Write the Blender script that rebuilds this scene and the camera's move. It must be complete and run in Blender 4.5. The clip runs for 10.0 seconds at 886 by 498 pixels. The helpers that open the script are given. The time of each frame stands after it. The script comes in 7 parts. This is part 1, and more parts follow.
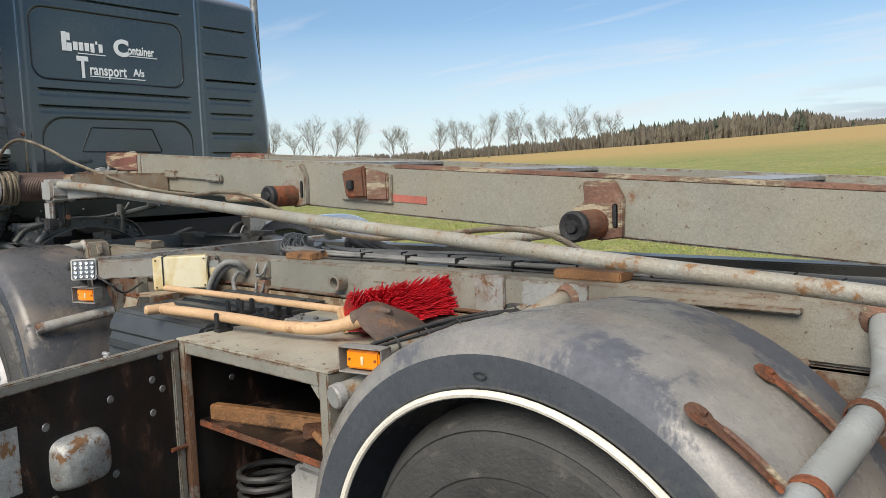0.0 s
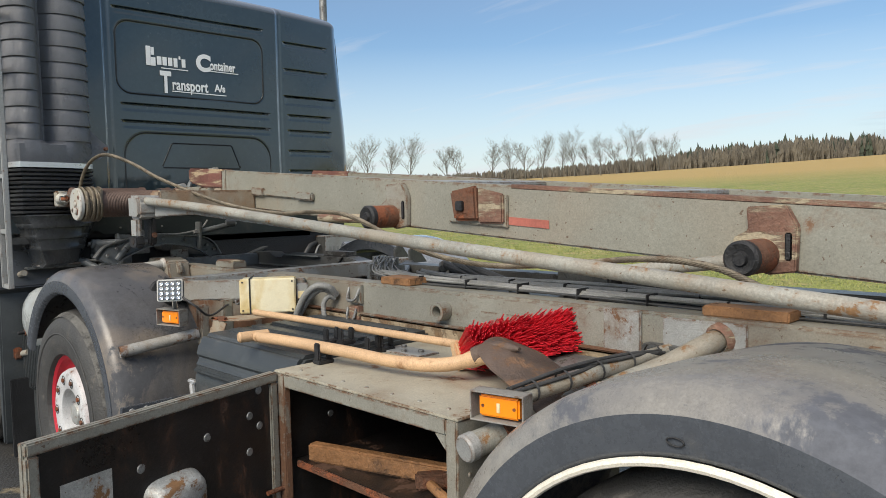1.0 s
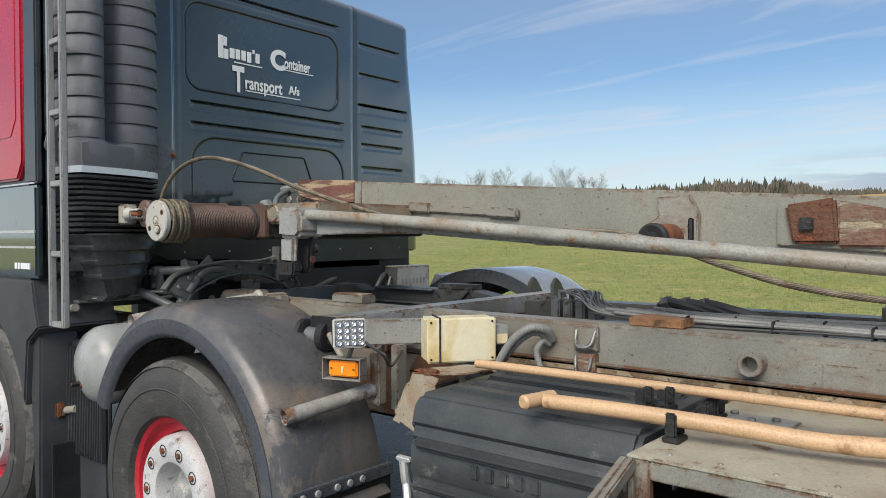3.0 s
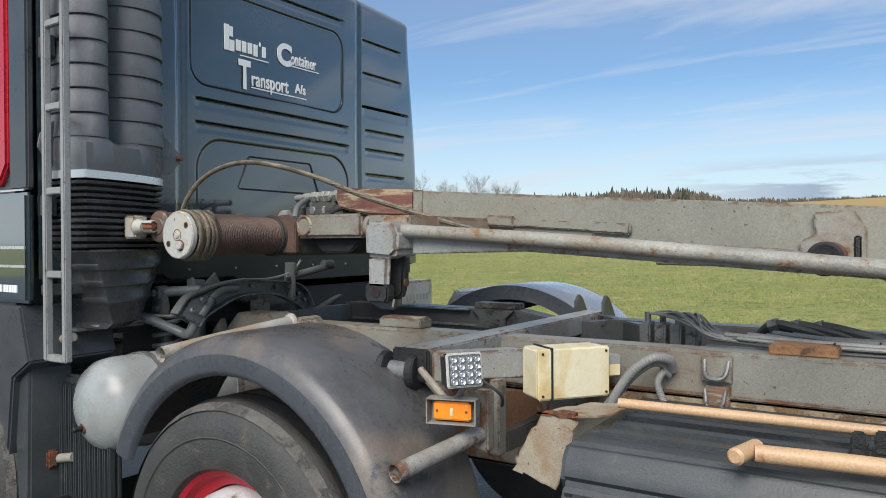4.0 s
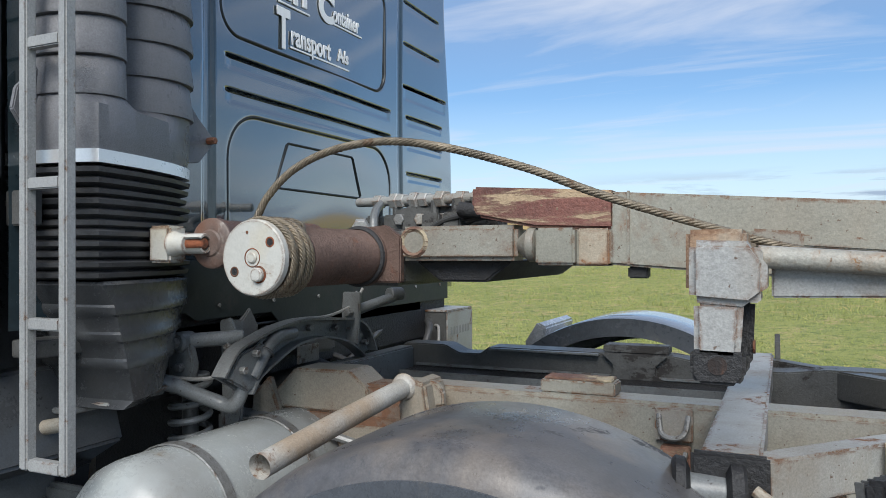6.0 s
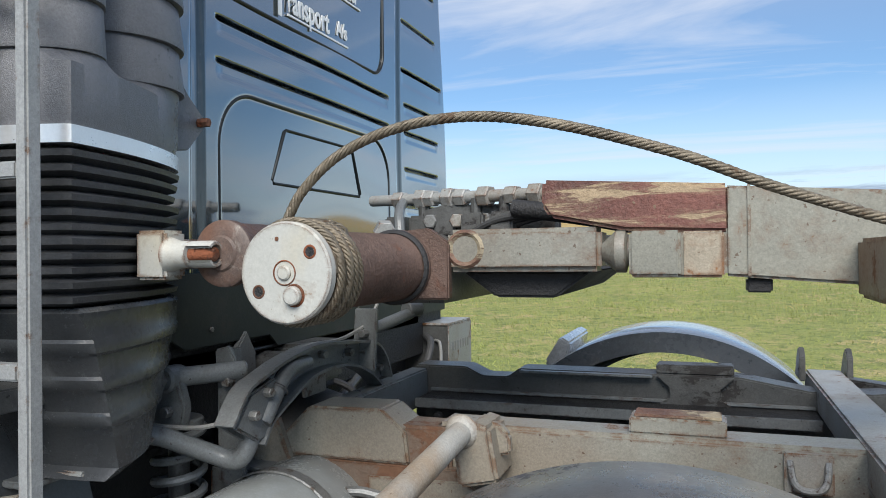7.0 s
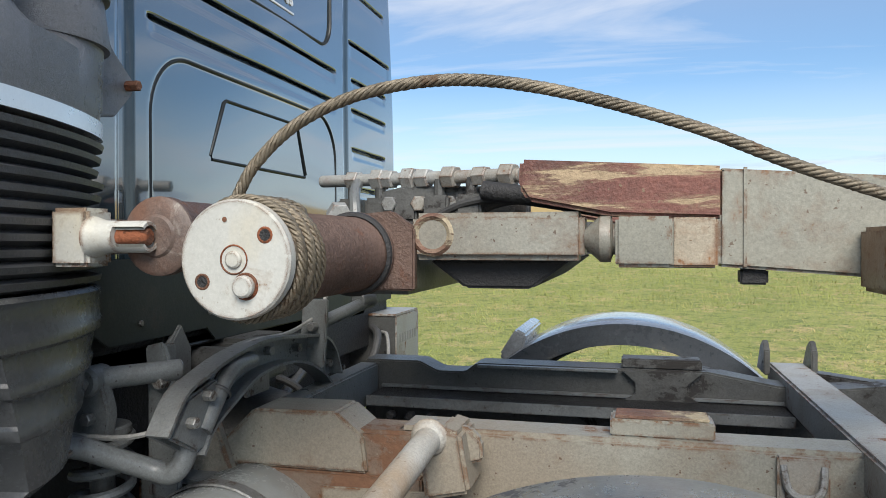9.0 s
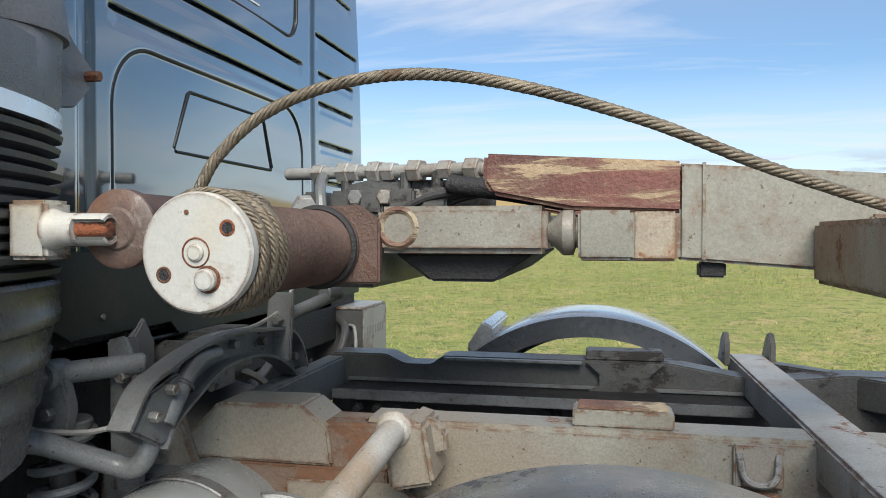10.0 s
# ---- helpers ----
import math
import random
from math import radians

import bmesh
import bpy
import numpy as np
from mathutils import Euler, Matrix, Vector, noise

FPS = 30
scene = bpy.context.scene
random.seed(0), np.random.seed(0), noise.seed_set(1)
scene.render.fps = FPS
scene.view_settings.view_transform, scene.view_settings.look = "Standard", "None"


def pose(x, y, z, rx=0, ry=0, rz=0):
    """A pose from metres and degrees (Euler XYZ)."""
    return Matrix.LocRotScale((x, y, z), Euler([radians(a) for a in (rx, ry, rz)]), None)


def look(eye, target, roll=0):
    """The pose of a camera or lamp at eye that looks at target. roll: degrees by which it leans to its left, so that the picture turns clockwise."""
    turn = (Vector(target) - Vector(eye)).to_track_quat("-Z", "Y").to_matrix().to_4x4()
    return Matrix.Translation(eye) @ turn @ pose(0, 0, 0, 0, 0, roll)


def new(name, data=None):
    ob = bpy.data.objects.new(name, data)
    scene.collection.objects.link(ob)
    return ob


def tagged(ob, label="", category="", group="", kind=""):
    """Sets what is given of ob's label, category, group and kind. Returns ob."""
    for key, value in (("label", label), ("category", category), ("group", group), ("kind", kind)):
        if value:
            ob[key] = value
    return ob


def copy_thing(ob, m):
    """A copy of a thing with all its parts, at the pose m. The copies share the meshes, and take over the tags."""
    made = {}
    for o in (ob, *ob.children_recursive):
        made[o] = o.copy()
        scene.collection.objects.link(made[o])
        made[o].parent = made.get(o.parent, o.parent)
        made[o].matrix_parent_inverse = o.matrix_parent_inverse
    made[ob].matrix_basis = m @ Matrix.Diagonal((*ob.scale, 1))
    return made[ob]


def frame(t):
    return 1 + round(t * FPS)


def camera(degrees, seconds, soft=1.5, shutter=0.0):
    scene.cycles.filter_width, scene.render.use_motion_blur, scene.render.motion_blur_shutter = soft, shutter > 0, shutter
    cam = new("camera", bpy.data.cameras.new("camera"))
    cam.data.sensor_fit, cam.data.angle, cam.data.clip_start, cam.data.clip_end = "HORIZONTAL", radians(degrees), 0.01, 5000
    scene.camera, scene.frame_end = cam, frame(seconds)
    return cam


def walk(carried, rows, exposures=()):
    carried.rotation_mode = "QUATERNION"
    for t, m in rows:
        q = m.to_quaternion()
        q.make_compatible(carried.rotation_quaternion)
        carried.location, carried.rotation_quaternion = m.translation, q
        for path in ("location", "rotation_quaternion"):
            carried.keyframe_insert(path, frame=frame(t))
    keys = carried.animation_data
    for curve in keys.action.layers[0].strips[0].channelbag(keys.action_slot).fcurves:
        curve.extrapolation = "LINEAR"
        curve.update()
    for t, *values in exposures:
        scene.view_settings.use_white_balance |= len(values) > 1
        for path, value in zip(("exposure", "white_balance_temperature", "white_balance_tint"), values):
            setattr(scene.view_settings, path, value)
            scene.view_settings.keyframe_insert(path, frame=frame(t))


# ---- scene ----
cam = camera(61.4, 10.0, soft=0.75)
PATH = [
    (0, (5.187, -1.168, 1.489), (3.86, 0.317, 1.304), -2.0),
    (0.5, (5.034, -1.163, 1.489), (3.651, 0.274, 1.336), -1.7),
    (1, (4.848, -1.142, 1.498), (3.421, 0.255, 1.371), -1.2),
    (1.5, (4.604, -1.18, 1.476), (3.158, 0.198, 1.371), -0.8),
    (2, (4.251, -1.299, 1.503), (2.823, 0.099, 1.425), -0.4),
    (2.5, (3.878, -1.342, 1.452), (2.51, 0.117, 1.4), -0.2),
    (4, (2.835, -1.49, 1.49), (1.741, 0.184, 1.474), -0.3),
    (4.5, (2.477, -1.409, 1.523), (1.458, 0.312, 1.519), -0.1),
    (5, (2.173, -1.332, 1.518), (1.217, 0.425, 1.519), -0.1),
    (5.5, (1.873, -1.262, 1.541), (0.977, 0.526, 1.546), -0.0),
    (6, (1.6, -1.086, 1.535), (0.767, 0.733, 1.545), -0.2),
    (7.5, (1.06, -0.743, 1.561), (0.468, 1.168, 1.568), -0.6),
    (8, (1.035, -0.691, 1.556), (0.509, 1.239, 1.552), -0.3),
    (8.5, (1.041, -0.671, 1.55), (0.54, 1.265, 1.537), -0.2),
    (9, (1.047, -0.68, 1.551), (0.55, 1.257, 1.531), -0.1),
    (9.5, (1.051, -0.684, 1.552), (0.578, 1.259, 1.521), -0.0),
    (10, (1.059, -0.686, 1.551), (0.64, 1.27, 1.513), -0.0),
]
walk(cam, [(t, look(eye, target, roll)) for t, eye, target, roll in PATH],
     exposures=[(0, .05, 6700, 10), (2.5, -.12, 6600, 10), (4.5, -.03, 6200, 10), (5.5, .0, 6080, 10), (8, .18, 6300, 10), (10, .22, 6450, 10)])

# ---- world, sun, exposure ----
world = bpy.data.worlds.new("sky_world")
scene.world = world
world.use_nodes = True


def build_sky():
    nt = world.node_tree
    nt.nodes.clear()
    N, L = nt.nodes.new, nt.links.new
    out, bg, sky = N("ShaderNodeOutputWorld"), N("ShaderNodeBackground"), N("ShaderNodeTexSky")
    sky.sky_type, sky.sun_disc = "NISHITA", False
    sky.sun_elevation, sky.sun_rotation = radians(42), radians(164)
    sky.air_density, sky.dust_density, sky.ozone_density = 1.0, 0.6, 1.5
    co = N("ShaderNodeTexCoord")
    sep = N("ShaderNodeSeparateXYZ")
    L(co.outputs["Generated"], sep.inputs[0])
    up = N("ShaderNodeMath"); up.operation = "MAXIMUM"; up.inputs[1].default_value = 0.02
    L(sep.outputs["Z"], up.inputs[0])
    lift = N("ShaderNodeMath"); lift.operation = "ADD"; lift.inputs[1].default_value = 0.12
    L(up.outputs[0], lift.inputs[0])
    comb = N("ShaderNodeCombineXYZ")
    for k in ("X", "Y"):
        d = N("ShaderNodeMath"); d.operation = "DIVIDE"
        L(sep.outputs[k], d.inputs[0]); L(lift.outputs[0], d.inputs[1]); L(d.outputs[0], comb.inputs[k])
    # long thin streaks of high cloud
    mp = N("ShaderNodeMapping"); mp.inputs["Rotation"].default_value = (0, 0, radians(24)); mp.inputs["Scale"].default_value = (0.42, 1.5, 1)
    L(comb.outputs[0], mp.inputs[0])
    n1 = N("ShaderNodeTexNoise"); n1.inputs["Scale"].default_value = 1.15; n1.inputs["Detail"].default_value = 9; n1.inputs["Roughness"].default_value = 0.58; n1.inputs["Distortion"].default_value = 0.55
    L(mp.outputs[0], n1.inputs["Vector"])
    r1 = N("ShaderNodeMapRange"); r1.inputs["From Min"].default_value = 0.50; r1.inputs["From Max"].default_value = 0.74
    L(n1.outputs["Fac"], r1.inputs["Value"])
    # pale haze towards the horizon, thin veil overhead
    hz = N("ShaderNodeMapRange"); hz.inputs["From Min"].default_value = 0.0; hz.inputs["From Max"].default_value = 0.20
    hz.inputs["To Min"].default_value = 0.85; hz.inputs["To Max"].default_value = 0.0
    L(sep.outputs["Z"], hz.inputs["Value"])
    veil = N("ShaderNodeMapRange"); veil.inputs["From Min"].default_value = 0.22; veil.inputs["From Max"].default_value = 0.5
    veil.inputs["To Min"].default_value = 0.0; veil.inputs["To Max"].default_value = 0.75
    L(sep.outputs["Z"], veil.inputs["Value"])
    n2 = N("ShaderNodeTexNoise"); n2.inputs["Scale"].default_value = 0.8; n2.inputs["Detail"].default_value = 5
    L(mp.outputs[0], n2.inputs["Vector"])
    vm = N("ShaderNodeMath"); vm.operation = "MULTIPLY"
    L(veil.outputs[0], vm.inputs[0]); L(n2.outputs["Fac"], vm.inputs[1])
    mx = N("ShaderNodeMath"); mx.operation = "MAXIMUM"
    cl = N("ShaderNodeMath"); cl.operation = "MULTIPLY"; cl.inputs[1].default_value = 0.85
    L(r1.outputs[0], cl.inputs[0]); L(cl.outputs[0], mx.inputs[0]); L(vm.outputs[0], mx.inputs[1])
    tint = N("ShaderNodeMix"); tint.data_type = "RGBA"; tint.blend_type = "MULTIPLY"; tint.inputs["Factor"].default_value = 1
    tint.inputs["B"].default_value = (0.88, 1.02, 1.12, 1)
    L(sky.outputs[0], tint.inputs["A"])
    m1 = N("ShaderNodeMix"); m1.data_type = "RGBA"; m1.inputs["B"].default_value = SKY_HAZE
    L(hz.outputs[0], m1.inputs["Factor"]); L(tint.outputs["Result"], m1.inputs["A"])
    m2 = N("ShaderNodeMix"); m2.data_type = "RGBA"; m2.inputs["B"].default_value = SKY_CLOUD
    L(mx.outputs[0], m2.inputs["Factor"]); L(m1.outputs["Result"], m2.inputs["A"])
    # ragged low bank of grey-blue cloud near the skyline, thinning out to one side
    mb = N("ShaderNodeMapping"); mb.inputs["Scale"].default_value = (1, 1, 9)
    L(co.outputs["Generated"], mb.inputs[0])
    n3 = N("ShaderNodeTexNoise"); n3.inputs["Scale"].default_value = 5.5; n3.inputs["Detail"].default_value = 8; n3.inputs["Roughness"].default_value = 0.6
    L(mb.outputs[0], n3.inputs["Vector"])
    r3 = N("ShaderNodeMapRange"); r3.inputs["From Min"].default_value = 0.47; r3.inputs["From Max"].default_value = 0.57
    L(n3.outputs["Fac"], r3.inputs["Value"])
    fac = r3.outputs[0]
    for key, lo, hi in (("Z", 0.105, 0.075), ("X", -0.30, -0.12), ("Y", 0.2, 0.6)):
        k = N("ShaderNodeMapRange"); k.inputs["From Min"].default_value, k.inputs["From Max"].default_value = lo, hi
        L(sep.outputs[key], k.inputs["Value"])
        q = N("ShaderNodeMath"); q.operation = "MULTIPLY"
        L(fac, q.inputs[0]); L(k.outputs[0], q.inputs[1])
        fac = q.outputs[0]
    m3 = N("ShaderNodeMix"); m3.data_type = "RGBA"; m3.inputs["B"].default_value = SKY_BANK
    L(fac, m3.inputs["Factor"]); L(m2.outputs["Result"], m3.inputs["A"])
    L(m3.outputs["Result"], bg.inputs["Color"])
    bg.inputs["Strength"].default_value = 0.116
    L(bg.outputs[0], out.inputs["Surface"])


SKY_HAZE = (6.8, 7.6, 8.1, 1)
SKY_CLOUD = (6.6, 6.8, 7.3, 1)
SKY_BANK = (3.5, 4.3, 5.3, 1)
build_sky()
sun = new("sun", bpy.data.lights.new("sun", "SUN"))
sun.data.energy, sun.data.angle, sun.data.color = 4.4, radians(40), (1.0, 0.935, 0.83)
sun.matrix_world = look((1.7, -5.95, 5.6), (0, 0, 0))
scene.view_settings.exposure = 0.0


# ---- materials ----
def material(name, color, rough=0.5, metal=0.0, vary=0.18, grain=18.0, dirt=0.0, dirt_color=(0.10, 0.06, 0.035), dirt_scale=5.0,
             bump=0.08, bump_scale=120.0, coat=0.0, streak=1.0, speck=0.5, stain=None, stain_amount=0.3, stain_scale=1.6,
             edge=0.0, edge_color=(0.13, 0.062, 0.03), micro=0.2, coat_ior=1.5, chips=1.0):
    """Paint, plastic or metal: colour varied at three scales, broad stains, worn or rusty patches, scuffs and fine relief."""
    m = bpy.data.materials.new(name)
    m.use_nodes = True
    nt = m.node_tree
    N, L = nt.nodes.new, nt.links.new
    b = nt.nodes["Principled BSDF"]
    co = N("ShaderNodeTexCoord")

    def tex(scale, detail=6, roughness=0.6, stretch=(1, 1, 1), distortion=0.0):
        mp = N("ShaderNodeMapping"); mp.inputs["Scale"].default_value = stretch
        L(co.outputs["Object"], mp.inputs[0])
        n = N("ShaderNodeTexNoise"); n.inputs["Scale"].default_value = scale; n.inputs["Detail"].default_value = detail
        n.inputs["Roughness"].default_value = roughness; n.inputs["Distortion"].default_value = distortion
        L(mp.outputs[0], n.inputs["Vector"])
        return n.outputs["Fac"]

    def span(src, lo, hi, a=0.0, z=1.0):
        r = N("ShaderNodeMapRange")
        r.inputs["From Min"].default_value, r.inputs["From Max"].default_value = lo, hi
        r.inputs["To Min"].default_value, r.inputs["To Max"].default_value = a, z
        L(src, r.inputs["Value"])
        return r.outputs[0]

    def blend(fac, a, z, data="RGBA"):
        x = N("ShaderNodeMix"); x.data_type = data
        L(fac, x.inputs["Factor"])
        for key, v in (("A", a), ("B", z)):
            if isinstance(v, tuple):
                x.inputs[key].default_value = (*v, 1)
            elif isinstance(v, float):
                x.inputs[key].default_value = v
            else:
                L(v, x.inputs[key])
        return x.outputs["Result"]
    big, fine = tex(grain * 0.22, 6, 0.62), tex(grain * 5, 5, 0.7)
    mixn = N("ShaderNodeMath"); mixn.operation = "MULTIPLY_ADD"; mixn.inputs[1].default_value = speck
    L(fine, mixn.inputs[0]); L(big, mixn.inputs[2])
    mid = 0.5 + speck * 0.5
    tone = span(mixn.outputs[0], mid - 0.2, mid + 0.2)
    last = blend(tone, tuple(c * (1 - vary) for c in color), tuple(min(1, c * (1 + vary)) for c in color))
    rough_out = span(tone, 0, 1, max(0.03, rough - 0.10), min(1, rough + 0.12))
    if stain is not None:
        sf = span(tex(stain_scale, 5, 0.55, (1, 1, 0.6), 0.4), 0.62 - stain_amount * 0.4, 0.74 - stain_amount * 0.3, 0, 0.8)
        last = blend(sf, last, tuple(stain))
    # fine pitting and dust that every outdoor surface carries
    pit = span(tex(210, 6, 0.75), 0.30, 0.70, 1 - micro * 1.25, 1 + micro * 1.25)
    mm = N("ShaderNodeVectorMath"); mm.operation = "SCALE"
    L(last, mm.inputs[0]); L(pit, mm.inputs["Scale"])
    last = mm.outputs[0]
    height = fine
    if edge > 0:
        # paint chipped off along edges and joints
        bv = N("ShaderNodeBevel"); bv.samples = 4; bv.inputs["Radius"].default_value = 0.011
        ge = N("ShaderNodeNewGeometry")
        dt = N("ShaderNodeVectorMath"); dt.operation = "DOT_PRODUCT"
        L(bv.outputs[0], dt.inputs[0]); L(ge.outputs["True Normal"], dt.inputs[1])
        em = span(dt.outputs["Value"], 0.985, 0.86)
        chip = span(tex(28, 8, 0.7), 0.60 - edge * 0.3, 0.68 - edge * 0.3)
        ef = N("ShaderNodeMath"); ef.operation = "MULTIPLY"
        L(em, ef.inputs[0]); L(chip, ef.inputs[1])
        last = blend(ef.outputs[0], last, tuple(edge_color))
    if dirt > 0:
        t = 0.70 - 0.5 * dirt
        dn = tex(dirt_scale, 12, 0.72, (1, 1, 1 / streak), 0.25)
        halo, core = span(dn, t - 0.07, t + 0.02, 0, 0.45), span(dn, t - 0.005, t + 0.025)
        dc = blend(fine, tuple(c * 0.6 for c in dirt_color), tuple(min(1, c * 1.7) for c in dirt_color))
        last = blend(halo, last, tuple(dirt_color))
        # small chips and splashes
        if chips > 0:
            last = blend(span(tex(70, 2, 0.6), 0.700, 0.715, 0, 0.8 * chips), last, tuple(c * 0.6 for c in dirt_color))
            last = blend(span(tex(150, 2, 0.5, (1, 1, 0.5)), 0.73, 0.745, 0, 0.3 * chips), last, tuple(min(0.8, c * 1.6 + 0.04) for c in color))
        last = blend(core, last, dc)
        rough_out = blend(core, rough_out, 0.85, "FLOAT")
        if metal > 0:
            L(blend(core, float(metal), 0.0, "FLOAT"), b.inputs["Metallic"])
        hs = N("ShaderNodeMath"); hs.operation = "MULTIPLY_ADD"; hs.inputs[1].default_value = -0.5
        L(core, hs.inputs[0]); L(fine, hs.inputs[2])
        height = hs.outputs[0]
    else:
        b.inputs["Metallic"].default_value = metal
    L(last, b.inputs["Base Color"]); L(rough_out, b.inputs["Roughness"])
    b.inputs["Coat Weight"].default_value = coat
    b.inputs["Coat Roughness"].default_value = 0.05
    b.inputs["Coat IOR"].default_value = coat_ior
    if bump > 0:
        bn = tex(bump_scale, 5)
        hm = N("ShaderNodeMath"); hm.operation = "ADD"
        L(bn, hm.inputs[0]); L(height, hm.inputs[1])
        bp = N("ShaderNodeBump"); bp.inputs["Strength"].default_value = min(1, bump * 1.6); bp.inputs["Distance"].default_value = 0.006
        L(hm.outputs[0], bp.inputs["Height"]); L(bp.outputs["Normal"], b.inputs["Normal"])
    return m


RUST = (0.105, 0.045, 0.022)
BROWN = (0.17, 0.10, 0.055)
frame_paint = material("olive_grey_frame_paint", (0.238, 0.232, 0.198), 0.42, edge=0.45, dirt=0.155, dirt_color=(0.14, 0.075, 0.042), dirt_scale=3.4, vary=0.16, bump=0.10, stain=(0.235, 0.20, 0.155), stain_amount=0.28, streak=0.7)
beam_paint = material("olive_grey_beam_paint", (0.236, 0.231, 0.192), 0.42, edge=0.35, dirt=0.13, dirt_color=(0.17, 0.10, 0.06), dirt_scale=4.0, vary=0.11, bump=0.07, stain=(0.26, 0.235, 0.185), stain_amount=0.25)
frame_rust = material("rusty_olive_lower_rail", (0.245, 0.228, 0.19), 0.58, edge=0.5, dirt=0.37, dirt_color=(0.135, 0.068, 0.038), dirt_scale=4.5, vary=0.25, bump=0.25, bump_scale=60, stain=(0.15, 0.10, 0.07), stain_amount=0.35)
# grease tone, darkened further to hold the shade between the frame parts
dark_frame = material("dark_grease_and_shade_paint", (0.072, 0.073, 0.071), 0.38, dirt=0.22, dirt_color=(0.022, 0.020, 0.019), dirt_scale=4, vary=0.3, bump=0.16, bump_scale=60, stain=(0.105, 0.10, 0.088), stain_amount=0.3)
grey_paint = material("blue_grey_steel_paint", (0.31, 0.315, 0.305), 0.42, edge=0.45, dirt=0.20, dirt_color=(0.14, 0.07, 0.035), dirt_scale=8, vary=0.18, bump=0.14, stain=(0.23, 0.21, 0.175), stain_amount=0.35, stain_scale=4)
dark_grey_paint = material("dusty_mid_grey_steel_paint", (0.150, 0.160, 0.162), 0.36, edge=0.3, edge_color=(0.07, 0.05, 0.04), dirt=0.13, dirt_color=(0.06, 0.052, 0.046), dirt_scale=9, vary=0.2, bump=0.08, stain=(0.11, 0.112, 0.11), stain_amount=0.3, stain_scale=5)
rod_paint = material("weathered_grey_rod_paint", (0.29, 0.285, 0.25), 0.46, edge=0.4, dirt=0.22, dirt_color=(0.20, 0.11, 0.05), dirt_scale=18, vary=0.25, bump=0.2, stain=(0.28, 0.245, 0.19), stain_amount=0.4, stain_scale=5)
pipe_paint = material("chalky_tan_pipe_paint", (0.36, 0.35, 0.32), 0.45, edge=0.25, dirt=0.16, dirt_color=(0.19, 0.10, 0.05), dirt_scale=7, vary=0.2, bump=0.2, stain=(0.30, 0.22, 0.14), stain_amount=0.4, stain_scale=4)
ladder_paint = material("scuffed_grey_ladder_paint", (0.27, 0.275, 0.27), 0.38, dirt=0.05, dirt_color=(0.17, 0.10, 0.05), dirt_scale=14, vary=0.16, bump=0.06, edge=0.15, chips=0)
rust = material("brown_rusted_steel", (0.13, 0.062, 0.036), 0.8, dirt=0.40, dirt_color=(0.20, 0.065, 0.028), dirt_scale=9, vary=0.45, bump=0.55, bump_scale=70)
tan_stain = material("tan_rust_stained_paint", (0.33, 0.285, 0.215), 0.5, dirt=0.2, dirt_color=(0.20, 0.095, 0.042), dirt_scale=6, vary=0.18, bump=0.12, stain=(0.27, 0.16, 0.085), stain_amount=0.45, stain_scale=7, edge=0.5)
seam_rust = material("flaking_orange_rust", (0.24, 0.155, 0.085), 0.75, dirt=0.42, dirt_color=(0.30, 0.235, 0.155), dirt_scale=11, vary=0.45, bump=0.5, bump_scale=50, stain=(0.12, 0.062, 0.034), stain_amount=0.45, stain_scale=5)
lid_paint = material("warm_olive_lid_paint", (0.37, 0.345, 0.275), 0.42, edge=0.4, dirt=0.16, dirt_color=(0.18, 0.105, 0.06), dirt_scale=9, vary=0.16, bump=0.08, stain=(0.25, 0.20, 0.14), stain_amount=0.35, stain_scale=3)
rust_worn = material("rust_worn_through_paint", (0.165, 0.085, 0.058), 0.7, dirt=0.34, dirt_color=(0.31, 0.26, 0.18), dirt_scale=5, vary=0.5, bump=0.4, bump_scale=60, streak=0.22)
skid_red = material("red_brown_worn_skid", (0.15, 0.062, 0.048), 0.62, dirt=0.30, dirt_color=(0.33, 0.25, 0.16), dirt_scale=5, vary=0.4, bump=0.3, streak=0.16, stain=(0.09, 0.045, 0.035))
roller_end = material("brown_roller_end", (0.115, 0.082, 0.068), 0.5, dirt=0.2, dirt_color=(0.42, 0.39, 0.34), dirt_scale=12, vary=0.35, bump=0.15, stain=(0.14, 0.07, 0.045), stain_amount=0.4, stain_scale=9, chips=0)
wheel_rust = material("rusty_drum_steel", (0.105, 0.068, 0.054), 0.5, metal=0.25, dirt=0.2, dirt_color=(0.115, 0.06, 0.042), dirt_scale=12, vary=0.4, bump=0.3)
winch_white = material("chipped_off_white_paint", (0.455, 0.455, 0.42), 0.42, edge=0.6, dirt=0.11, dirt_color=(0.20, 0.11, 0.05), dirt_scale=15, vary=0.07, bump=0.04, micro=0.08, stain=(0.48, 0.44, 0.34), stain_amount=0.25, stain_scale=6, chips=0.5)
cab_paint = material("black_green_cab_paint", (0.026, 0.042, 0.050), 0.20, micro=0.03, vary=0.25, grain=6, bump=0.0, coat=1.0, coat_ior=1.5, dirt=0.06, dirt_color=(0.05, 0.056, 0.058), dirt_scale=30)


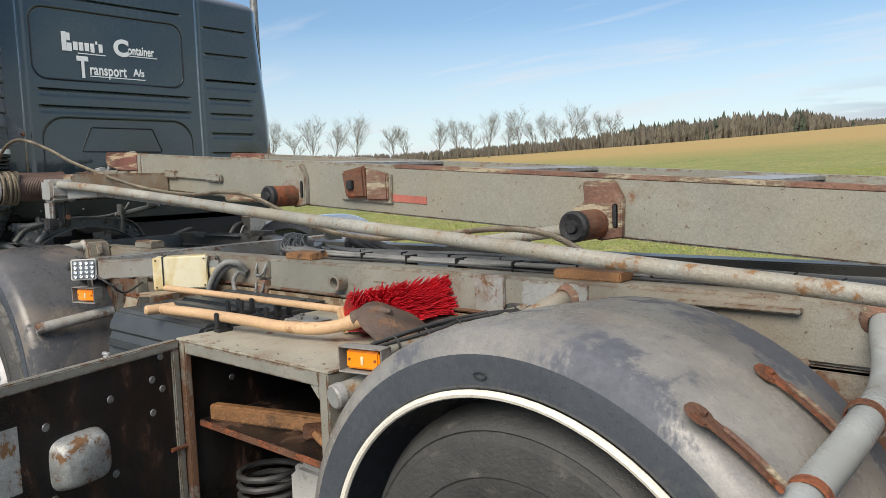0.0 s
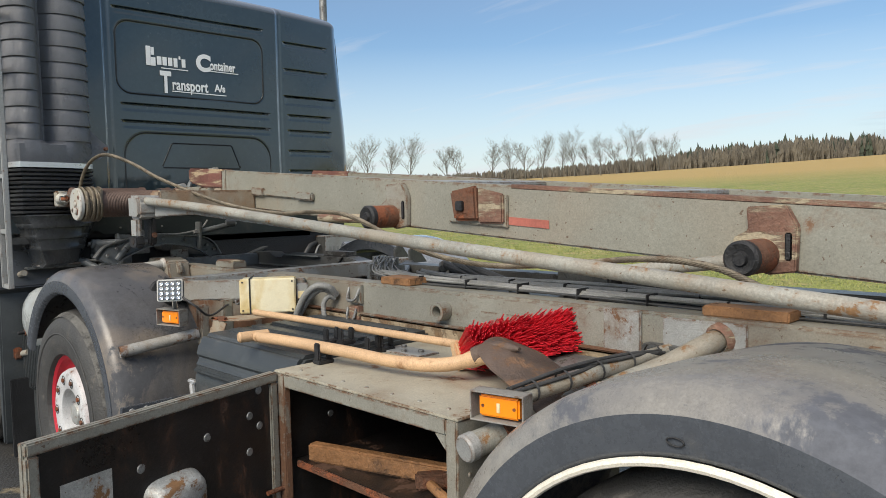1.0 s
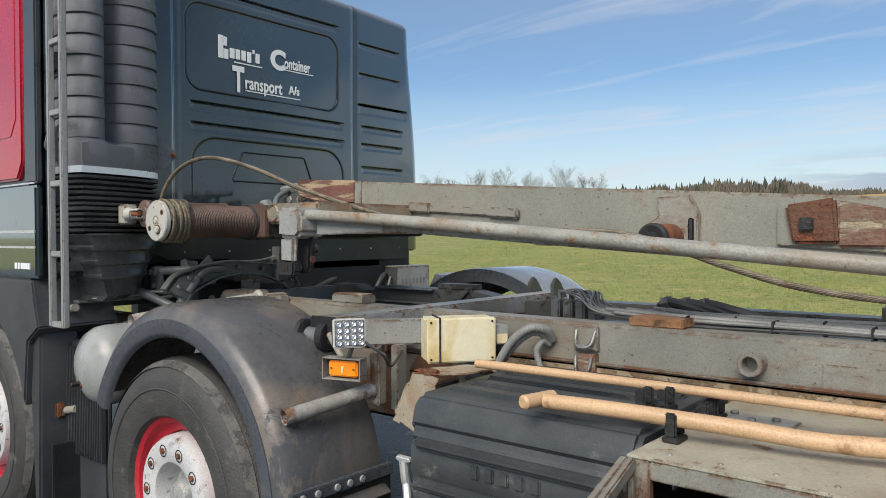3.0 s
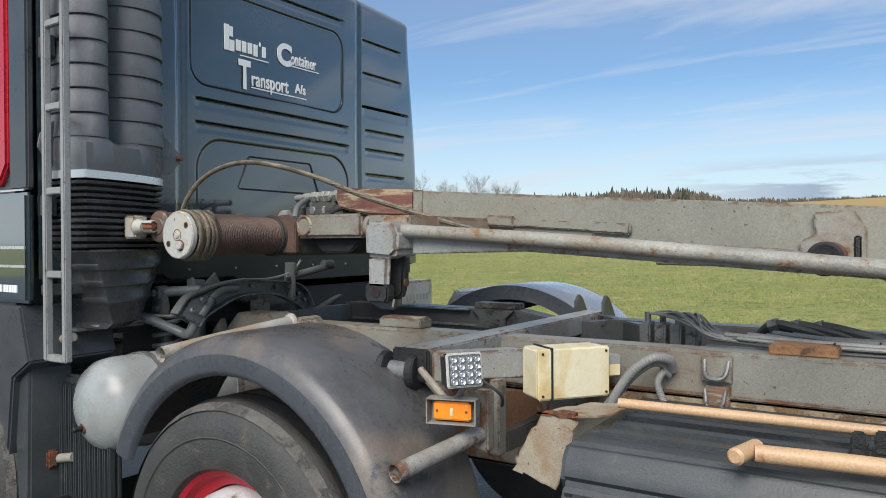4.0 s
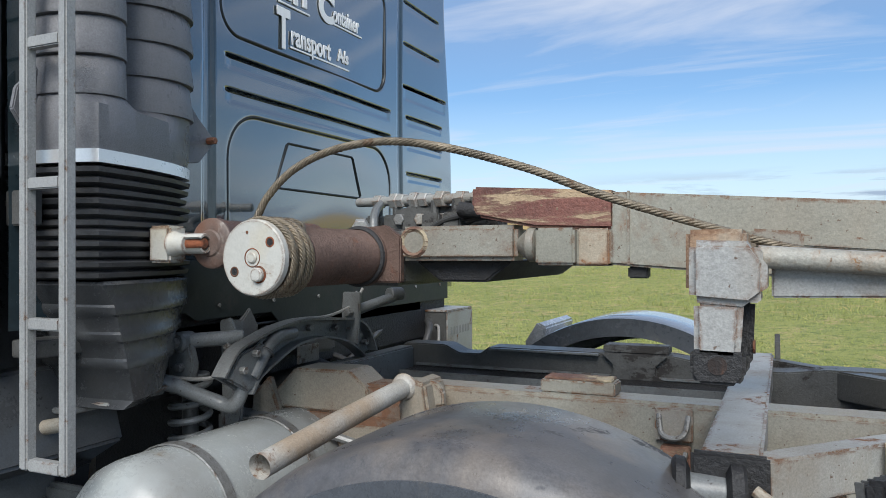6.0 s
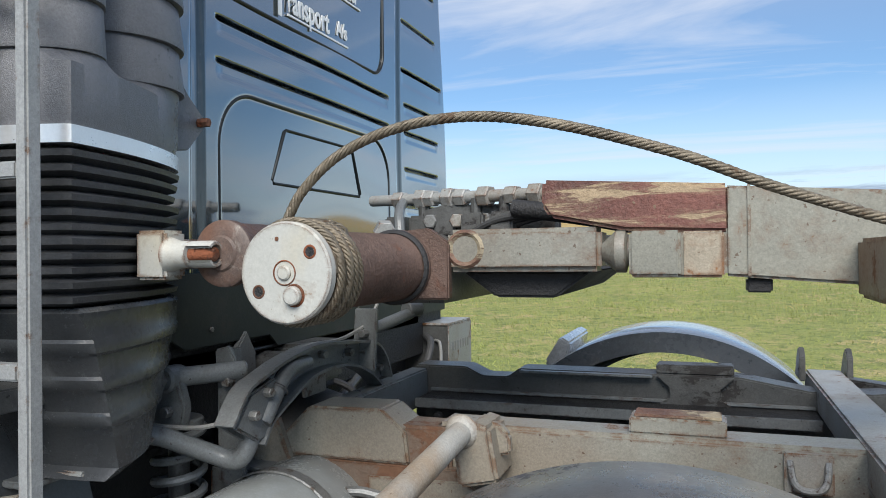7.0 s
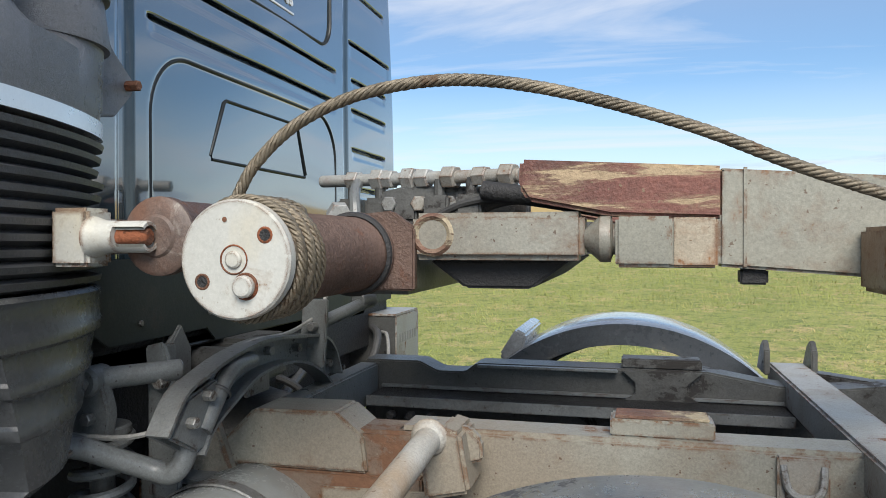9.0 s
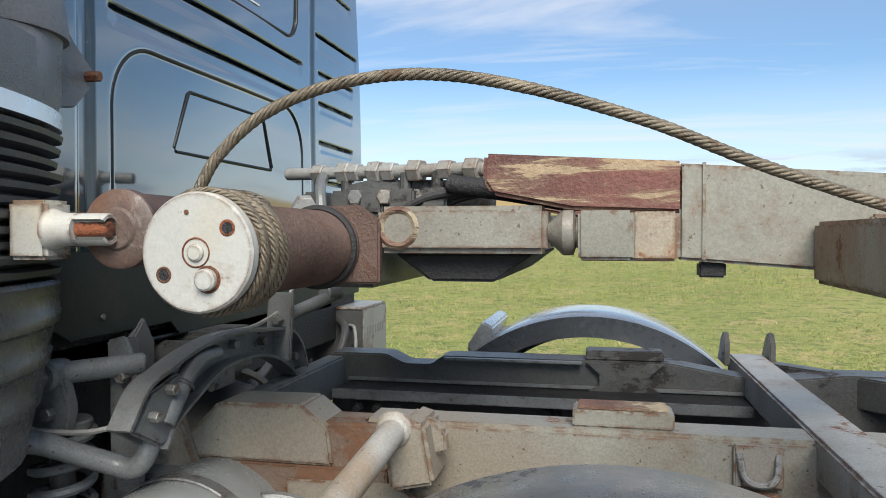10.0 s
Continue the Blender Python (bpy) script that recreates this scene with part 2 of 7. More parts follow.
def grazing_gloss(m, lo, hi, most):
    """Waxed paint: a clear gloss that grows as the view turns grazing."""
    nt = m.node_tree
    N, L = nt.nodes.new, nt.links.new
    lw = N("ShaderNodeLayerWeight"); lw.inputs["Blend"].default_value = 0.5
    r = N("ShaderNodeMapRange")
    r.inputs["From Min"].default_value, r.inputs["From Max"].default_value, r.inputs["To Max"].default_value = lo, hi, most
    L(lw.outputs["Facing"], r.inputs["Value"])
    g = N("ShaderNodeBsdfGlossy"); g.inputs["Roughness"].default_value = 0.06
    x = N("ShaderNodeMixShader")
    L(r.outputs[0], x.inputs[0]); L(nt.nodes["Principled BSDF"].outputs[0], x.inputs[1]); L(g.outputs[0], x.inputs[2])
    L(x.outputs[0], nt.nodes["Material Output"].inputs["Surface"])


grazing_gloss(cab_paint, 0.18, 0.55, 0.38)
edge_shade_black = material("black_seal_and_edge_shade", (0.008, 0.010, 0.011), 0.45, vary=0.2, bump=0)
sheet_matte = material("matte_black_green_sheet", (0.016, 0.021, 0.019), 0.55, vary=0.35, grain=8, dirt=0.2, dirt_color=(0.04, 0.04, 0.036), dirt_scale=9, bump=0.05, chips=0.5)
cab_red = material("red_cab_paint", (0.46, 0.014, 0.026), 0.25, micro=0.03, vary=0.1, bump=0.0, coat=0.6)
cab_grey = material("faded_dark_grey_cab_paint", (0.056, 0.060, 0.064), 0.35, vary=0.22, bump=0.03, coat=0.3)
plastic = material("grained_black_plastic", (0.150, 0.153, 0.163), 0.34, vary=0.14, grain=10, bump=0.22, bump_scale=420, stain=(0.13, 0.133, 0.14), stain_amount=0.3, stain_scale=5)
housing_plastic = material("satin_black_housing_plastic", (0.050, 0.053, 0.056), 0.26, vary=0.15, grain=6, bump=0.05, bump_scale=300)
bellows_rubber = material("worn_bellows_rubber", (0.045, 0.046, 0.048), 0.42, vary=0.5, grain=25, bump=0.15)
mudguard_plastic = material("dusty_weathered_mudguard_plastic", (0.285, 0.27, 0.242), 0.32, vary=0.20, grain=9, dirt=0.355, dirt_color=(0.088, 0.093, 0.107), dirt_scale=1.1, bump=0.04, stain=(0.19, 0.18, 0.17), stain_amount=0.5, stain_scale=2.4, chips=0.5)
guard_dark = material("streaked_dark_mudguard_plastic", (0.092, 0.091, 0.094), 0.34, vary=0.36, grain=9, dirt=0.24, dirt_color=(0.060, 0.062, 0.068), dirt_scale=3, bump=0.04, stain=(0.19, 0.16, 0.13), stain_amount=0.4, stain_scale=3, chips=0.4)
lip_plastic = material("grey_black_mudguard_lip", (0.072, 0.08, 0.092), 0.27, vary=0.22, grain=9, dirt=0.10, dirt_color=(0.14, 0.135, 0.125), dirt_scale=6, bump=0.04, chips=0.4)
battery_plastic = material("black_battery_cover_plastic", (0.046, 0.052, 0.055), 0.36, vary=0.22, bump=0.12, bump_scale=300, dirt=0.12, dirt_color=(0.11, 0.105, 0.098), dirt_scale=6, chips=0.4)
rubber = material("dusty_tyre_rubber", (0.05, 0.049, 0.047), 0.6, vary=0.3, dirt=0.22, dirt_color=(0.095, 0.088, 0.078), dirt_scale=7, bump=0.25, bump_scale=90)
black_rubber = material("black_rubber", (0.017, 0.017, 0.018), 0.55, vary=0.5, bump=0.3, bump_scale=90)
grit = material("gritty_tar_black_tread", (0.011, 0.0105, 0.010), 0.45, vary=0.5, grain=60, dirt=0.05, dirt_color=(0.30, 0.28, 0.24), dirt_scale=130, bump=0.9, bump_scale=220, chips=0)
rim_white = material("silver_white_rim_paint", (0.52, 0.52, 0.52), 0.42, vary=0.12, dirt=0.16, dirt_color=(0.16, 0.10, 0.07), dirt_scale=12)
rim_red = material("red_rim_paint", (0.46, 0.02, 0.035), 0.42, vary=0.18)
silver = material("polished_strip_metal", (0.78, 0.78, 0.77), 0.32, micro=0.03, metal=0.7, vary=0.06, bump=0)
tank_paint = material("grey_air_tank_paint", (0.315, 0.335, 0.33), 0.26, vary=0.10, micro=0.05, dirt=0.09, dirt_color=(0.17, 0.15, 0.12), dirt_scale=5, bump=0.02, stain=(0.25, 0.255, 0.245), stain_amount=0.4, stain_scale=4, chips=0)
# weathered plastic made pale, the sky's sheen being mixed into its base colour
far_plastic = material("weathered_sky_sheen_mudguard", (0.30, 0.31, 0.32), 0.2, coat=0.5, vary=0.25, dirt=0.2, dirt_color=(0.16, 0.155, 0.145), dirt_scale=3, bump=0.03)
galv = material("galvanised_steel", (0.46, 0.47, 0.45), 0.45, metal=0.4, dirt=0.24, dirt_color=(0.19, 0.10, 0.045), dirt_scale=15, vary=0.35, bump=0.2)
bare_steel = material("oily_fitting_steel", (0.22, 0.222, 0.215), 0.42, metal=0.4, vary=0.3, dirt=0.25, dirt_color=(0.07, 0.055, 0.045), dirt_scale=20)
rope_steel = material("weathered_wire_rope_steel", (0.185, 0.155, 0.112), 0.42, metal=0.35, vary=0.45, grain=60, bump=0.2, dirt=0.2, dirt_color=(0.10, 0.066, 0.04), dirt_scale=25)
hose = material("dusty_black_hose", (0.05, 0.05, 0.05), 0.5, vary=0.4, grain=40, bump=0.1)
hose_grey = material("dusty_grey_hose", (0.225, 0.225, 0.215), 0.5, vary=0.3, grain=30, bump=0.08)
cream = material("yellowed_cream_plastic", (0.80, 0.73, 0.52), 0.40, vary=0.07, grain=9, micro=0.06, dirt=0.15, dirt_color=(0.52, 0.35, 0.13), dirt_scale=7, bump=0.03, stain=(0.64, 0.48, 0.20), stain_amount=0.45, stain_scale=8, chips=0)
wood = material("pale_handle_wood", (0.53, 0.345, 0.195), 0.45, vary=0.16, grain=30, bump=0.08, chips=0, dirt=0.12, dirt_color=(0.30, 0.17, 0.085), dirt_scale=9)
plank_wood = material("worn_plank_wood", (0.30, 0.15, 0.065), 0.62, vary=0.45, grain=14, bump=0.35, bump_scale=60, dirt=0.28, dirt_color=(0.10, 0.055, 0.03))
dark_board = material("black_film_board", (0.013, 0.0115, 0.011), 0.36, vary=0.5, dirt=0.26, dirt_color=(0.06, 0.03, 0.018), dirt_scale=6, bump=0.15, streak=2.5)
white_paint = material("white_lettering", (0.84, 0.85, 0.85), 0.5, micro=0.03, vary=0.05, bump=0)
cream_band = material("cream_rubber_edge", (0.74, 0.69, 0.58), 0.5, vary=0.1, bump=0.03)
bristle = material("red_plastic_bristle", (0.74, 0.030, 0.048), 0.34, vary=0.25, grain=60, bump=0)
shovel_steel = material("rusty_shovel_blade", (0.115, 0.082, 0.065), 0.55, metal=0.2, vary=0.4, grain=30, dirt=0.3, dirt_color=(0.15, 0.085, 0.05), dirt_scale=14, bump=0.35)
amber = material("amber_lens", (0.95, 0.27, 0.004), 0.12, micro=0.03, vary=0.08, bump=0, coat=1.0)
lamp_housing = material("pale_grey_lamp_housing", (0.46, 0.455, 0.43), 0.4, vary=0.12, bump=0.04, dirt=0.12, dirt_color=(0.2, 0.17, 0.13), dirt_scale=20)
hood_paint = material("grimy_grey_lamp_hood", (0.25, 0.24, 0.22), 0.45, vary=0.2, bump=0.08, dirt=0.24, dirt_color=(0.12, 0.08, 0.055), dirt_scale=14, edge=0.3)
led_lens = material("led_lens_plate", (0.10, 0.105, 0.11), 0.12, micro=0.03, vary=0.1, bump=0, coat=1.0)
chrome = material("bright_chrome_reflector", (0.72, 0.73, 0.74), 0.14, micro=0.03, metal=0.85, vary=0.03, bump=0)
red_mark = material("red_spray_mark", (0.36, 0.115, 0.085), 0.6, vary=0.3, bump=0, micro=0.1)
glass_dark = material("dark_cab_window_glass", (0.02, 0.025, 0.03), 0.05, micro=0.03, vary=0.05, bump=0, coat=1.0)


def ground_material(name, pairs, scales, bump, rough):
    m = bpy.data.materials.new(name)
    m.use_nodes = True
    nt = m.node_tree
    N, L = nt.nodes.new, nt.links.new
    b = nt.nodes["Principled BSDF"]
    co = N("ShaderNodeTexCoord")
    last = None
    for (ca, cb, lo, hi), sc in zip(pairs, scales):
        n = N("ShaderNodeTexNoise"); n.inputs["Scale"].default_value = sc; n.inputs["Detail"].default_value = 8; n.inputs["Roughness"].default_value = 0.65
        L(co.outputs["Object"], n.inputs["Vector"])
        r = N("ShaderNodeMapRange"); r.inputs["From Min"].default_value, r.inputs["From Max"].default_value = lo, hi
        L(n.outputs["Fac"], r.inputs["Value"])
        x = N("ShaderNodeMix"); x.data_type = "RGBA"
        L(r.outputs[0], x.inputs["Factor"])
        if last is None:
            x.inputs["A"].default_value = (*ca, 1)
        else:
            L(last, x.inputs["A"])
        x.inputs["B"].default_value = (*cb, 1)
        last = x.outputs["Result"]
    L(last, b.inputs["Base Color"])
    b.inputs["Roughness"].default_value = rough
    n = N("ShaderNodeTexNoise"); n.inputs["Scale"].default_value = scales[-1]; n.inputs["Detail"].default_value = 8
    L(co.outputs["Object"], n.inputs["Vector"])
    bp = N("ShaderNodeBump"); bp.inputs["Strength"].default_value = bump; bp.inputs["Distance"].default_value = 0.05
    L(n.outputs["Fac"], bp.inputs["Height"]); L(bp.outputs["Normal"], b.inputs["Normal"])
    return m, b, last


grass_soil, _b, _l = ground_material("meadow_grass_ground", [((0.205, 0.235, 0.056), (0.31, 0.305, 0.088), 0.35, 0.65), (None, (0.40, 0.315, 0.14), 0.50, 0.66), (None, (0.12, 0.155, 0.036), 0.50, 0.64), (None, (0.11, 0.14, 0.034), 0.52, 0.66)], (0.25, 1.6, 5.0, 22.0), 0.9, 0.9)
# straw-coloured strip further out in the field
_nt = grass_soil.node_tree
_co, _sp = _nt.nodes.new("ShaderNodeTexCoord"), _nt.nodes.new("ShaderNodeSeparateXYZ")
_nt.links.new(_co.outputs["Object"], _sp.inputs[0])
_mr = _nt.nodes.new("ShaderNodeMapRange"); _mr.inputs["From Min"].default_value, _mr.inputs["From Max"].default_value = 52, 84
_nt.links.new(_sp.outputs["Y"], _mr.inputs["Value"])
_mc = _nt.nodes.new("ShaderNodeMix"); _mc.data_type = "RGBA"; _mc.inputs["B"].default_value = (0.40, 0.28, 0.10, 1)
_nt.links.new(_mr.outputs[0], _mc.inputs["Factor"]); _nt.links.new(_l, _mc.inputs["A"]); _nt.links.new(_mc.outputs["Result"], _b.inputs["Base Color"])
asphalt, _b2, _l2 = ground_material("damp_dark_asphalt", [((0.035, 0.035, 0.034), (0.06, 0.058, 0.054), 0.35, 0.65), (None, (0.20, 0.165, 0.11), 0.60, 0.66), (None, (0.02, 0.02, 0.02), 0.55, 0.75)], (0.6, 3.5, 60.0), 0.35, 0.45)
blade_mat = material("grass_blades", (0.24, 0.265, 0.072), 0.7, vary=0.3, grain=5, bump=0, dirt=0.25, dirt_color=(0.33, 0.28, 0.11), dirt_scale=1.4, chips=0)
bark = material("grey_brown_bark", (0.13, 0.125, 0.105), 0.9, vary=0.3, grain=6, bump=0)
twig_mat = material("pale_bare_twigs", (0.155, 0.15, 0.115), 0.9, vary=0.25, grain=2, bump=0)
wood_far = material("bare_brown_woodland", (0.115, 0.10, 0.075), 0.95, vary=0.4, grain=1.2, bump=0)
pine_far = material("dark_pine_needles", (0.045, 0.058, 0.038), 0.95, vary=0.4, grain=1.2, bump=0)


# ---- builders ----
ORIGIN = {}


def thing(name, at, label, category, group="", kind=""):
    e = new(name)
    e.empty_display_size = 0.1
    e.location = at
    ORIGIN[e] = Vector(at)
    return tagged(e, label, category, group, kind)


def part(name, bm, mat, parent=None, label="", smooth=35):
    """Link a bmesh, given in world metres, as one mesh object under a thing or a part."""
    me = bpy.data.meshes.new(name)
    bm.normal_update()
    o = ORIGIN.get(parent, Vector((0, 0, 0)))
    for v in bm.verts:
        v.co -= o
    lim = radians(smooth)
    for f in bm.faces:
        f.smooth = smooth > 0
    for e in bm.edges:
        if len(e.link_faces) == 2 and e.calc_face_angle(0) > lim:
            e.smooth = False
    bm.to_mesh(me)
    bm.free()
    me.materials.append(mat)
    ob = new(name, me)
    if parent is not None:
        ob.parent = parent
        ORIGIN[ob] = o
    if label:
        ob["label"] = label
    return ob


def box(x0, x1, y0, y1, z0, z1, bev=0.004, m=None, bm=None):
    b = bmesh.new()
    bmesh.ops.create_cube(b, size=1)
    for v in b.verts:
        v.co = Vector((x0 + (v.co.x + .5) * (x1 - x0), y0 + (v.co.y + .5) * (y1 - y0), z0 + (v.co.z + .5) * (z1 - z0)))
    if bev > 0:
        bmesh.ops.bevel(b, geom=list(b.edges), offset=bev, segments=2, affect="EDGES", clamp_overlap=True)
    return finish(b, m, bm)


def finish(b, m=None, bm=None):
    if m is not None:
        b.transform(m)
    if bm is None:
        return b
    me = bpy.data.meshes.new("tmp")
    b.to_mesh(me)
    b.free()
    bm.from_mesh(me)
    bpy.data.meshes.remove(me)
    return bm


def prism(profile, axis, a, b_, bev=0.004, m=None, bm=None):
    """Extrude a flat outline: profile (u, v) lies in the plane across axis (x: y,z; y: x,z; z: x,y)."""
    b = bmesh.new()

    def p(u, v, w):
        return {"x": (w, u, v), "y": (u, w, v), "z": (u, v, w)}[axis]
    v0 = [b.verts.new(p(u, v, a)) for u, v in profile]
    v1 = [b.verts.new(p(u, v, b_)) for u, v in profile]
    n = len(profile)
    b.faces.new(v0), b.faces.new(v1[::-1])
    for i in range(n):
        b.faces.new((v0[i], v1[i], v1[(i + 1) % n], v0[(i + 1) % n]))
    bmesh.ops.recalc_face_normals(b, faces=b.faces)
    if bev > 0:
        bmesh.ops.bevel(b, geom=list(b.edges), offset=bev, segments=2, affect="EDGES", clamp_overlap=True)
    return finish(b, m, bm)


def frame_of(d):
    d = Vector(d).normalized()
    s = d.cross(Vector((0, 0, 1)) if abs(d.z) < 0.9 else Vector((1, 0, 0))).normalized()
    return s, s.cross(d).normalized()


def lathe(profile, origin, direction, segs=32, bm=None, a0=0.0, a1=2 * math.pi):
    """Turn (radius, along) pairs round an axis."""
    b = bmesh.new()
    d = Vector(direction).normalized()
    s, u = frame_of(d)
    o = Vector(origin)
    full = abs(a1 - a0 - 2 * math.pi) < 1e-6
    k = segs if full else segs + 1
    rings = []
    for r, t in profile:
        if r < 1e-6:
            rings.append([b.verts.new(o + d * t)])
        else:
            rings.append([b.verts.new(o + d * t + (s * math.cos(a0 + (a1 - a0) * i / segs) + u * math.sin(a0 + (a1 - a0) * i / segs)) * r) for i in range(k)])
    for A, B in zip(rings, rings[1:]):
        for i in range(segs):
            j = (i + 1) % k
            if len(A) == 1 and len(B) == 1:
                continue
            if len(A) == 1:
                b.faces.new((A[0], B[i], B[j]))
            elif len(B) == 1:
                b.faces.new((A[i], B[0], A[j]))
            else:
                b.faces.new((A[i], B[i], B[j], A[j]))
    bmesh.ops.recalc_face_normals(b, faces=b.faces)
    return finish(b, None, bm)


def cyl(p0, p1, r, segs=20, bev=0.0, bm=None):
    p0, p1 = Vector(p0), Vector(p1)
    n = (p1 - p0).length
    bev = min(bev, r * 0.6, n * 0.4)
    prof = [(0, 0), (r - bev, 0), (r, bev), (r, n - bev), (r - bev, n), (0, n)] if bev > 0 else [(0, 0), (r, 0), (r, n), (0, n)]
    return lathe(prof, p0, p1 - p0, segs, bm)


def spline(pts, per=8):
    """A smooth line through the points."""
    P = [Vector(p) for p in pts]
    P = [2 * P[0] - P[1]] + P + [2 * P[-1] - P[-2]]
    out = []
    for i in range(1, len(P) - 2):
        a, b, c, d = P[i - 1:i + 3]
        for k in range(per):
            t = k / per
            out.append(0.5 * ((2 * b) + (c - a) * t + (2 * a - 5 * b + 4 * c - d) * t * t + (3 * b - a - 3 * c + d) * t ** 3))
    out.append(P[-2])
    return out


def tube(pts, r, segs=10, smooth_per=0, bm=None, ring=None):
    """Sweep a round (or, with ring, any) section along points."""
    P = spline(pts, smooth_per) if smooth_per else [Vector(p) for p in pts]
    b = bmesh.new()
    rings = []
    up = None
    for i, p in enumerate(P):
        d = ((P[min(i + 1, len(P) - 1)] - P[max(i - 1, 0)])).normalized()
        if up is None:
            s, up = frame_of(d)
        up = (up - d * up.dot(d)).normalized()
        s = d.cross(up)
        rr = r[i] if isinstance(r, (list, tuple)) else r
        if ring:
            rings.append([b.verts.new(p + s * u + up * v) for u, v in ring])
        else:
            rings.append([b.verts.new(p + (s * math.cos(2 * math.pi * k / segs) + up * math.sin(2 * math.pi * k / segs)) * rr) for k in range(segs)])
    n = len(rings[0])
    for A, B in zip(rings, rings[1:]):
        for k in range(n):
            b.faces.new((A[k], A[(k + 1) % n], B[(k + 1) % n], B[k]))
    b.faces.new(rings[0][::-1]), b.faces.new(rings[-1])
    bmesh.ops.recalc_face_normals(b, faces=b.faces)
    return finish(b, None, bm)


def pipe(pts, r, wall=0.004, segs=20, smooth_per=0, bm=None):
    """A pipe that is open at its first end."""
    P = spline(pts, smooth_per) if smooth_per else [Vector(p) for p in pts]
    b = tube(P, r, segs)
    b.faces.ensure_lookup_table()
    cap = min(b.faces, key=lambda f: (f.calc_center_median() - P[0]).length)
    bmesh.ops.inset_individual(b, faces=[cap], thickness=wall)
    d = (P[1] - P[0]).normalized() * 0.12
    for v in cap.verts:
        v.co += d
    return finish(b, None, bm)


def bolt(p, n, r, bm=None, h=None):
    return cyl(p, Vector(p) + Vector(n).normalized() * (h or r * 0.8), r, 6, r * 0.15, bm)


def lettering(name, text, size, at, rot, mat, parent, depth=0.0015, space=1.0, bold=0.0):
    c = bpy.data.curves.new(name, "FONT")
    c.body, c.size, c.extrude, c.space_character, c.offset = text, size, depth, space, bold
    o = bpy.data.objects.new(name, c)
    scene.collection.objects.link(o)
    dg = bpy.context.evaluated_depsgraph_get()
    me = bpy.data.meshes.new_from_object(o.evaluated_get(dg))
    bpy.data.objects.remove(o)
    me.transform(Matrix.Translation(Vector(at) - ORIGIN.get(parent, Vector((0, 0, 0)))) @ rot)
    me.materials.clear()
    me.materials.append(mat)
    ob = new(name, me)
    ob.parent = parent
    ORIGIN[ob] = ORIGIN.get(parent, Vector((0, 0, 0)))
    return ob


# ---- ground and distance ----
def far_angle(az):
    """Elevation, in degrees, of the field's far edge seen towards az (degrees from +y, to the right)."""
    return float(np.interp(az, [-180, -90, -55, -45, -32, -20, -12, 0, 30, 90, 180], [0.3, 1.2, 1.5, 1.42, 1.83, 2.25, 2.58, 2.95, 2.6, 0.8, 0.3]))


EDGE = 150.0


def ground_height(x, y):
    r = math.hypot(x, y)
    az = math.degrees(math.atan2(x, y))
    rim = 1.5 + EDGE * math.tan(radians(far_angle(az)))
    t = min(1.0, max(0.0, (r - 7.0) / (EDGE - 7.0)))
    z = rim * t ** 1.12
    if r > EDGE:
        z = rim - (r - EDGE) * 0.004
    # the yard side stays level
    w = min(1.0, max(0.0, (y - 1.0) / 6.0))
    return z * w * w * (3 - 2 * w)


def build_ground():
    bm = bmesh.new()
    radii = [0.0, 3, 5, 7, 9, 12, 16, 21, 28, 37, 48, 62, 80, 100, 125, 150, 190, 260, 400, 800, 1800, 4000]
    n = 96
    c = bm.verts.new((0, 0, 0))
    prev = None
    for r in radii[1:]:
        ring = []
        for i in range(n):
            a = 2 * math.pi * i / n
            x, y = r * math.sin(a), r * math.cos(a)
            z = ground_height(x, y)
            if 7 < r < 140 and y > 6:
                z += 0.05 * noise.noise(Vector((x * 0.2, y * 0.2, 3)))
            ring.append(bm.verts.new((x, y, z - 0.012)))
        for i in range(n):
            j = (i + 1) % n
            if prev is None:
                bm.faces.new((c, ring[j], ring[i]))
            else:
                bm.faces.new((prev[i], prev[j], ring[j], ring[i]))
        prev = ring
    bmesh.ops.recalc_face_normals(bm, faces=bm.faces)
    if sum(f.normal.z for f in bm.faces) < 0:
        bmesh.ops.reverse_faces(bm, faces=bm.faces)
    g = part("ground", bm, grass_soil, smooth=80)
    tagged(g, "gently rising green and straw-coloured winter meadow", "ground", kind="structure")


build_ground()
road_bm = bmesh.new()
_rows = []
for i in range(69):
    x = -34 + i
    row = []
    for y in np.linspace(-40, 3.6, 24):
        yy = y + (0.25 * noise.noise(Vector((x * 0.6, 0, 7))) if y > 3.5 else 0)
        row.append(road_bm.verts.new((x, yy, 0.0)))
    _rows.append(row)
for A, B in zip(_rows, _rows[1:]):
    for k in range(len(A) - 1):
        road_bm.faces.new((A[k], B[k], B[k + 1], A[k + 1]))
yard = part("pavement", road_bm, asphalt)
tagged(yard, "damp dark asphalt yard strewn with pale leaves", "pavement", kind="structure")


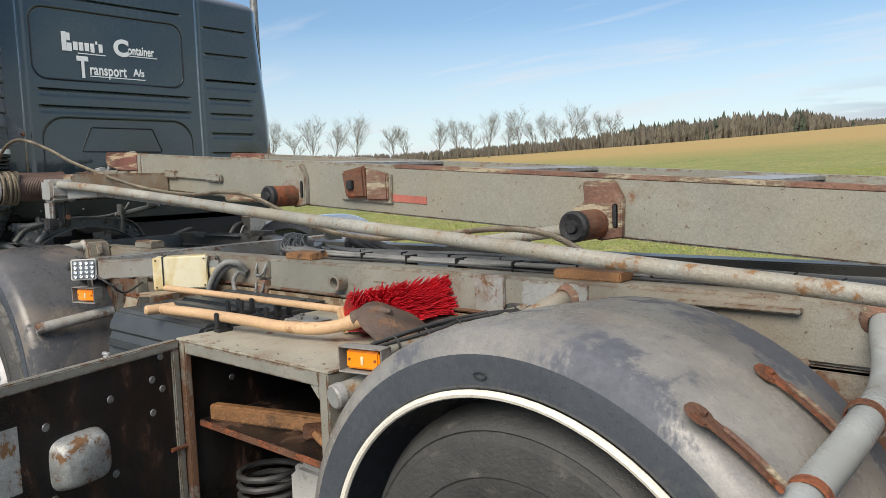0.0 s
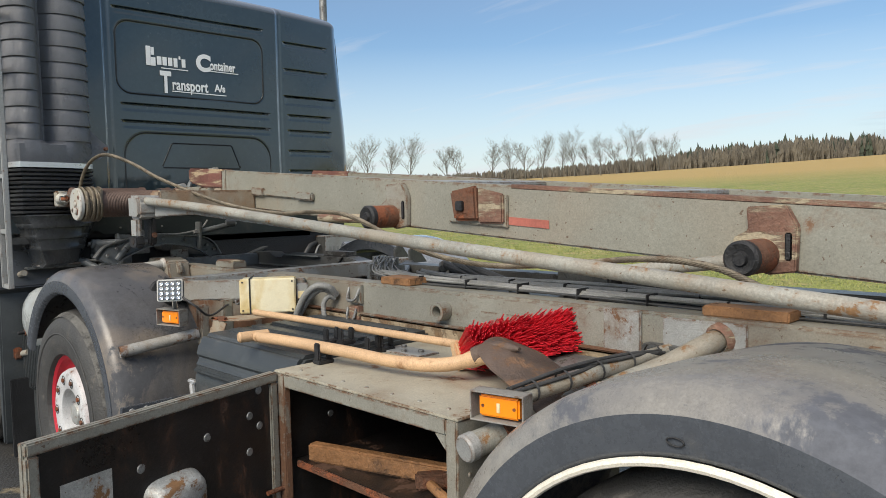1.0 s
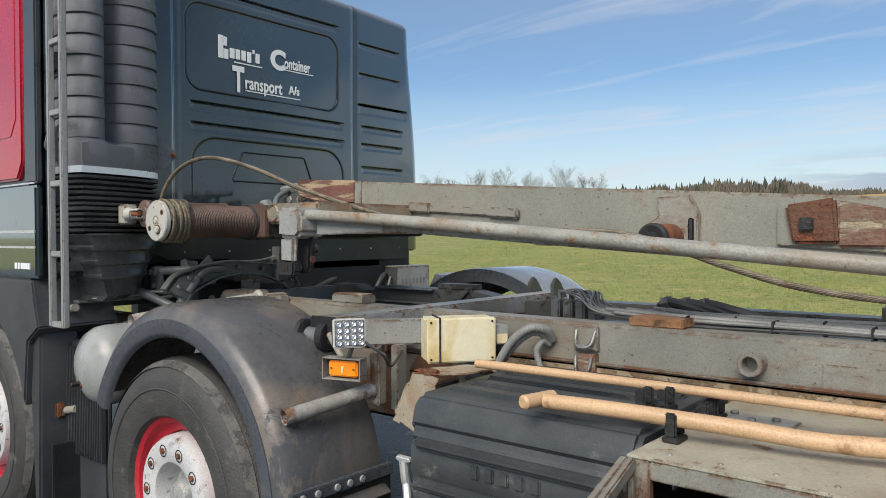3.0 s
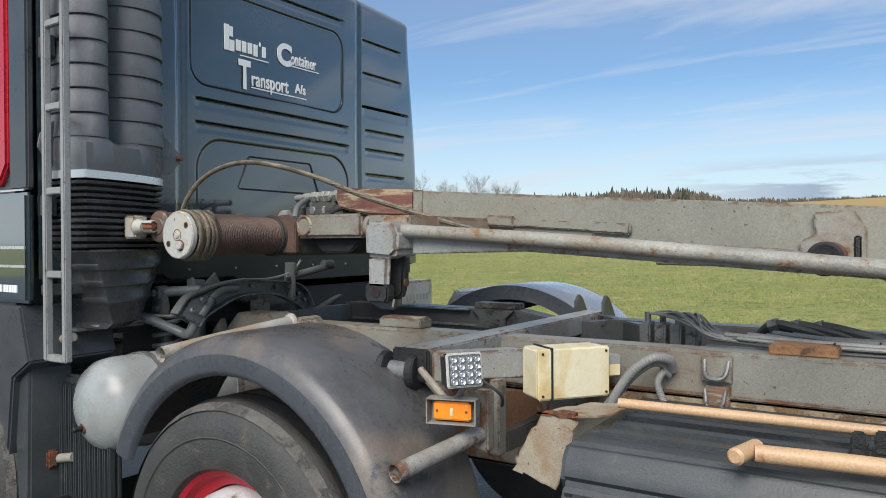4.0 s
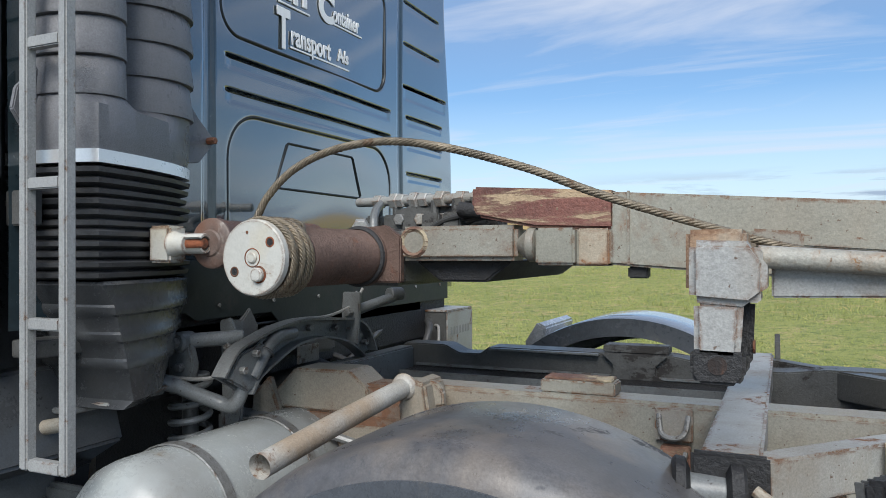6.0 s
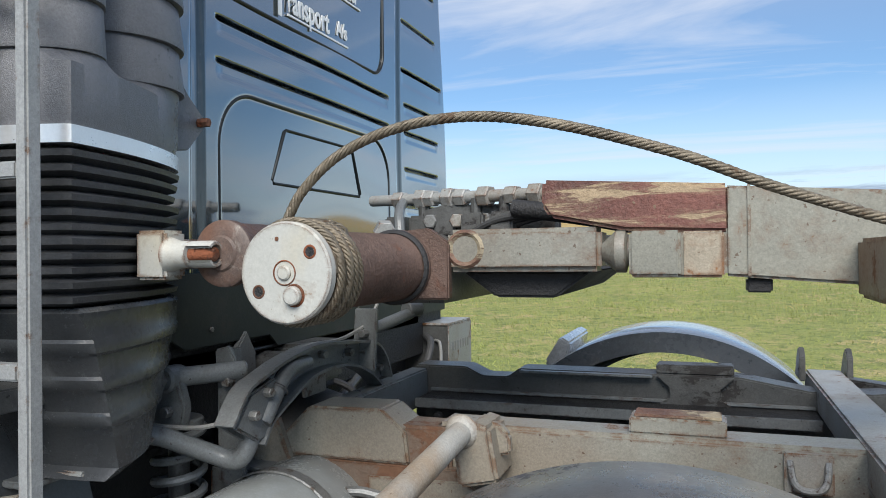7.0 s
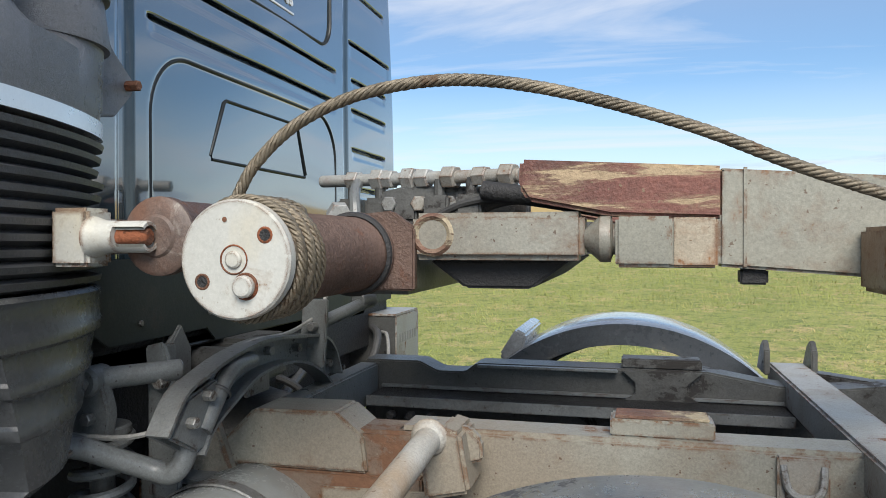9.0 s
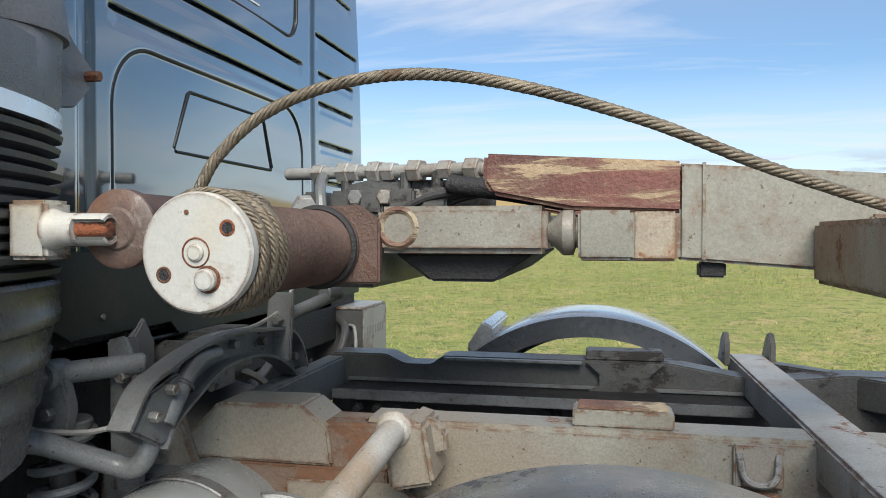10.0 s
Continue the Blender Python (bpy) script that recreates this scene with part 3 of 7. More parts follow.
def build_grass():
    rnd = random.Random(4)
    verts, faces = [], []
    for _ in range(150000):
        y = 3.9 + 30 * rnd.random() ** 1.7
        x = -9 + (22 + y * 0.4) * rnd.random() - y * 0.35
        z = ground_height(x, y) - 0.015
        patch = noise.noise(Vector((x * 0.5, y * 0.5, 0)))
        h = (0.022 + 0.036 * rnd.random()) * (1.0 + 0.7 * patch) * (1 + y * 0.010)
        w = (0.0025 + 0.003 * rnd.random()) * (1 + y * 0.05)
        a = rnd.random() * math.pi
        lx, ly = rnd.gauss(0, 0.5) * h, rnd.gauss(0, 0.5) * h
        dx, dy = math.cos(a) * w, math.sin(a) * w
        k = len(verts)
        verts += [(x - dx, y - dy, z), (x + dx, y + dy, z), (x + dx * .6 + lx * .4, y + dy * .6 + ly * .4, z + h * .6), (x + lx, y + ly, z + h)]
        faces += [(k, k + 1, k + 2), (k, k + 2, k + 3)]
    me = bpy.data.meshes.new("grass")
    me.from_pydata(verts, [], faces)
    me.materials.append(blade_mat)
    tagged(new("grass", me), "short rough meadow grass with dry straw patches", "grass", kind="stuff")


build_grass()


def polar(az, r):
    a = radians(az)
    x, y = r * math.sin(a), r * math.cos(a)
    return x, y


def bare_tree(seed, height):
    """A leafless tree: tapered trunk, limbs and many fine twigs in a fan-shaped crown."""
    rnd = random.Random(seed)
    e = thing("bare_tree", (0, 0, 0), "leafless deciduous tree with a fine fan-shaped crown", "tree", "trees along the field edge")
    trunk, twigs = bmesh.new(), bmesh.new()

    def limb(bm, p, d, length, r, depth):
        pts, q = [p], p
        k = 4 if depth < 3 else 2
        dd = d.copy()
        for i in range(k):
            dd = (dd + Vector((rnd.gauss(0, .10), rnd.gauss(0, .10), 0.05 + rnd.gauss(0, .06)))).normalized()
            q = q + dd * length / k
            pts.append(q)
        rad = [r * (1 - 0.62 * i / k) for i in range(k + 1)]
        tube(pts, rad, 5 if depth < 2 else 3, 0, bm if depth < 2 else twigs)
        if depth >= 4:
            return
        kids = (11, 7, 5, 5)[depth]
        for i in range(kids):
            t = 0.38 + 0.62 * (i + rnd.random()) / kids if depth else 0.30 + 0.70 * (i + rnd.random() * .7) / kids
            idx = min(k - 1, int(t * k))
            base = pts[idx].lerp(pts[idx + 1], t * k - idx)
            a = rnd.random() * 2 * math.pi
            side = Vector((math.cos(a), math.sin(a), 0))
            nd = (dd * 0.75 + side * rnd.uniform(.45, .85) + Vector((0, 0, .22))).normalized()
            limb(bm, base, nd, length * rnd.uniform(.44, .60), max(rad[idx] * 0.5, .006), depth + 1)
    limb(trunk, Vector((0, 0, -0.3)), Vector((0, 0, 1)), height * 0.72, height * 0.017, 0)
    part("trunk", trunk, bark, e)
    part("crown", twigs, twig_mat, e)
    return e


tree_kinds = [bare_tree(11, 6.9), bare_tree(23, 6.4), bare_tree(37, 7.2), bare_tree(52, 6.1)]
_r = random.Random(8)
_azs = [-58, -55.5, -53.4, -51.8, -50.2, -48.6, -46.9, -44.1, -43.2, -40.8, -39.2, -38.1, -36.7, -35.4, -34.2, -33.3, -32.1, -31.2, -30.0, -29.1, -28.0, -27.2]
for i, a in enumerate(_azs):
    r = 128 + _r.uniform(-6, 10) + max(0, a + 45) * 1.2
    x, y = polar(a + _r.uniform(-.2, .2), r)
    src = tree_kinds[i % 4]
    m = pose(x, y, ground_height(x, y), 0, 0, _r.uniform(0, 360)) @ Matrix.Scale(_r.uniform(.85, 1.08), 4)
    if i < 4:
        tree_kinds[i].matrix_basis = m
    else:
        c = copy_thing(src, m)
        c.scale = [m.to_scale()[0]] * 3


def build_wood():
    """Distant woodland: thousands of slender ragged stems, with tiered pines among them."""
    rnd = random.Random(5)
    for name, mat, reach, count, label in (
            ("woodland", wood_far, (-75, 6), 13000, "distant brown leafless woodland along the field edge"),
            ("pine_wood", pine_far, (-27, -9), 110, "distant dark pines standing above bare woodland")):
        pine = mat is pine_far
        verts, faces = [], []
        for _ in range(count):
            a = rnd.uniform(*reach)
            rise = float(np.interp(a, [-75, -45, -30, -26, -20, -14, -11.5, -5, 6], [.85, .75, 1.0, 1.5, 1.65, 1.4, .55, .25, .12]))
            r = 168 + 34 * rnd.random() + (20 if a < -28 else 0)
            x, y = polar(a, r)
            foot = far_angle(a) - .5
            z = 1.5 + r * math.tan(radians(foot))
            h = r * (math.tan(radians(far_angle(a) + rise)) - math.tan(radians(foot)))
            h *= .72 + .24 * noise.noise(Vector((a * .8, r * .05, 2))) + rnd.uniform(-.20, .26) + (.16 if pine else 0)
            w = h * (rnd.uniform(.10, .16) if pine else rnd.uniform(.035, .11))
            tiers = ((.15, 1.0), (.42, .62), (.42, .85), (.68, .38), (.68, .55)) if pine else ((.0, .35), (.35, .8), (.62, 1.0), (.82, .6))
            n = 5
            rows = []
            for t, q in tiers:
                k = len(verts)
                for i in range(n):
                    u = 2 * math.pi * i / n + t * 2
                    g = w * q * rnd.uniform(.55, 1.35)
                    verts.append((x + g * math.cos(u), y + g * math.sin(u), z + h * (t + rnd.uniform(-.06, .06))))
                rows.append(k)
            tip = len(verts)
            verts.append((x + rnd.uniform(-.3, .3) * w, y, z + h))
            for ka, kb in zip(rows, rows[1:]):
                for i in range(n):
                    j = (i + 1) % n
                    faces.append((ka + i, ka + j, kb + j, kb + i))
            for i in range(n):
                faces.append((rows[-1] + i, rows[-1] + (i + 1) % n, tip))
        me = bpy.data.meshes.new(name)
        me.from_pydata(verts, [], faces)
        me.materials.append(mat)
        tagged(new(name, me), label, "woodland", kind="stuff")


build_wood()


# ---- chassis ----
RAIL_T = 1.160          # top of the sub-frame rails


def chassis():
    c = thing("chassis_frame", (3.5, 1.25, 0.72), "olive-grey steel truck chassis frame with rust and grease", "truck chassis")
    # left rail: sub-frame box on the ladder-frame channel
    part("subframe_rail", box(0.56, 8.2, 0.83, 0.94, 0.99, RAIL_T, 0.01), frame_paint, c, "olive-grey box rail with rust stains")
    part("subframe_rail", prism([(0.215, 0.99), (0.215, 1.178), (0.395, 1.178), (0.455, 1.150), (0.540, 1.150), (0.578, 1.178), (1.25, 1.178), (1.44, 1.145), (1.60, 1.145), (1.72, RAIL_T), (8.2, RAIL_T), (8.2, 0.99)], "y", 1.56, 1.67, 0.005), dark_frame, c, "greasy dark grey box rail with shade in its colour")
    for y0, y1 in ((0.845, 0.925), (1.575, 1.655)):
        bm = box(-2.2, 8.2, y0, y0 + .012 if y0 < 1 else y1, 0.70, 0.985, 0.003)
        box(-2.2, 8.2, y0, y1, 0.70, 0.712, 0.002, bm=bm)
        box(-2.2, 8.2, y0, y1, 0.973, 0.986, 0.002, bm=bm)
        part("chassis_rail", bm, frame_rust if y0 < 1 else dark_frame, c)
    # rusty seam between both rails
    part("seam", box(1.85, 4.4, 0.816, 0.829, 0.935, 1.022, 0.010), seam_rust, c, "orange-brown rusted seam strip")
    part("seam_edge", box(1.85, 4.4, 0.806, 0.829, 1.023, 1.034, 0.005), frame_rust, c)
    # inner ledge of the right rail, seen across the frame
    part("ledge", box(0.275, 1.45, 1.41, 1.558, 1.082, 1.092, 0.003), grit, c, "greasy black lower ledge")
    # edge strips in paler paint, so the lit edges are in their colour
    part("lit_ledge_edge", box(0.275, 1.45, 1.400, 1.409, 1.066, 1.096, 0.002), dark_grey_paint, c)
    part("lit_ledge_edge", box(0.275, 1.45, 1.545, 1.558, 1.094, 1.104, 0.002), dark_grey_paint, c)
    part("lit_rail_lip", box(0.585, 1.00, 1.535, 1.56, 1.168, 1.176, 0.002), dark_grey_paint, c)
    # black sheet added as the shade in the gap between the rails
    part("gap_shade_sheet", box(0.275, 1.45, 0.945, 1.40, 0.93, 0.945, 0.003), black_rubber, c)
    for x in (.36, .42, .48, .56):
        part("bolt", bolt((x, 1.40, 1.045), (0, -1, 0), .014, None, .03), black_rubber, c)
    part("cross_rail", box(0.20, 0.262, 0.935, 1.557, 1.05, 1.168, 0.006), dark_grey_paint, c)
    for x in (2.2, 3.4, 4.9, 6.3):
        part("cross_rail", box(x, x + .09, 0.94, 1.56, 0.86, 1.0, 0.006), dark_frame, c)
    # spacer blocks on the rails
    part("pad", box(1.00, 1.20, 0.85, 0.93, RAIL_T, 1.195, 0.004), frame_paint, c)
    part("pad_lining", box(1.01, 1.19, 0.855, 0.925, 1.195, 1.202, 0.002), rust_worn, c)
    part("pad", box(1.01, 1.235, 1.57, 1.66, 1.178, 1.206, 0.004), dark_frame, c)
    part("gusset", prism([(1.01, 1.085), (1.235, 1.085), (1.195, 1.11), (1.195, 1.14), (1.235, 1.176), (1.01, 1.176), (1.05, 1.14), (1.05, 1.11)], "y", 1.543, 1.557, 0.002), dark_frame, c)
    # transverse outrigger
    part("cross_member", box(1.455, 1.562, 0.37, 1.86, 1.085, 1.168, 0.006), grey_paint, c, "grey transverse box beam")
    for x in (1.432, 1.566):
        part("bracket", prism([(1.78, 1.14), (1.78, 1.215), (1.815, 1.245), (1.85, 1.225), (1.92, 1.14)], "x", x, x + .018, .003), dark_frame, c)
    # diagonal brace that carries the junction box
    part("brace", box(-0.03, 0.03, 0.0, 0.56, -0.045, 0.045, 0.005, pose(1.55, 0.40, 1.112, 0, 0, -42)), grey_paint, c)
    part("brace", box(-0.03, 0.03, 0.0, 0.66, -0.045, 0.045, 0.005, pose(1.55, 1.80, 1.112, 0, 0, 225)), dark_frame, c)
    # lower bracket plate under the brace
    part("bracket_post", box(1.70, 1.735, 0.50, 0.55, 0.84, 1.07, 0.004), frame_paint, c)
    part("bracket_post", box(1.70, 1.74, 0.55, 0.845, 0.84, 0.90, 0.004), dark_frame, c)
    part("bracket_plate", box(1.75, 2.0, 0.82, 0.838, 0.72, 1.0, 0.004), frame_paint, c)
    for x, z in ((1.80, .98), (1.80, .92), (1.86, .95), (1.92, .86), (1.80, .83)):
        part("bolt", bolt((x, .82, z), (0, -1, 0), .011), bare_steel, c)
    # latches
    for x in (1.35, 2.30):
        b = box(x - .045, x + .045, 0.812, 0.832, 1.07, 1.15, 0.003)
        part("latch_plate", b, frame_paint if x > 2 else grey_paint, c)
        part("latch", tube([(x - .035, .815, 1.135), (x - .03, .80, 1.10), (x - .015, .79, 1.085), (x + .015, .79, 1.085), (x + .03, .80, 1.10), (x + .035, .815, 1.135)], 0.007, 8, 4), bare_steel, c)
        part("latch_plate", box(x - .03, x + .04, 0.80, 0.832, 0.98, 1.06, 0.003), rust_worn, c)
        part("latch", tube([(x - .03, .80, 1.05), (x - .02, .785, 1.0), (x, .78, .99), (x + .02, .785, 1.0), (x + .03, .80, 1.05)], 0.006, 8, 4), bare_steel, c)
    # ring, patches
    part("pipe_ring", lathe([(0.022, 0), (0.036, 0), (0.036, 0.05), (0.022, 0.05), (0.022, 0)], (2.84, 0.832, 1.085), (0, -1, 0), 24), frame_paint, c)
    part("patch_plate", box(3.02, 3.32, 0.822, 0.832, 1.03, 1.10, 0.003), frame_paint, c)
    part("patch_plate", box(3.55, 3.68, 0.818, 0.832, 1.02, 1.16, 0.003), grey_paint, c, "patched grey weld plate")
    part("patch_plate", box(3.75, 4.0, 0.822, 0.832, 1.06, 1.15, 0.003), grey_paint, c)
    part("weld_bar", box(4.30, 4.62, 0.80, 0.84, 1.12, 1.135, 0.003), frame_paint, c)
    # front raised block of the left rail
    part("front_block", prism([(0.13, 1.06), (0.14, 1.09), (0.235, 1.185), (0.43, 1.188), (0.49, 1.14), (0.50, 1.06)], "y", 0.80, 0.93, 0.006), frame_paint, c)
    part("rust_gap", box(0.44, 0.60, 0.815, 0.925, 1.02, 1.150, 0.008), frame_rust, c, "deep rusted gap in the rail")
    part("lower_plate", prism([(0.06, 0.80), (0.12, 1.058), (0.62, 1.058), (0.62, 0.90), (0.4, 0.80)], "y", 0.80, 0.83, 0.004), frame_rust, c)
    part("raised_plate", prism([(0.40, 0.95), (0.40, 1.03), (0.64, 1.035), (0.70, 1.0), (0.70, 0.95)], "y", 0.79, 0.80, 0.003), frame_paint, c)
    for x, z in ((.20, .99), (.26, .96), (.22, .90), (.36, .97), (.44, .93), (.33, .90), (.60, .98)):
        part("bolt", bolt((x, .80, z), (0, -1, 0), .013, None, .016), bare_steel, c)
    part("brake_hose", tube([(.20, .785, 1.0), (.26, .76, 1.01), (.33, .75, 1.0), (.40, .765, 1.0), (.47, .785, .98)], .012, 8, 5), bare_steel, c)
    # grey bracket pipe above the front mudguard
    part("support_pipe", pipe([(0.670, 0.085, 1.120), (0.668, 0.35, 1.145), (0.664, 0.70, 1.172)], 0.026), pipe_paint, c, "grey open pipe with rust streaks")
    part("support_bracket", prism([(0.655, 1.05), (0.645, 1.13), (0.685, 1.195), (0.725, 1.185), (0.745, 1.07)], "y", .70, .83, .008), frame_paint, c)
    part("support_bracket", prism([(.68, 1.10), (.68, 1.190), (.735, 1.184), (.757, 1.160), (.760, 1.12)], "y", .748, .775, .006), frame_paint, c, "rust-stained bracket plate")
    part("weld_flange", lathe([(.026, 0), (.038, 0), (.034, .012), (.026, .018)], (.664, .705, 1.1725), (0, -1, -.08), 18), pipe_paint, c)
    # bolts along the chassis rail behind
    for i in range(10):
        part("bolt", bolt((4.62 + i * .16, .84, 0.99 - (i % 3) * .07), (0, -1, 0), .017), frame_rust, c)
    return c


frame_thing = chassis()


# ---- wheels ----
scuff = material("pale_scuffed_rubber", (0.12, 0.117, 0.108), 0.8, vary=0.4, grain=30, dirt=0.34, dirt_color=(0.06, 0.058, 0.055), dirt_scale=14, bump=0.4)
def wheel(x, side_y, label):
    w = thing("wheel", (x, side_y, 0.0), label, "wheel", "truck wheels")
    R, y = 0.505, side_y
    prof = [(0.29, 0.02), (0.30, 0.0), (0.34, -0.012), (0.42, -0.016), (0.46, -0.004), (0.485, 0.02), (R - .004, 0.045), (R, 0.07), (R, 0.25), (R - .004, 0.275), (0.47, 0.31), (0.34, 0.325), (0.29, 0.30)]
    part("tyre", lathe(prof, (x, y, R), (0, 1, 0), 72), rubber, w, "dusty black truck tyre")
    part("tread", lathe([(R - .001, .066), (R + .004, .07), (R + .004, .118), (R - .006, .122), (R - .006, .130), (R + .004, .134), (R + .004, .186), (R - .006, .19), (R - .006, .198), (R + .004, .202), (R + .004, .25), (R - .001, .254)], (x, y, R), (0, 1, 0), 72), grit, w, "gritty black tread")
    part("scuff_ring", lathe([(.478, .006), (.484, .012), (.492, .027), (.499, .036)], (x, y - .0015, R), (0, 1, 0), 72), scuff, w, "pale scuffed shoulder")
    part("wall_ring", lathe([(.395, -.0165), (.399, -.019), (.403, -.0172)], (x, y, R), (0, 1, 0), 60), rubber, w)
    part("rim", lathe([(0.29, 0.02), (0.275, 0.03), (0.265, 0.06), (0.235, 0.075), (0.225, 0.13)], (x, y, R), (0, 1, 0), 48), rim_red, w, "red painted rim flange")
    disc = lathe([(0.232, 0.13), (0.224, 0.035), (0.212, 0.012), (0.200, 0.008), (0.150, 0.008), (0.128, 0.016), (0.122, 0.03), (0.118, 0.10), (0.0, 0.105)], (x, y, R), (0, 1, 0), 48)
    part("disc", disc, rim_white, w, "silver-white wheel disc")
    part("hub", lathe([(0.082, 0.104), (0.080, 0.085), (0.062, 0.075), (0.056, 0.045), (0.048, 0.030), (0.020, 0.024), (0.0, 0.024)], (x, y, R), (0, 1, 0), 28), galv, w, "grease-stained grey hub")
    for k in range(10):
        a = 2 * math.pi * k / 10
        px, pz = x + .172 * math.cos(a), R + .172 * math.sin(a)
        part("hand_hole", lathe([(.0235, -.0035), (.021, -.005), (.019, -.002), (0, -.0015)], (px, y + .010, pz), (0, 1, 0), 16), black_rubber, w)
        part("nut", bolt((px, y + .008, pz), (0, -1, 0), .011, None, .010), rust, w)
    return w


front_wheel = wheel(1.04, 0.03, "worn truck wheel with red rim and silver disc")
copy_thing(front_wheel, Matrix.Translation((-0.72, 0.03, 0)))
copy_thing(front_wheel, pose(1.04, 2.47, 0, 0, 0, 180))
copy_thing(front_wheel, pose(-0.72, 2.47, 0, 0, 0, 180))


def rear_wheel(x):
    w = thing("wheel", (x, 0.05, 0.0), "dark dusty dual truck wheel under mudguard", "wheel", "truck wheels")
    R, y = 0.505, 0.05
    prof = [(0.29, 0.02), (0.30, 0.0), (0.335, -0.012), (0.352, -0.013), (0.356, -0.018), (0.40, -0.021), (0.432, -0.018), (0.436, -0.012), (0.452, -0.008), (0.456, -0.012), (0.466, -0.006), (0.485, 0.02), (R - .004, 0.045), (R, 0.07), (R, 0.25), (R - .004, 0.275), (0.47, 0.31), (0.34, 0.325), (0.29, 0.30)]
    part("tyre", lathe(prof, (x, y, R), (0, 1, 0), 72), rubber, w, "dusty black truck tyre")
    part("tyre", lathe(prof, (x, y + .34, R), (0, 1, 0), 48), rubber, w)
    part("rim", lathe([(0.29, 0.02), (0.265, 0.05), (0.24, 0.1), (0.22, 0.16), (0.1, 0.17), (0.09, 0.05), (0.0, 0.04)], (x, y, R), (0, 1, 0), 40), rim_white, w)
    # raised marks on the side wall
    for k in range(5):
        bm = bmesh.new()
        m = Matrix.Translation((x, y - .016, R)) @ Matrix.Rotation(radians(-26 + k * 8), 4, "Y")
        box(-.018, -.010, -.002, .002, .375, .415, 0, m, bm)
        box(.008, .016, -.002, .002, .375, .415, 0, m, bm)
        box(-.018, .016, -.002, .002, .407, .415, 0, m, bm)
        part("sidewall_mark", bm, rubber, w)
    return w


back_wheel = rear_wheel(4.29)
copy_thing(back_wheel, Matrix.Translation((5.66, 0.05, 0)))
copy_thing(back_wheel, pose(4.29, 2.45, 0, 0, 0, 180))
copy_thing(back_wheel, pose(5.66, 2.45, 0, 0, 0, 180))


# ---- mudguards ----
def mudguard(x, cz, R, lip, a0, a1, y0, y1, label, band, mirror=False, drop=0.0, crown=None, fall=0.0):
    g = thing("mudguard", (x, y0 if not mirror else 2.5 - y0, cz), label, "mudguard", "mudguards")
    crown = crown or mudguard_plastic
    # section: outer lip with a groove, rounded shoulder, broad crown
    edge = [(R - lip - .03, .020), (R - lip - .022, .004), (R - lip - .012, .0), (R - .058, .0)]
    W = y1 - y0
    back = [(R - .058, .0), (R - .050, .003), (R - .036, .011), (R - .018, .024), (R - .008, .042), (R - .002, .085), (R, .15), (R - fall * .25, W * .55), (R - fall * .8, W - .02), (R - fall - .006, W)]
    n = 56

    def shell(sec, name, mat, thick):
        bm = bmesh.new()
        rows = []
        for i in range(n + 1):
            a = radians(a0 + (a1 - a0) * i / n)
            rows.append([bm.verts.new((x - r * math.cos(a), (y0 + t), cz + r * math.sin(a))) for r, t in sec])
        if drop > 0:
            last = rows[-1]
            for k in range(1, 5):
                rows.append([bm.verts.new(v.co + Vector((0.010 * k, 0, -drop * k / 4))) for v in last])
        for A, B in zip(rows, rows[1:]):
            for k in range(len(sec) - 1):
                bm.faces.new((A[k], A[k + 1], B[k + 1], B[k]))
        bmesh.ops.recalc_face_normals(bm, faces=bm.faces)
        bmesh.ops.solidify(bm, geom=list(bm.faces), thickness=thick)
        if mirror:
            for v in bm.verts:
                v.co.y = 2.5 - v.co.y
            bmesh.ops.reverse_faces(bm, faces=bm.faces)
        return part(name, bm, mat, g, smooth=50)
    shell(back, "crown", crown, .005)
    shell(edge, "lip", far_plastic if mirror else lip_plastic, .005)
    if band:
        r = R - lip - .034
        pts = [(x - r * math.cos(radians(a0 + (a1 - a0) * i / 40)), y0 + .002, cz + r * math.sin(radians(a0 + (a1 - a0) * i / 40))) for i in range(41)]
        part("edge_band", tube(pts, 0.009, 8), cream_band, g, "cream rubber edge band")
    return g


front_guard = mudguard(1.085, 0.57, .650, .092, 22, 176, 0.01, 0.43, "weathered grey-black plastic mudguard over front wheel", False, drop=0.03, crown=guard_dark)
rear_guard = mudguard(4.29, 0.495, .695, .108, 4, 176, 0.0, 0.66, "scuffed dusty plastic mudguard with cream edge band", True, fall=.035)
far_guard = mudguard(1.012, 0.612, .660, .105, 30, 150, 0.02, 0.56, "weathered far-side plastic mudguard, sky sheen painted into its pale colour", False, mirror=True, crown=far_plastic)
_pts = [(1.012 - .585 * math.cos(radians(32 + 116 * i / 40)), .612 + .585 * math.sin(radians(32 + 116 * i / 40))) for i in range(41)]
_pts += [(1.012 - .657 * math.cos(radians(148 - 116 * i / 40)), .612 + .657 * math.sin(radians(148 - 116 * i / 40))) for i in range(41)]
part("inner_skirt", prism(_pts, "y", 1.930, 1.942, 0), lip_plastic, far_guard, "grey inner skirt")


# ---- cab ----
TO_REAR = Matrix(((0, 0, 1, 0), (1, 0, 0, 0), (0, 1, 0, 0), (0, 0, 0, 1)))      # lettering that reads towards +y and faces +x


def step(a, b, v):
    t = np.clip((v - a) / (b - a), 0, 1)
    return t * t * (3 - 2 * t)


def rounded(Y, Z, y0, y1, z0, z1, r):
    """Signed distance to a rounded rectangle, negative inside."""
    cy, cz = (y0 + y1) / 2, (z0 + z1) / 2
    qy, qz = np.abs(Y - cy) - (y1 - y0) / 2 + r, np.abs(Z - cz) - (z1 - z0) / 2 + r
    return np.hypot(np.maximum(qy, 0), np.maximum(qz, 0)) + np.minimum(np.maximum(qy, qz), 0) - r


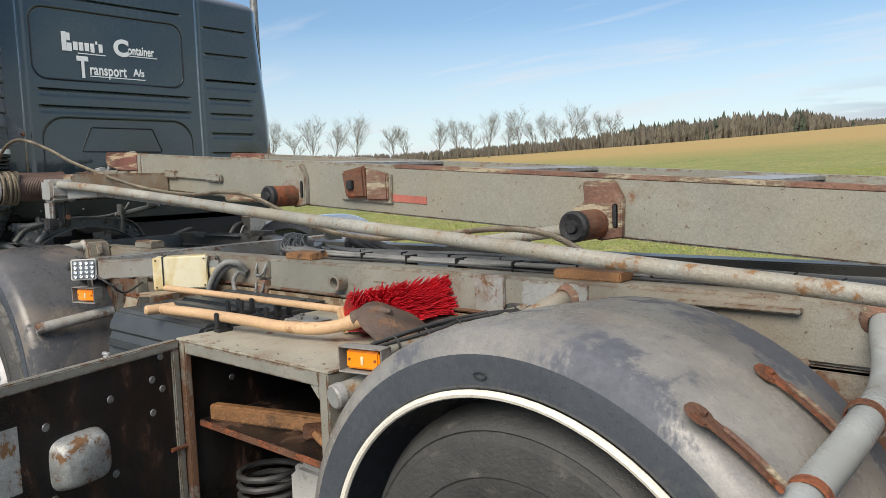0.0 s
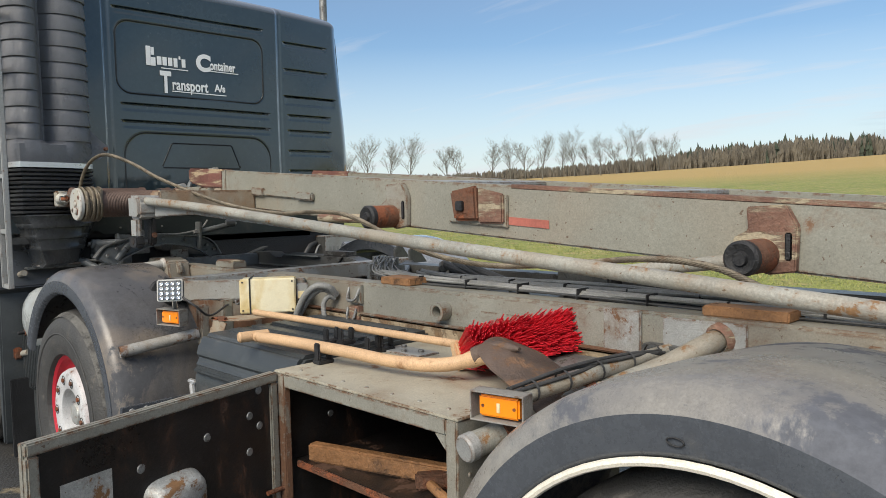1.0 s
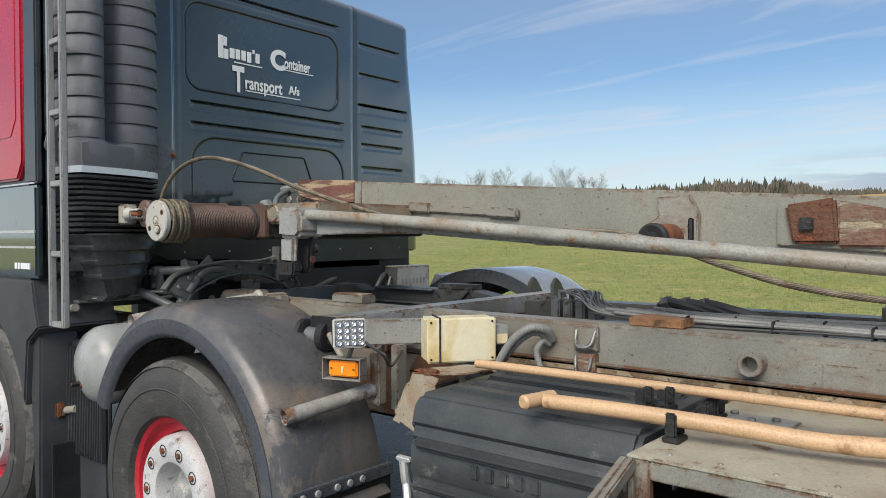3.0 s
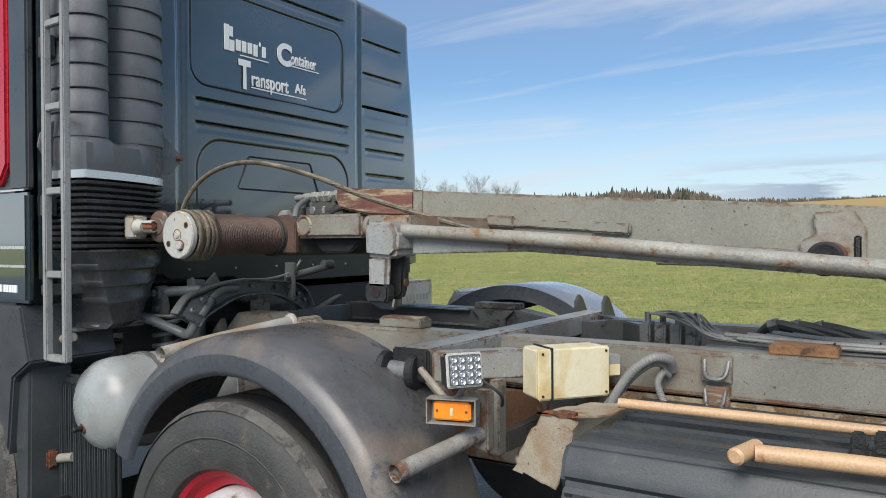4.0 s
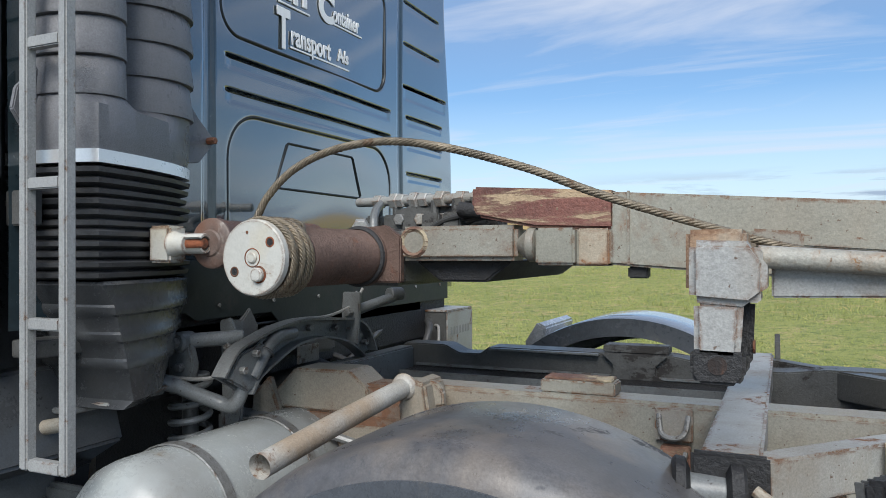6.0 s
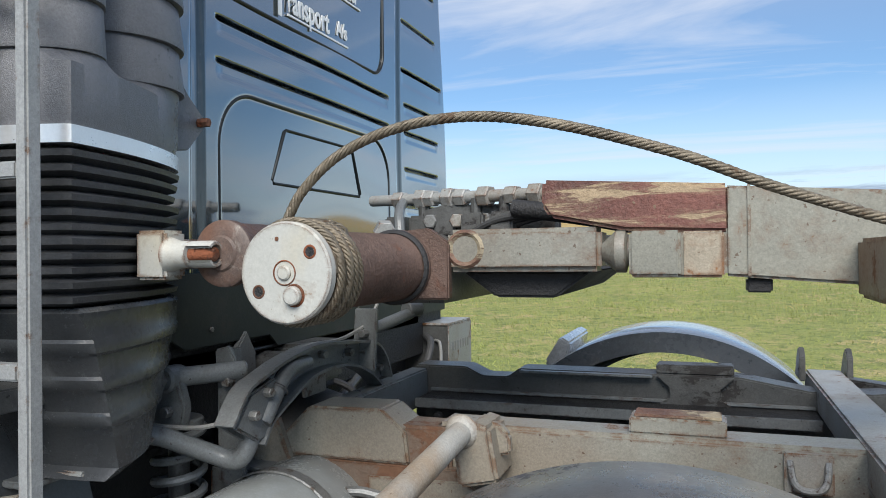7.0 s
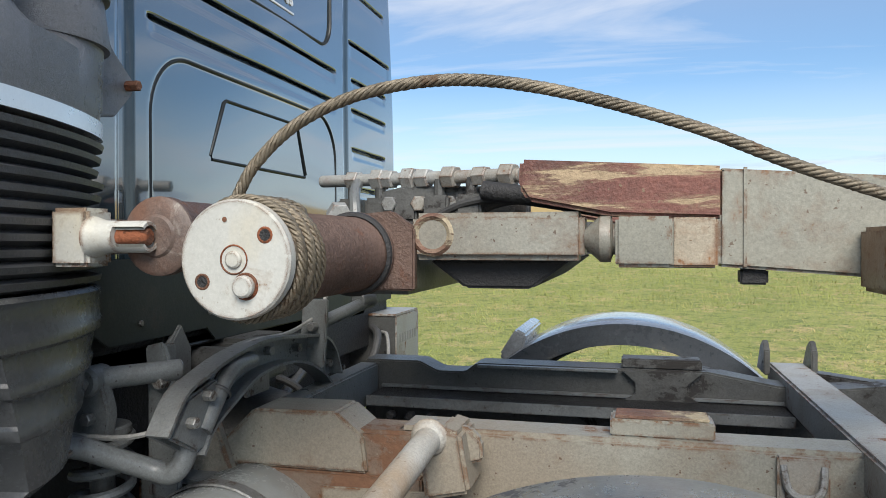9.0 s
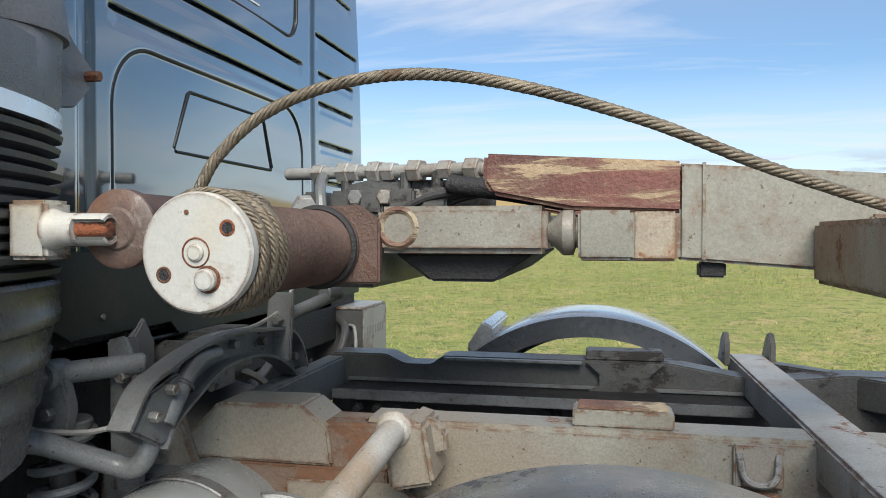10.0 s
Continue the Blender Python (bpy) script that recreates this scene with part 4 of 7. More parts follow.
def cab_back_relief(Y, Z):
    D = np.zeros_like(Y)

    def rib(y0, y1, z, h, d):
        inside = step(y0 - .012, y0 + .02, Y) * step(y1 + .012, y1 - .02, Y)
        # a narrow pressed groove with a shallow dished field beneath it
        return -inside * (1.9 * d * np.exp(-((Z - z + .006) / .0062) ** 4) + .0022 * step(z, z - .012, Z) * step(z - h, z - h + .02, Z))
    D += rib(.74, 1.80, 2.775, .05, .014)
    for z in (2.172, 2.062):
        D += rib(.775, 1.84, z, .055, .020)
    # window panel
    d = rounded(Y, Z, .745, 1.80, 2.235, 2.695, .09)
    D += -0.004 * step(.010, -.010, d)
    # lower arch panel
    d = rounded(Y, Z, .775, 1.84, 1.30, 1.988, .15)
    D += -0.003 * step(.010, -.010, d)
    # right-hand column
    D += -0.010 * step(1.915, 1.935, Y) * step(1.965, 1.945, Y)
    D += -0.012 * step(.715, .705, Y) * step(.665, .675, Y)
    for z in (2.71, 2.515):
        D += rib(1.985, 2.36, z, .045, .014)
    D += rib(1.985, 2.43, 2.315, .075, .03)
    for z in (2.175, 2.06, 1.91, 1.76):
        D += rib(2.01, 2.38, z, .05, .018)
    # rounded shoulder into the sides and the roof
    edge = 2.60 - 0.085 * step(1.8, 2.9, Z)
    D += -0.10 * np.clip((Y - (edge - .10)) / .10, 0, 1) ** 2.4
    roof = 3.0 - 0.03 * ((Y - 1.5) / 1.0) ** 2
    D += -0.16 * np.clip((Z - (roof - .10)) / .10, 0, 1) ** 2.2
    D += 0.003 * np.sin(Y * 7 + 1) * np.sin(Z * 5)
    return D


def cab():
    c = thing("truck_cab", (-1.0, 1.25, 0.75), "black-green truck cab with red side panels and white lettering", "truck cab")
    ny, nz = 330, 760
    ys, zs = np.linspace(0, 1, ny), np.linspace(0, 1, nz)
    V, T = np.meshgrid(ys, zs)
    Z = 1.36 + 1.64 * T - 0.03 * T * ((V * 2.46 - 1.46)) ** 2
    Y = 0.04 + V * (2.60 - 0.085 * step(1.8, 2.9, Z) - 0.04)
    X = cab_back_relief(Y, Z)
    co = np.stack([X, Y, Z], -1).reshape(-1, 3) - np.array(ORIGIN[c])
    idx = np.arange(ny * nz).reshape(nz, ny)
    quads = np.stack([idx[:-1, :-1], idx[:-1, 1:], idx[1:, 1:], idx[1:, :-1]], -1).reshape(-1, 4)
    me = bpy.data.meshes.new("back_panel")
    me.from_pydata(co.tolist(), [], quads.tolist())
    me.materials.append(cab_paint)
    me.polygons.foreach_set("use_smooth", [True] * len(me.polygons))
    o = new("back_panel", me)
    o.parent = c
    o["label"] = "glossy black-green pressed sheet back wall"
    # shell behind the back panel
    part("cab_body", prism([(0.02, 1.12), (0.02, 2.80), (0.12, 2.90), (1.2, 2.935), (2.38, 2.92), (2.50, 2.82), (2.59, 1.85), (2.59, 1.12)], "x", -2.25, -0.105, 0.02), cab_grey, c)
    bm = box(-0.11, -0.02, 0.35, 2.47, 1.12, 1.32, 0.004)
    part("rear_sill", bm, black_rubber, c)
    part("side_flange", prism([(2.575, 1.35), (2.605, 1.35), (2.605, 1.85), (2.525, 2.82), (2.495, 2.82), (2.575, 1.85)], "x", -.118, -.088, .003), black_rubber, c)
    # hanging sheet, carried up so its dark colour replaces the panel's lower reflection
    part("lower_sheet", prism([(.40, 1.36), (.40, 1.515), (2.44, 1.515), (2.44, 1.30), (1.02, 1.30), (.98, 1.335), (.62, 1.335), (.58, 1.36)], "x", .006, .011, .002), sheet_matte, c, "matte black-green lower sheet, its upper part a painted dark reflection")
    for i in range(8):
        part("sheet_bolt", bolt((.011, .45 + i * .27, 1.375), (1, 0, 0), .007), bare_steel, c)
    # black tubes: painted shade lines round window and arched panels, dark seam round slanting hatch
    def seam(y0, y1, z0, z1, r, n=10):
        pts = []
        for cy, cz, a0 in ((y1 - r, z1 - r, 0), (y0 + r, z1 - r, 90), (y0 + r, z0 + r, 180), (y1 - r, z0 + r, 270)):
            for k in range(n + 1):
                a = radians(a0 + 90 * k / n)
                pts.append((-.003, cy + r * math.cos(a), cz + r * math.sin(a)))
        return pts + pts[:1]
    part("edge_shade_line", tube(seam(.745, 1.80, 2.235, 2.695, .09), .0058, 8), edge_shade_black, c, "black line drawn as shade along the window panel edge")
    part("edge_shade_line", tube(seam(.775, 1.84, 1.30, 1.988, .15), .0052, 8), edge_shade_black, c)
    hatch = [(-.002, 1.10, 1.925), (-.002, 1.52, 1.925), (-.002, 1.53, 1.918), (-.002, 1.59, 1.772), (-.002, 1.583, 1.762), (-.002, 1.027, 1.762), (-.002, 1.02, 1.772), (-.002, 1.088, 1.918), (-.002, 1.10, 1.925)]
    part("hatch_seam", tube(hatch, .0045, 8), edge_shade_black, c, "dark hatch seam")
    # rivets on both pillars
    rivet = None
    for y in (.655, .725, 1.905, 1.975):
        for i in range(22):
            z = 1.73 + i * .052
            if rivet is None:
                rivet = part("rivet", cyl((-.016, y, z), (-.006, y, z), .0035, 6), cab_paint, c)
                first = (y, z)
            else:
                r = new("rivet", rivet.data)
                r.parent, r.location = c, (0, y - first[0], z - first[1])
    # white lettering
    x = 0.005
    for i, (y, w, h, z0) in enumerate(((.94, .03, .125, 2.425), (.972, .03, .055, 2.425), (.972, .022, .05, 2.495), (1.012, .03, .055, 2.435), (1.05, .028, .055, 2.435), (1.088, .028, .055, 2.435), (1.126, .026, .06, 2.43), (1.162, .012, .022, 2.485), (1.182, .026, .055, 2.435))):
        part("name_bar", box(x - .0075, x - .0030, y, y + w, z0, z0 + h, 0.001), white_paint, c)
    bm = box(x - .0078, x - .0030, 1.04, 1.225, 2.414, 2.42, 0)
    box(x - .0078, x - .0030, 1.39, 1.60, 2.428, 2.434, 0, bm=bm)
    box(x - .0078, x - .0030, 1.11, 1.50, 2.268, 2.274, 0, bm=bm)
    part("underline", bm, white_paint, c)
    lettering("lettering", "C", .15, (x - .0040, 1.285, 2.43), TO_REAR, white_paint, c, .0012, 1.0, .0075)
    lettering("lettering", "ontainer", .088, (x - .0040, 1.385, 2.443), TO_REAR @ Matrix.Diagonal((.60, 1, 1, 1)), white_paint, c, .0012, 1.06, .0022)
    lettering("lettering", "T", .19, (x - .0040, 1.03, 2.262), TO_REAR @ Matrix.Diagonal((.62, 1, 1, 1)), white_paint, c, .0012, 1.0, .0075)
    lettering("lettering", "ransport", .102, (x - .0040, 1.108, 2.283), TO_REAR @ Matrix.Diagonal((.68, 1, 1, 1)), white_paint, c, .0012, 1.06, .0022)
    lettering("lettering", "A/s", .07, (x - .0040, 1.415, 2.295), TO_REAR @ Matrix.Diagonal((.85, 1, 1, 1)), white_paint, c, .0012, 1.0, .002)
    # left side of the cab
    part("corner_panel", prism([(-.13, 1.70), (-.13, 2.55), (-.20, 2.80), (0.0, 2.80), (0.0, 1.70)], "y", .0, .03, .008), cab_grey, c, "grey cab corner")
    part("side_panel", prism([(-.64, 1.72), (-.64, 2.86), (-.22, 2.84), (-.14, 2.55), (-.14, 1.80), (-.20, 1.72)], "y", -.005, .03, .01), cab_red, c, "red painted side panel")
    part("side_recess", prism([(-.56, 1.92), (-.56, 2.70), (-.26, 2.70), (-.20, 2.55), (-.20, 2.0), (-.26, 1.92)], "y", -.008, .0, .006), cab_red, c)
    part("lower_panel", box(-.64, 0.0, -.004, .03, 1.27, 1.69, .012), cab_paint, c)
    bm = box(-.64, -.01, -.0075, -.002, 1.475, 1.487, 0)
    box(-.64, -.01, -.0075, -.002, 1.405, 1.415, 0, bm=bm)
    box(-.64, -.01, -.0075, -.002, 1.695, 1.702, 0, bm=bm)
    part("stripe", bm, silver, c, "silver side stripe")
    bm = bmesh.new()
    for i, y in enumerate((-.235, -.195, -.165, -.145, -.125, -.105, -.085)):
        box(y, y + (.016 if i else .024), -.007, -.003, 1.31, 1.338, 0, None, bm)
    part("number_bars", bm, white_paint, c)
    part("door", box(-2.1, -.655, -.002, .03, 1.27, 1.72, .012), cab_paint, c)
    part("door_panel", box(-2.1, -.655, -.004, .03, 1.73, 2.02, .012), cab_red, c)
    bm = bmesh.new()
    for a, b, z0, z1 in ((-.76, -.66, 2.0, 2.8), (-2.1, -2.0, 2.0, 2.8), (-2.1, -.66, 2.72, 2.84)):
        box(a, b, -.004, .03, z0, z1, .01, None, bm)
    part("door_frame", bm, cab_red, c)
    part("side_window", box(-2.02, -.74, .004, .022, 2.0, 2.74, .003), glass_dark, c)
    part("door_handle", box(-.82, -.70, -.02, .01, 1.53, 1.60, .01), black_rubber, c)
    # skirt with the arch over the foremost wheel
    arch = [(-.04, 1.26), (.02, 1.05), (-.10, .98)]
    for i in range(13):
        a = radians(15 + 150 * i / 12)
        arch.append((-.72 + .60 * math.cos(a), .52 + .60 * math.sin(a)))
    arch += [(-1.35, 1.0), (-1.4, 1.26)]
    part("wheel_arch", prism(arch, "y", -.01, .35, .008), cab_grey, c, "faded grey wheel-arch skirt")
    part("sun_visor_edge", box(-2.1, -.4, -.06, .05, 2.84, 2.93, .02), black_rubber, c)
    part("roof_lamp", cyl((-.25, 1.35, 2.92), (-.25, 1.35, 3.02), .035, 16, .01), silver, c)
    # dark under-side of the cab
    part("floor_beam", box(-.5, -.02, .45, 2.2, 1.24, 1.40, .02), black_rubber, c)
    return c


cab_thing = cab()


def pole():
    p = thing("steel_pole", (-4.53, 5.62, 0), "tapered grey steel pole standing in the grass", "pole")
    part("shaft", lathe([(.085, -.2), (.085, .5), (.072, .55), (.045, 7.0), (0, 7.02)], (-4.53, 5.62, 0), (0, 0, 1), 18), bare_steel, p)
    part("access_door", box(-4.49, -4.44, 5.57, 5.63, .7, 1.0, .004), dark_frame, p)
    return p


pole()


def section(out=0.0, y0=.085, y1=.55, groove=False, squeeze=1.0, n=56):
    """The intake's outline seen from above: deep near the side, running flat into the back wall."""
    pts = []
    for i in range(n + 1):
        t = i / n
        y = y0 + (y1 - y0) * (0.5 - 0.5 * math.cos(math.pi * t))
        u = (y - y0) / (y1 - y0)
        body = .03 + .165 * (1 - u ** 1.7) ** .72
        x = body * min(1, (u * 14) ** .5)
        if groove:
            # two rounded ducts side by side
            lobe = max(0, 1 - ((u - .20) / .215) ** 2) ** .5 * .185 if u < .43 else max(0, 1 - ((u - .725) / .285) ** 2) ** .5 * .125
            x = max(.045 * min(1, (1 - u) * 12), lobe) + out * (.25 if lobe < .03 else 1)
        else:
            x += out
        pts.append((x * squeeze, y + out * (2 * u - 1)))
    return [(-.06, y1 + out)] + pts[::-1] + [(-.06, y0 - out)]


def loft(levels):
    b = bmesh.new()
    rings = [[b.verts.new((x, y, z)) for x, y in sec] for z, sec in levels]
    n = len(rings[0])
    for A, B in zip(rings, rings[1:]):
        for i in range(n):
            b.faces.new((A[i], A[(i + 1) % n], B[(i + 1) % n], B[i]))
    b.faces.new(rings[-1]), b.faces.new(rings[0][::-1])
    bmesh.ops.recalc_face_normals(b, faces=b.faces)
    return b


def air_intake():
    a = thing("air_intake", (0.08, 0.30, 1.0), "ribbed black plastic air intake stack with bellows", "air intake")
    lv, z = [], 1.90
    while z < 2.86:
        lv += [(z, section(-.004, groove=True)), (z + .0015, section(.0075, groove=True)), (z + .007, section(.0085, groove=True)), (z + .05, section(.004, groove=True)), (z + .088, section(.0, groove=True))]
        z += .0925
    part("duct", loft(lv), plastic, a, "ribbed twin duct", smooth=40)
    part("collar", loft([(1.773, section(.004)), (1.80, section(.010)), (1.875, section(.010)), (1.905, section(0, groove=True))]), plastic, a, smooth=40)
    part("band", loft([(1.742, section(.010)), (1.772, section(.010))]), silver, a, "bright metal band")
    lv = []
    for i in range(11):
        z = 1.475 + i * .024
        s = .004 * math.sin(i * 2.1)
        lv += [(z, section(-.012 + s)), (z + .006, section(.006 + s)), (z + .016, section(.008 + s)), (z + .022, section(-.012 + s))]
    part("bellows", loft(lv), bellows_rubber, a, "folded black rubber bellows", smooth=30)
    def tier(z, out):
        return (z, section(out, float(np.interp(z, [1.185, 1.30, 1.42, 1.46], [.20, .17, .13, .10])), float(np.interp(z, [1.185, 1.30, 1.42, 1.46], [.46, .50, .545, .55]))))
    lv = [(1.165, section(-.02, .17, .44)), tier(1.185, -.004)]
    for k, z in enumerate((1.262, 1.327, 1.392)):
        q = .002 * k
        lv += [tier(z - .003, q), tier(z + .003, q + .006), tier(z + .020, q + .006), tier(z + .026, q + .002)]
    lv += [tier(1.455, .006), tier(1.464, .008), tier(1.472, .0)]
    part("housing", loft(lv), housing_plastic, a, "stepped black plastic filter housing", smooth=40)
    part("mounting_lug", prism([(.53, 1.79), (.60, 1.80), (.655, 1.855), (.655, 1.885), (.60, 1.93), (.55, 1.985), (.53, 1.985)], "x", .03, .045, .003), plastic, a)
    part("bolt", bolt((.045, .635, 1.868), (1, 0, 0), .011, None, .03), rust, a)
    part("mounting_lug", prism([(.10, 1.79), (.06, 1.80), (.02, 1.86), (.03, 1.91), (.10, 1.985)], "x", .03, .045, .003), plastic, a)
    part("foot_plate", box(-.06, .05, .16, .46, 1.150, 1.163, .003), dark_grey_paint, a)
    return a


air_intake()


def ladder():
    l = thing("ladder", (0.11, 0.06, 1.06), "narrow grey square-tube ladder beside the cab", "ladder")
    for x in (0.075, 0.20):
        part("rail", box(x - .0125, x + .0125, .02, .048, 1.06, 2.85, .004), ladder_paint, l)
    for z in (1.072, 1.382, 1.69, 2.0, 2.31, 2.62, 2.84):
        part("rung", box(.088, .187, .022, .046, z - .013, z + .013, .003), ladder_paint, l)
    for b in (box(-.02, .07, .048, .075, 1.60, 1.68, .003), box(-.02, .07, .048, .075, 2.20, 2.28, .003), box(.0, .08, .048, .30, 1.30, 1.34, .003)):
        part("mounting_plate", b, dark_frame, l)
    return l


ladder()


def rope_mesh(pts, r, strands=6, pitch=.075, bm=None, dense=False):
    """Laid wire rope: six round strands twisted about the line."""
    P = list(pts) if dense else spline(pts, 30)
    bm = bm or bmesh.new()
    s0 = 0.0
    dist = [0.0]
    for a, b in zip(P, P[1:]):
        dist.append(dist[-1] + (b - a).length)
    up = None
    frames = []
    for i, p in enumerate(P):
        d = (P[min(i + 1, len(P) - 1)] - P[max(i - 1, 0)]).normalized()
        if up is None:
            s, up = frame_of(d)
        up = (up - d * up.dot(d)).normalized()
        frames.append((p, d.cross(up), up))
    for k in range(strands):
        line = []
        for (p, s, u), q in zip(frames, dist):
            a = 2 * math.pi * (q / pitch + k / strands)
            line.append(p + (s * math.cos(a) + u * math.sin(a)) * r * .66)
        tube(line, r * .35, 6, 0, bm)
    return bm


# ---- winch and lifting frame ----
def winch():
    w = thing("winch", (0.48, 0.55, 1.43), "cable winch drum with off-white end plate and rusty barrel", "winch")
    c = Vector((.48, .30, 1.525))
    part("end_plate", lathe([(0, 0), (.086, 0), (.0895, .004), (.0895, .020), (.086, .023), (.0, .023)], c, (0, 1, 0), 64), winch_white, w, "chipped off-white round end plate")
    prof = [(.074, .022)]
    y = .15
    prof += [(.074, y)]
    while y < .47:
        prof += [(.077, y + .003), (.074, y + .007)]
        y += .0085
    prof += [(.088, .475), (.088, .50), (0, .50)]
    part("barrel", lathe(prof, c, (0, 1, 0), 40), wheel_rust, w, "brown rusty grooved drum barrel")
    pts = []
    for layer, (ya, yb, r) in enumerate(((.028, .120, .081), (.118, .030, .0905))):
        turns = 7 if layer == 0 else 6
        for i in range(turns * 56):
            t = i / (turns * 56)
            a = 2 * math.pi * turns * t + layer
            pts.append(c + Vector((r * math.cos(a), ya + (yb - ya) * t + .009 * math.sin(a * .53) + .004 * math.sin(a * 1.3), r * math.sin(a))))
    part("rope_coil", rope_mesh(pts, .0088, 5, .055, dense=True), rope_steel, w, "coiled steel wire rope", smooth=60)
    part("weld_ring", lathe([(.079, .462), (.086, .466), (.088, .472), (.084, .476)], c, (0, 1, 0), 40), black_rubber, w)
    part("hub_recess", lathe([(.0225, -.0008), (.021, -.002), (.0195, .0005), (0.0, .0006)], c, (0, 1, 0), 28), rust, w, "rusty hub recess")
    part("hub_bolt", cyl(c + Vector((0, .004, 0)), c + Vector((0, -.006, 0)), .0130, 20, .003), winch_white, w)
    part("stud_seat", lathe([(.0205, -.0005), (.019, -.0022), (0, -.0022)], c + Vector((.019, 0, -.039)), (0, 1, 0), 24), rust, w)
    part("stud", cyl(c + Vector((.019, 0, -.039)), c + Vector((.019, -.014, -.039)), .0165, 20, .003), winch_white, w)
    for dx, dz in ((.050, .036), (-.052, -.033)):
        part("hole_rim", lathe([(.0125, -.0004), (.0105, -.0012), (.0085, -.0004)], c + Vector((dx, 0, dz)), (0, 1, 0), 18), rust, w)
        part("bolt_hole", lathe([(.0085, -.0007), (0, -.0007)], c + Vector((dx, 0, dz)), (0, 1, 0), 16), black_rubber, w)
    part("hole_rim", lathe([(.004, -.0012), (0, -.0012)], c + Vector((-.0145, 0, .059)), (0, 1, 0), 10), rust, w)
    # guide roller behind, with its slotted holder
    q = Vector((.334, .314, 1.560))
    part("guide_roller", lathe([(.0, .012), (.05, .012), (.062, .018), (.062, .034), (.0575, .036), (.0575, .40), (.062, .41), (.062, .43), (0, .43)], q, (0, 1, 0), 36), wheel_rust, w, "rusty guide roller")
    part("roller_face", lathe([(0, .004), (.030, .004), (.034, .008), (.055, .009), (.0615, .014), (.0615, .019)], q, (0, 1, 0), 36), roller_end, w, "rust-brown roller end with paint remains")
    part("holder_plate", box(.172, .240, .285, .345, 1.513, 1.604, .006), winch_white, w)
    part("holder_tube", lathe([(.0, .0), (.033, .0), (.030, .008), (.0255, .022), (.0245, .048), (.0, .048)], (.238, .303, 1.559), (1, 0, 0), 28), winch_white, w)
    part("holder_slot", lathe([(.0175, .0475), (.0245, .0475), (.0245, .096), (.0225, .100), (.0175, .100), (.0175, .0475)], (.238, .303, 1.559), (1, 0, 0), 24, None, radians(38), radians(322)), winch_white, w, "white slotted tube")
    part("holder_pin", cyl((.284, .300, 1.559), (.338, .303, 1.559), .0135, 14, .003), rust, w)
    part("holder_bar", box(.16, .19, .335, .74, 1.53, 1.59, .004), grey_paint, w)
    part("end_bracket", prism([(.40, 1.45), (.40, 1.60), (.56, 1.615), (.61, 1.58), (.61, 1.45)], "y", .785, .81, .004), wheel_rust, w)
    part("end_bracket", box(.14, .46, .74, .77, 1.48, 1.60, .004), dark_frame, w)
    part("motor", cyl((.48, .81, 1.525), (.48, 1.12, 1.525), .085, 28, .01), dark_frame, w)
    return w


winch()

TOP0, TOP1, TX0, TX1 = 1.688, 1.437, 1.20, 4.80     # top of the tilted lifting frame


def top(x):
    return TOP0 + (TOP1 - TOP0) * (x - TX0) / (TX1 - TX0)


def sheared(x0, x1, y0, y1, za, zb, bev=.006, bm=None):
    """A box that follows the tilt of the lifting frame; za and zb count from its top."""
    return prism([(x0, top(x0) + za), (x1, top(x1) + za), (x1, top(x1) + zb), (x0, top(x0) + zb)], "y", y0, y1, bev, None, bm)


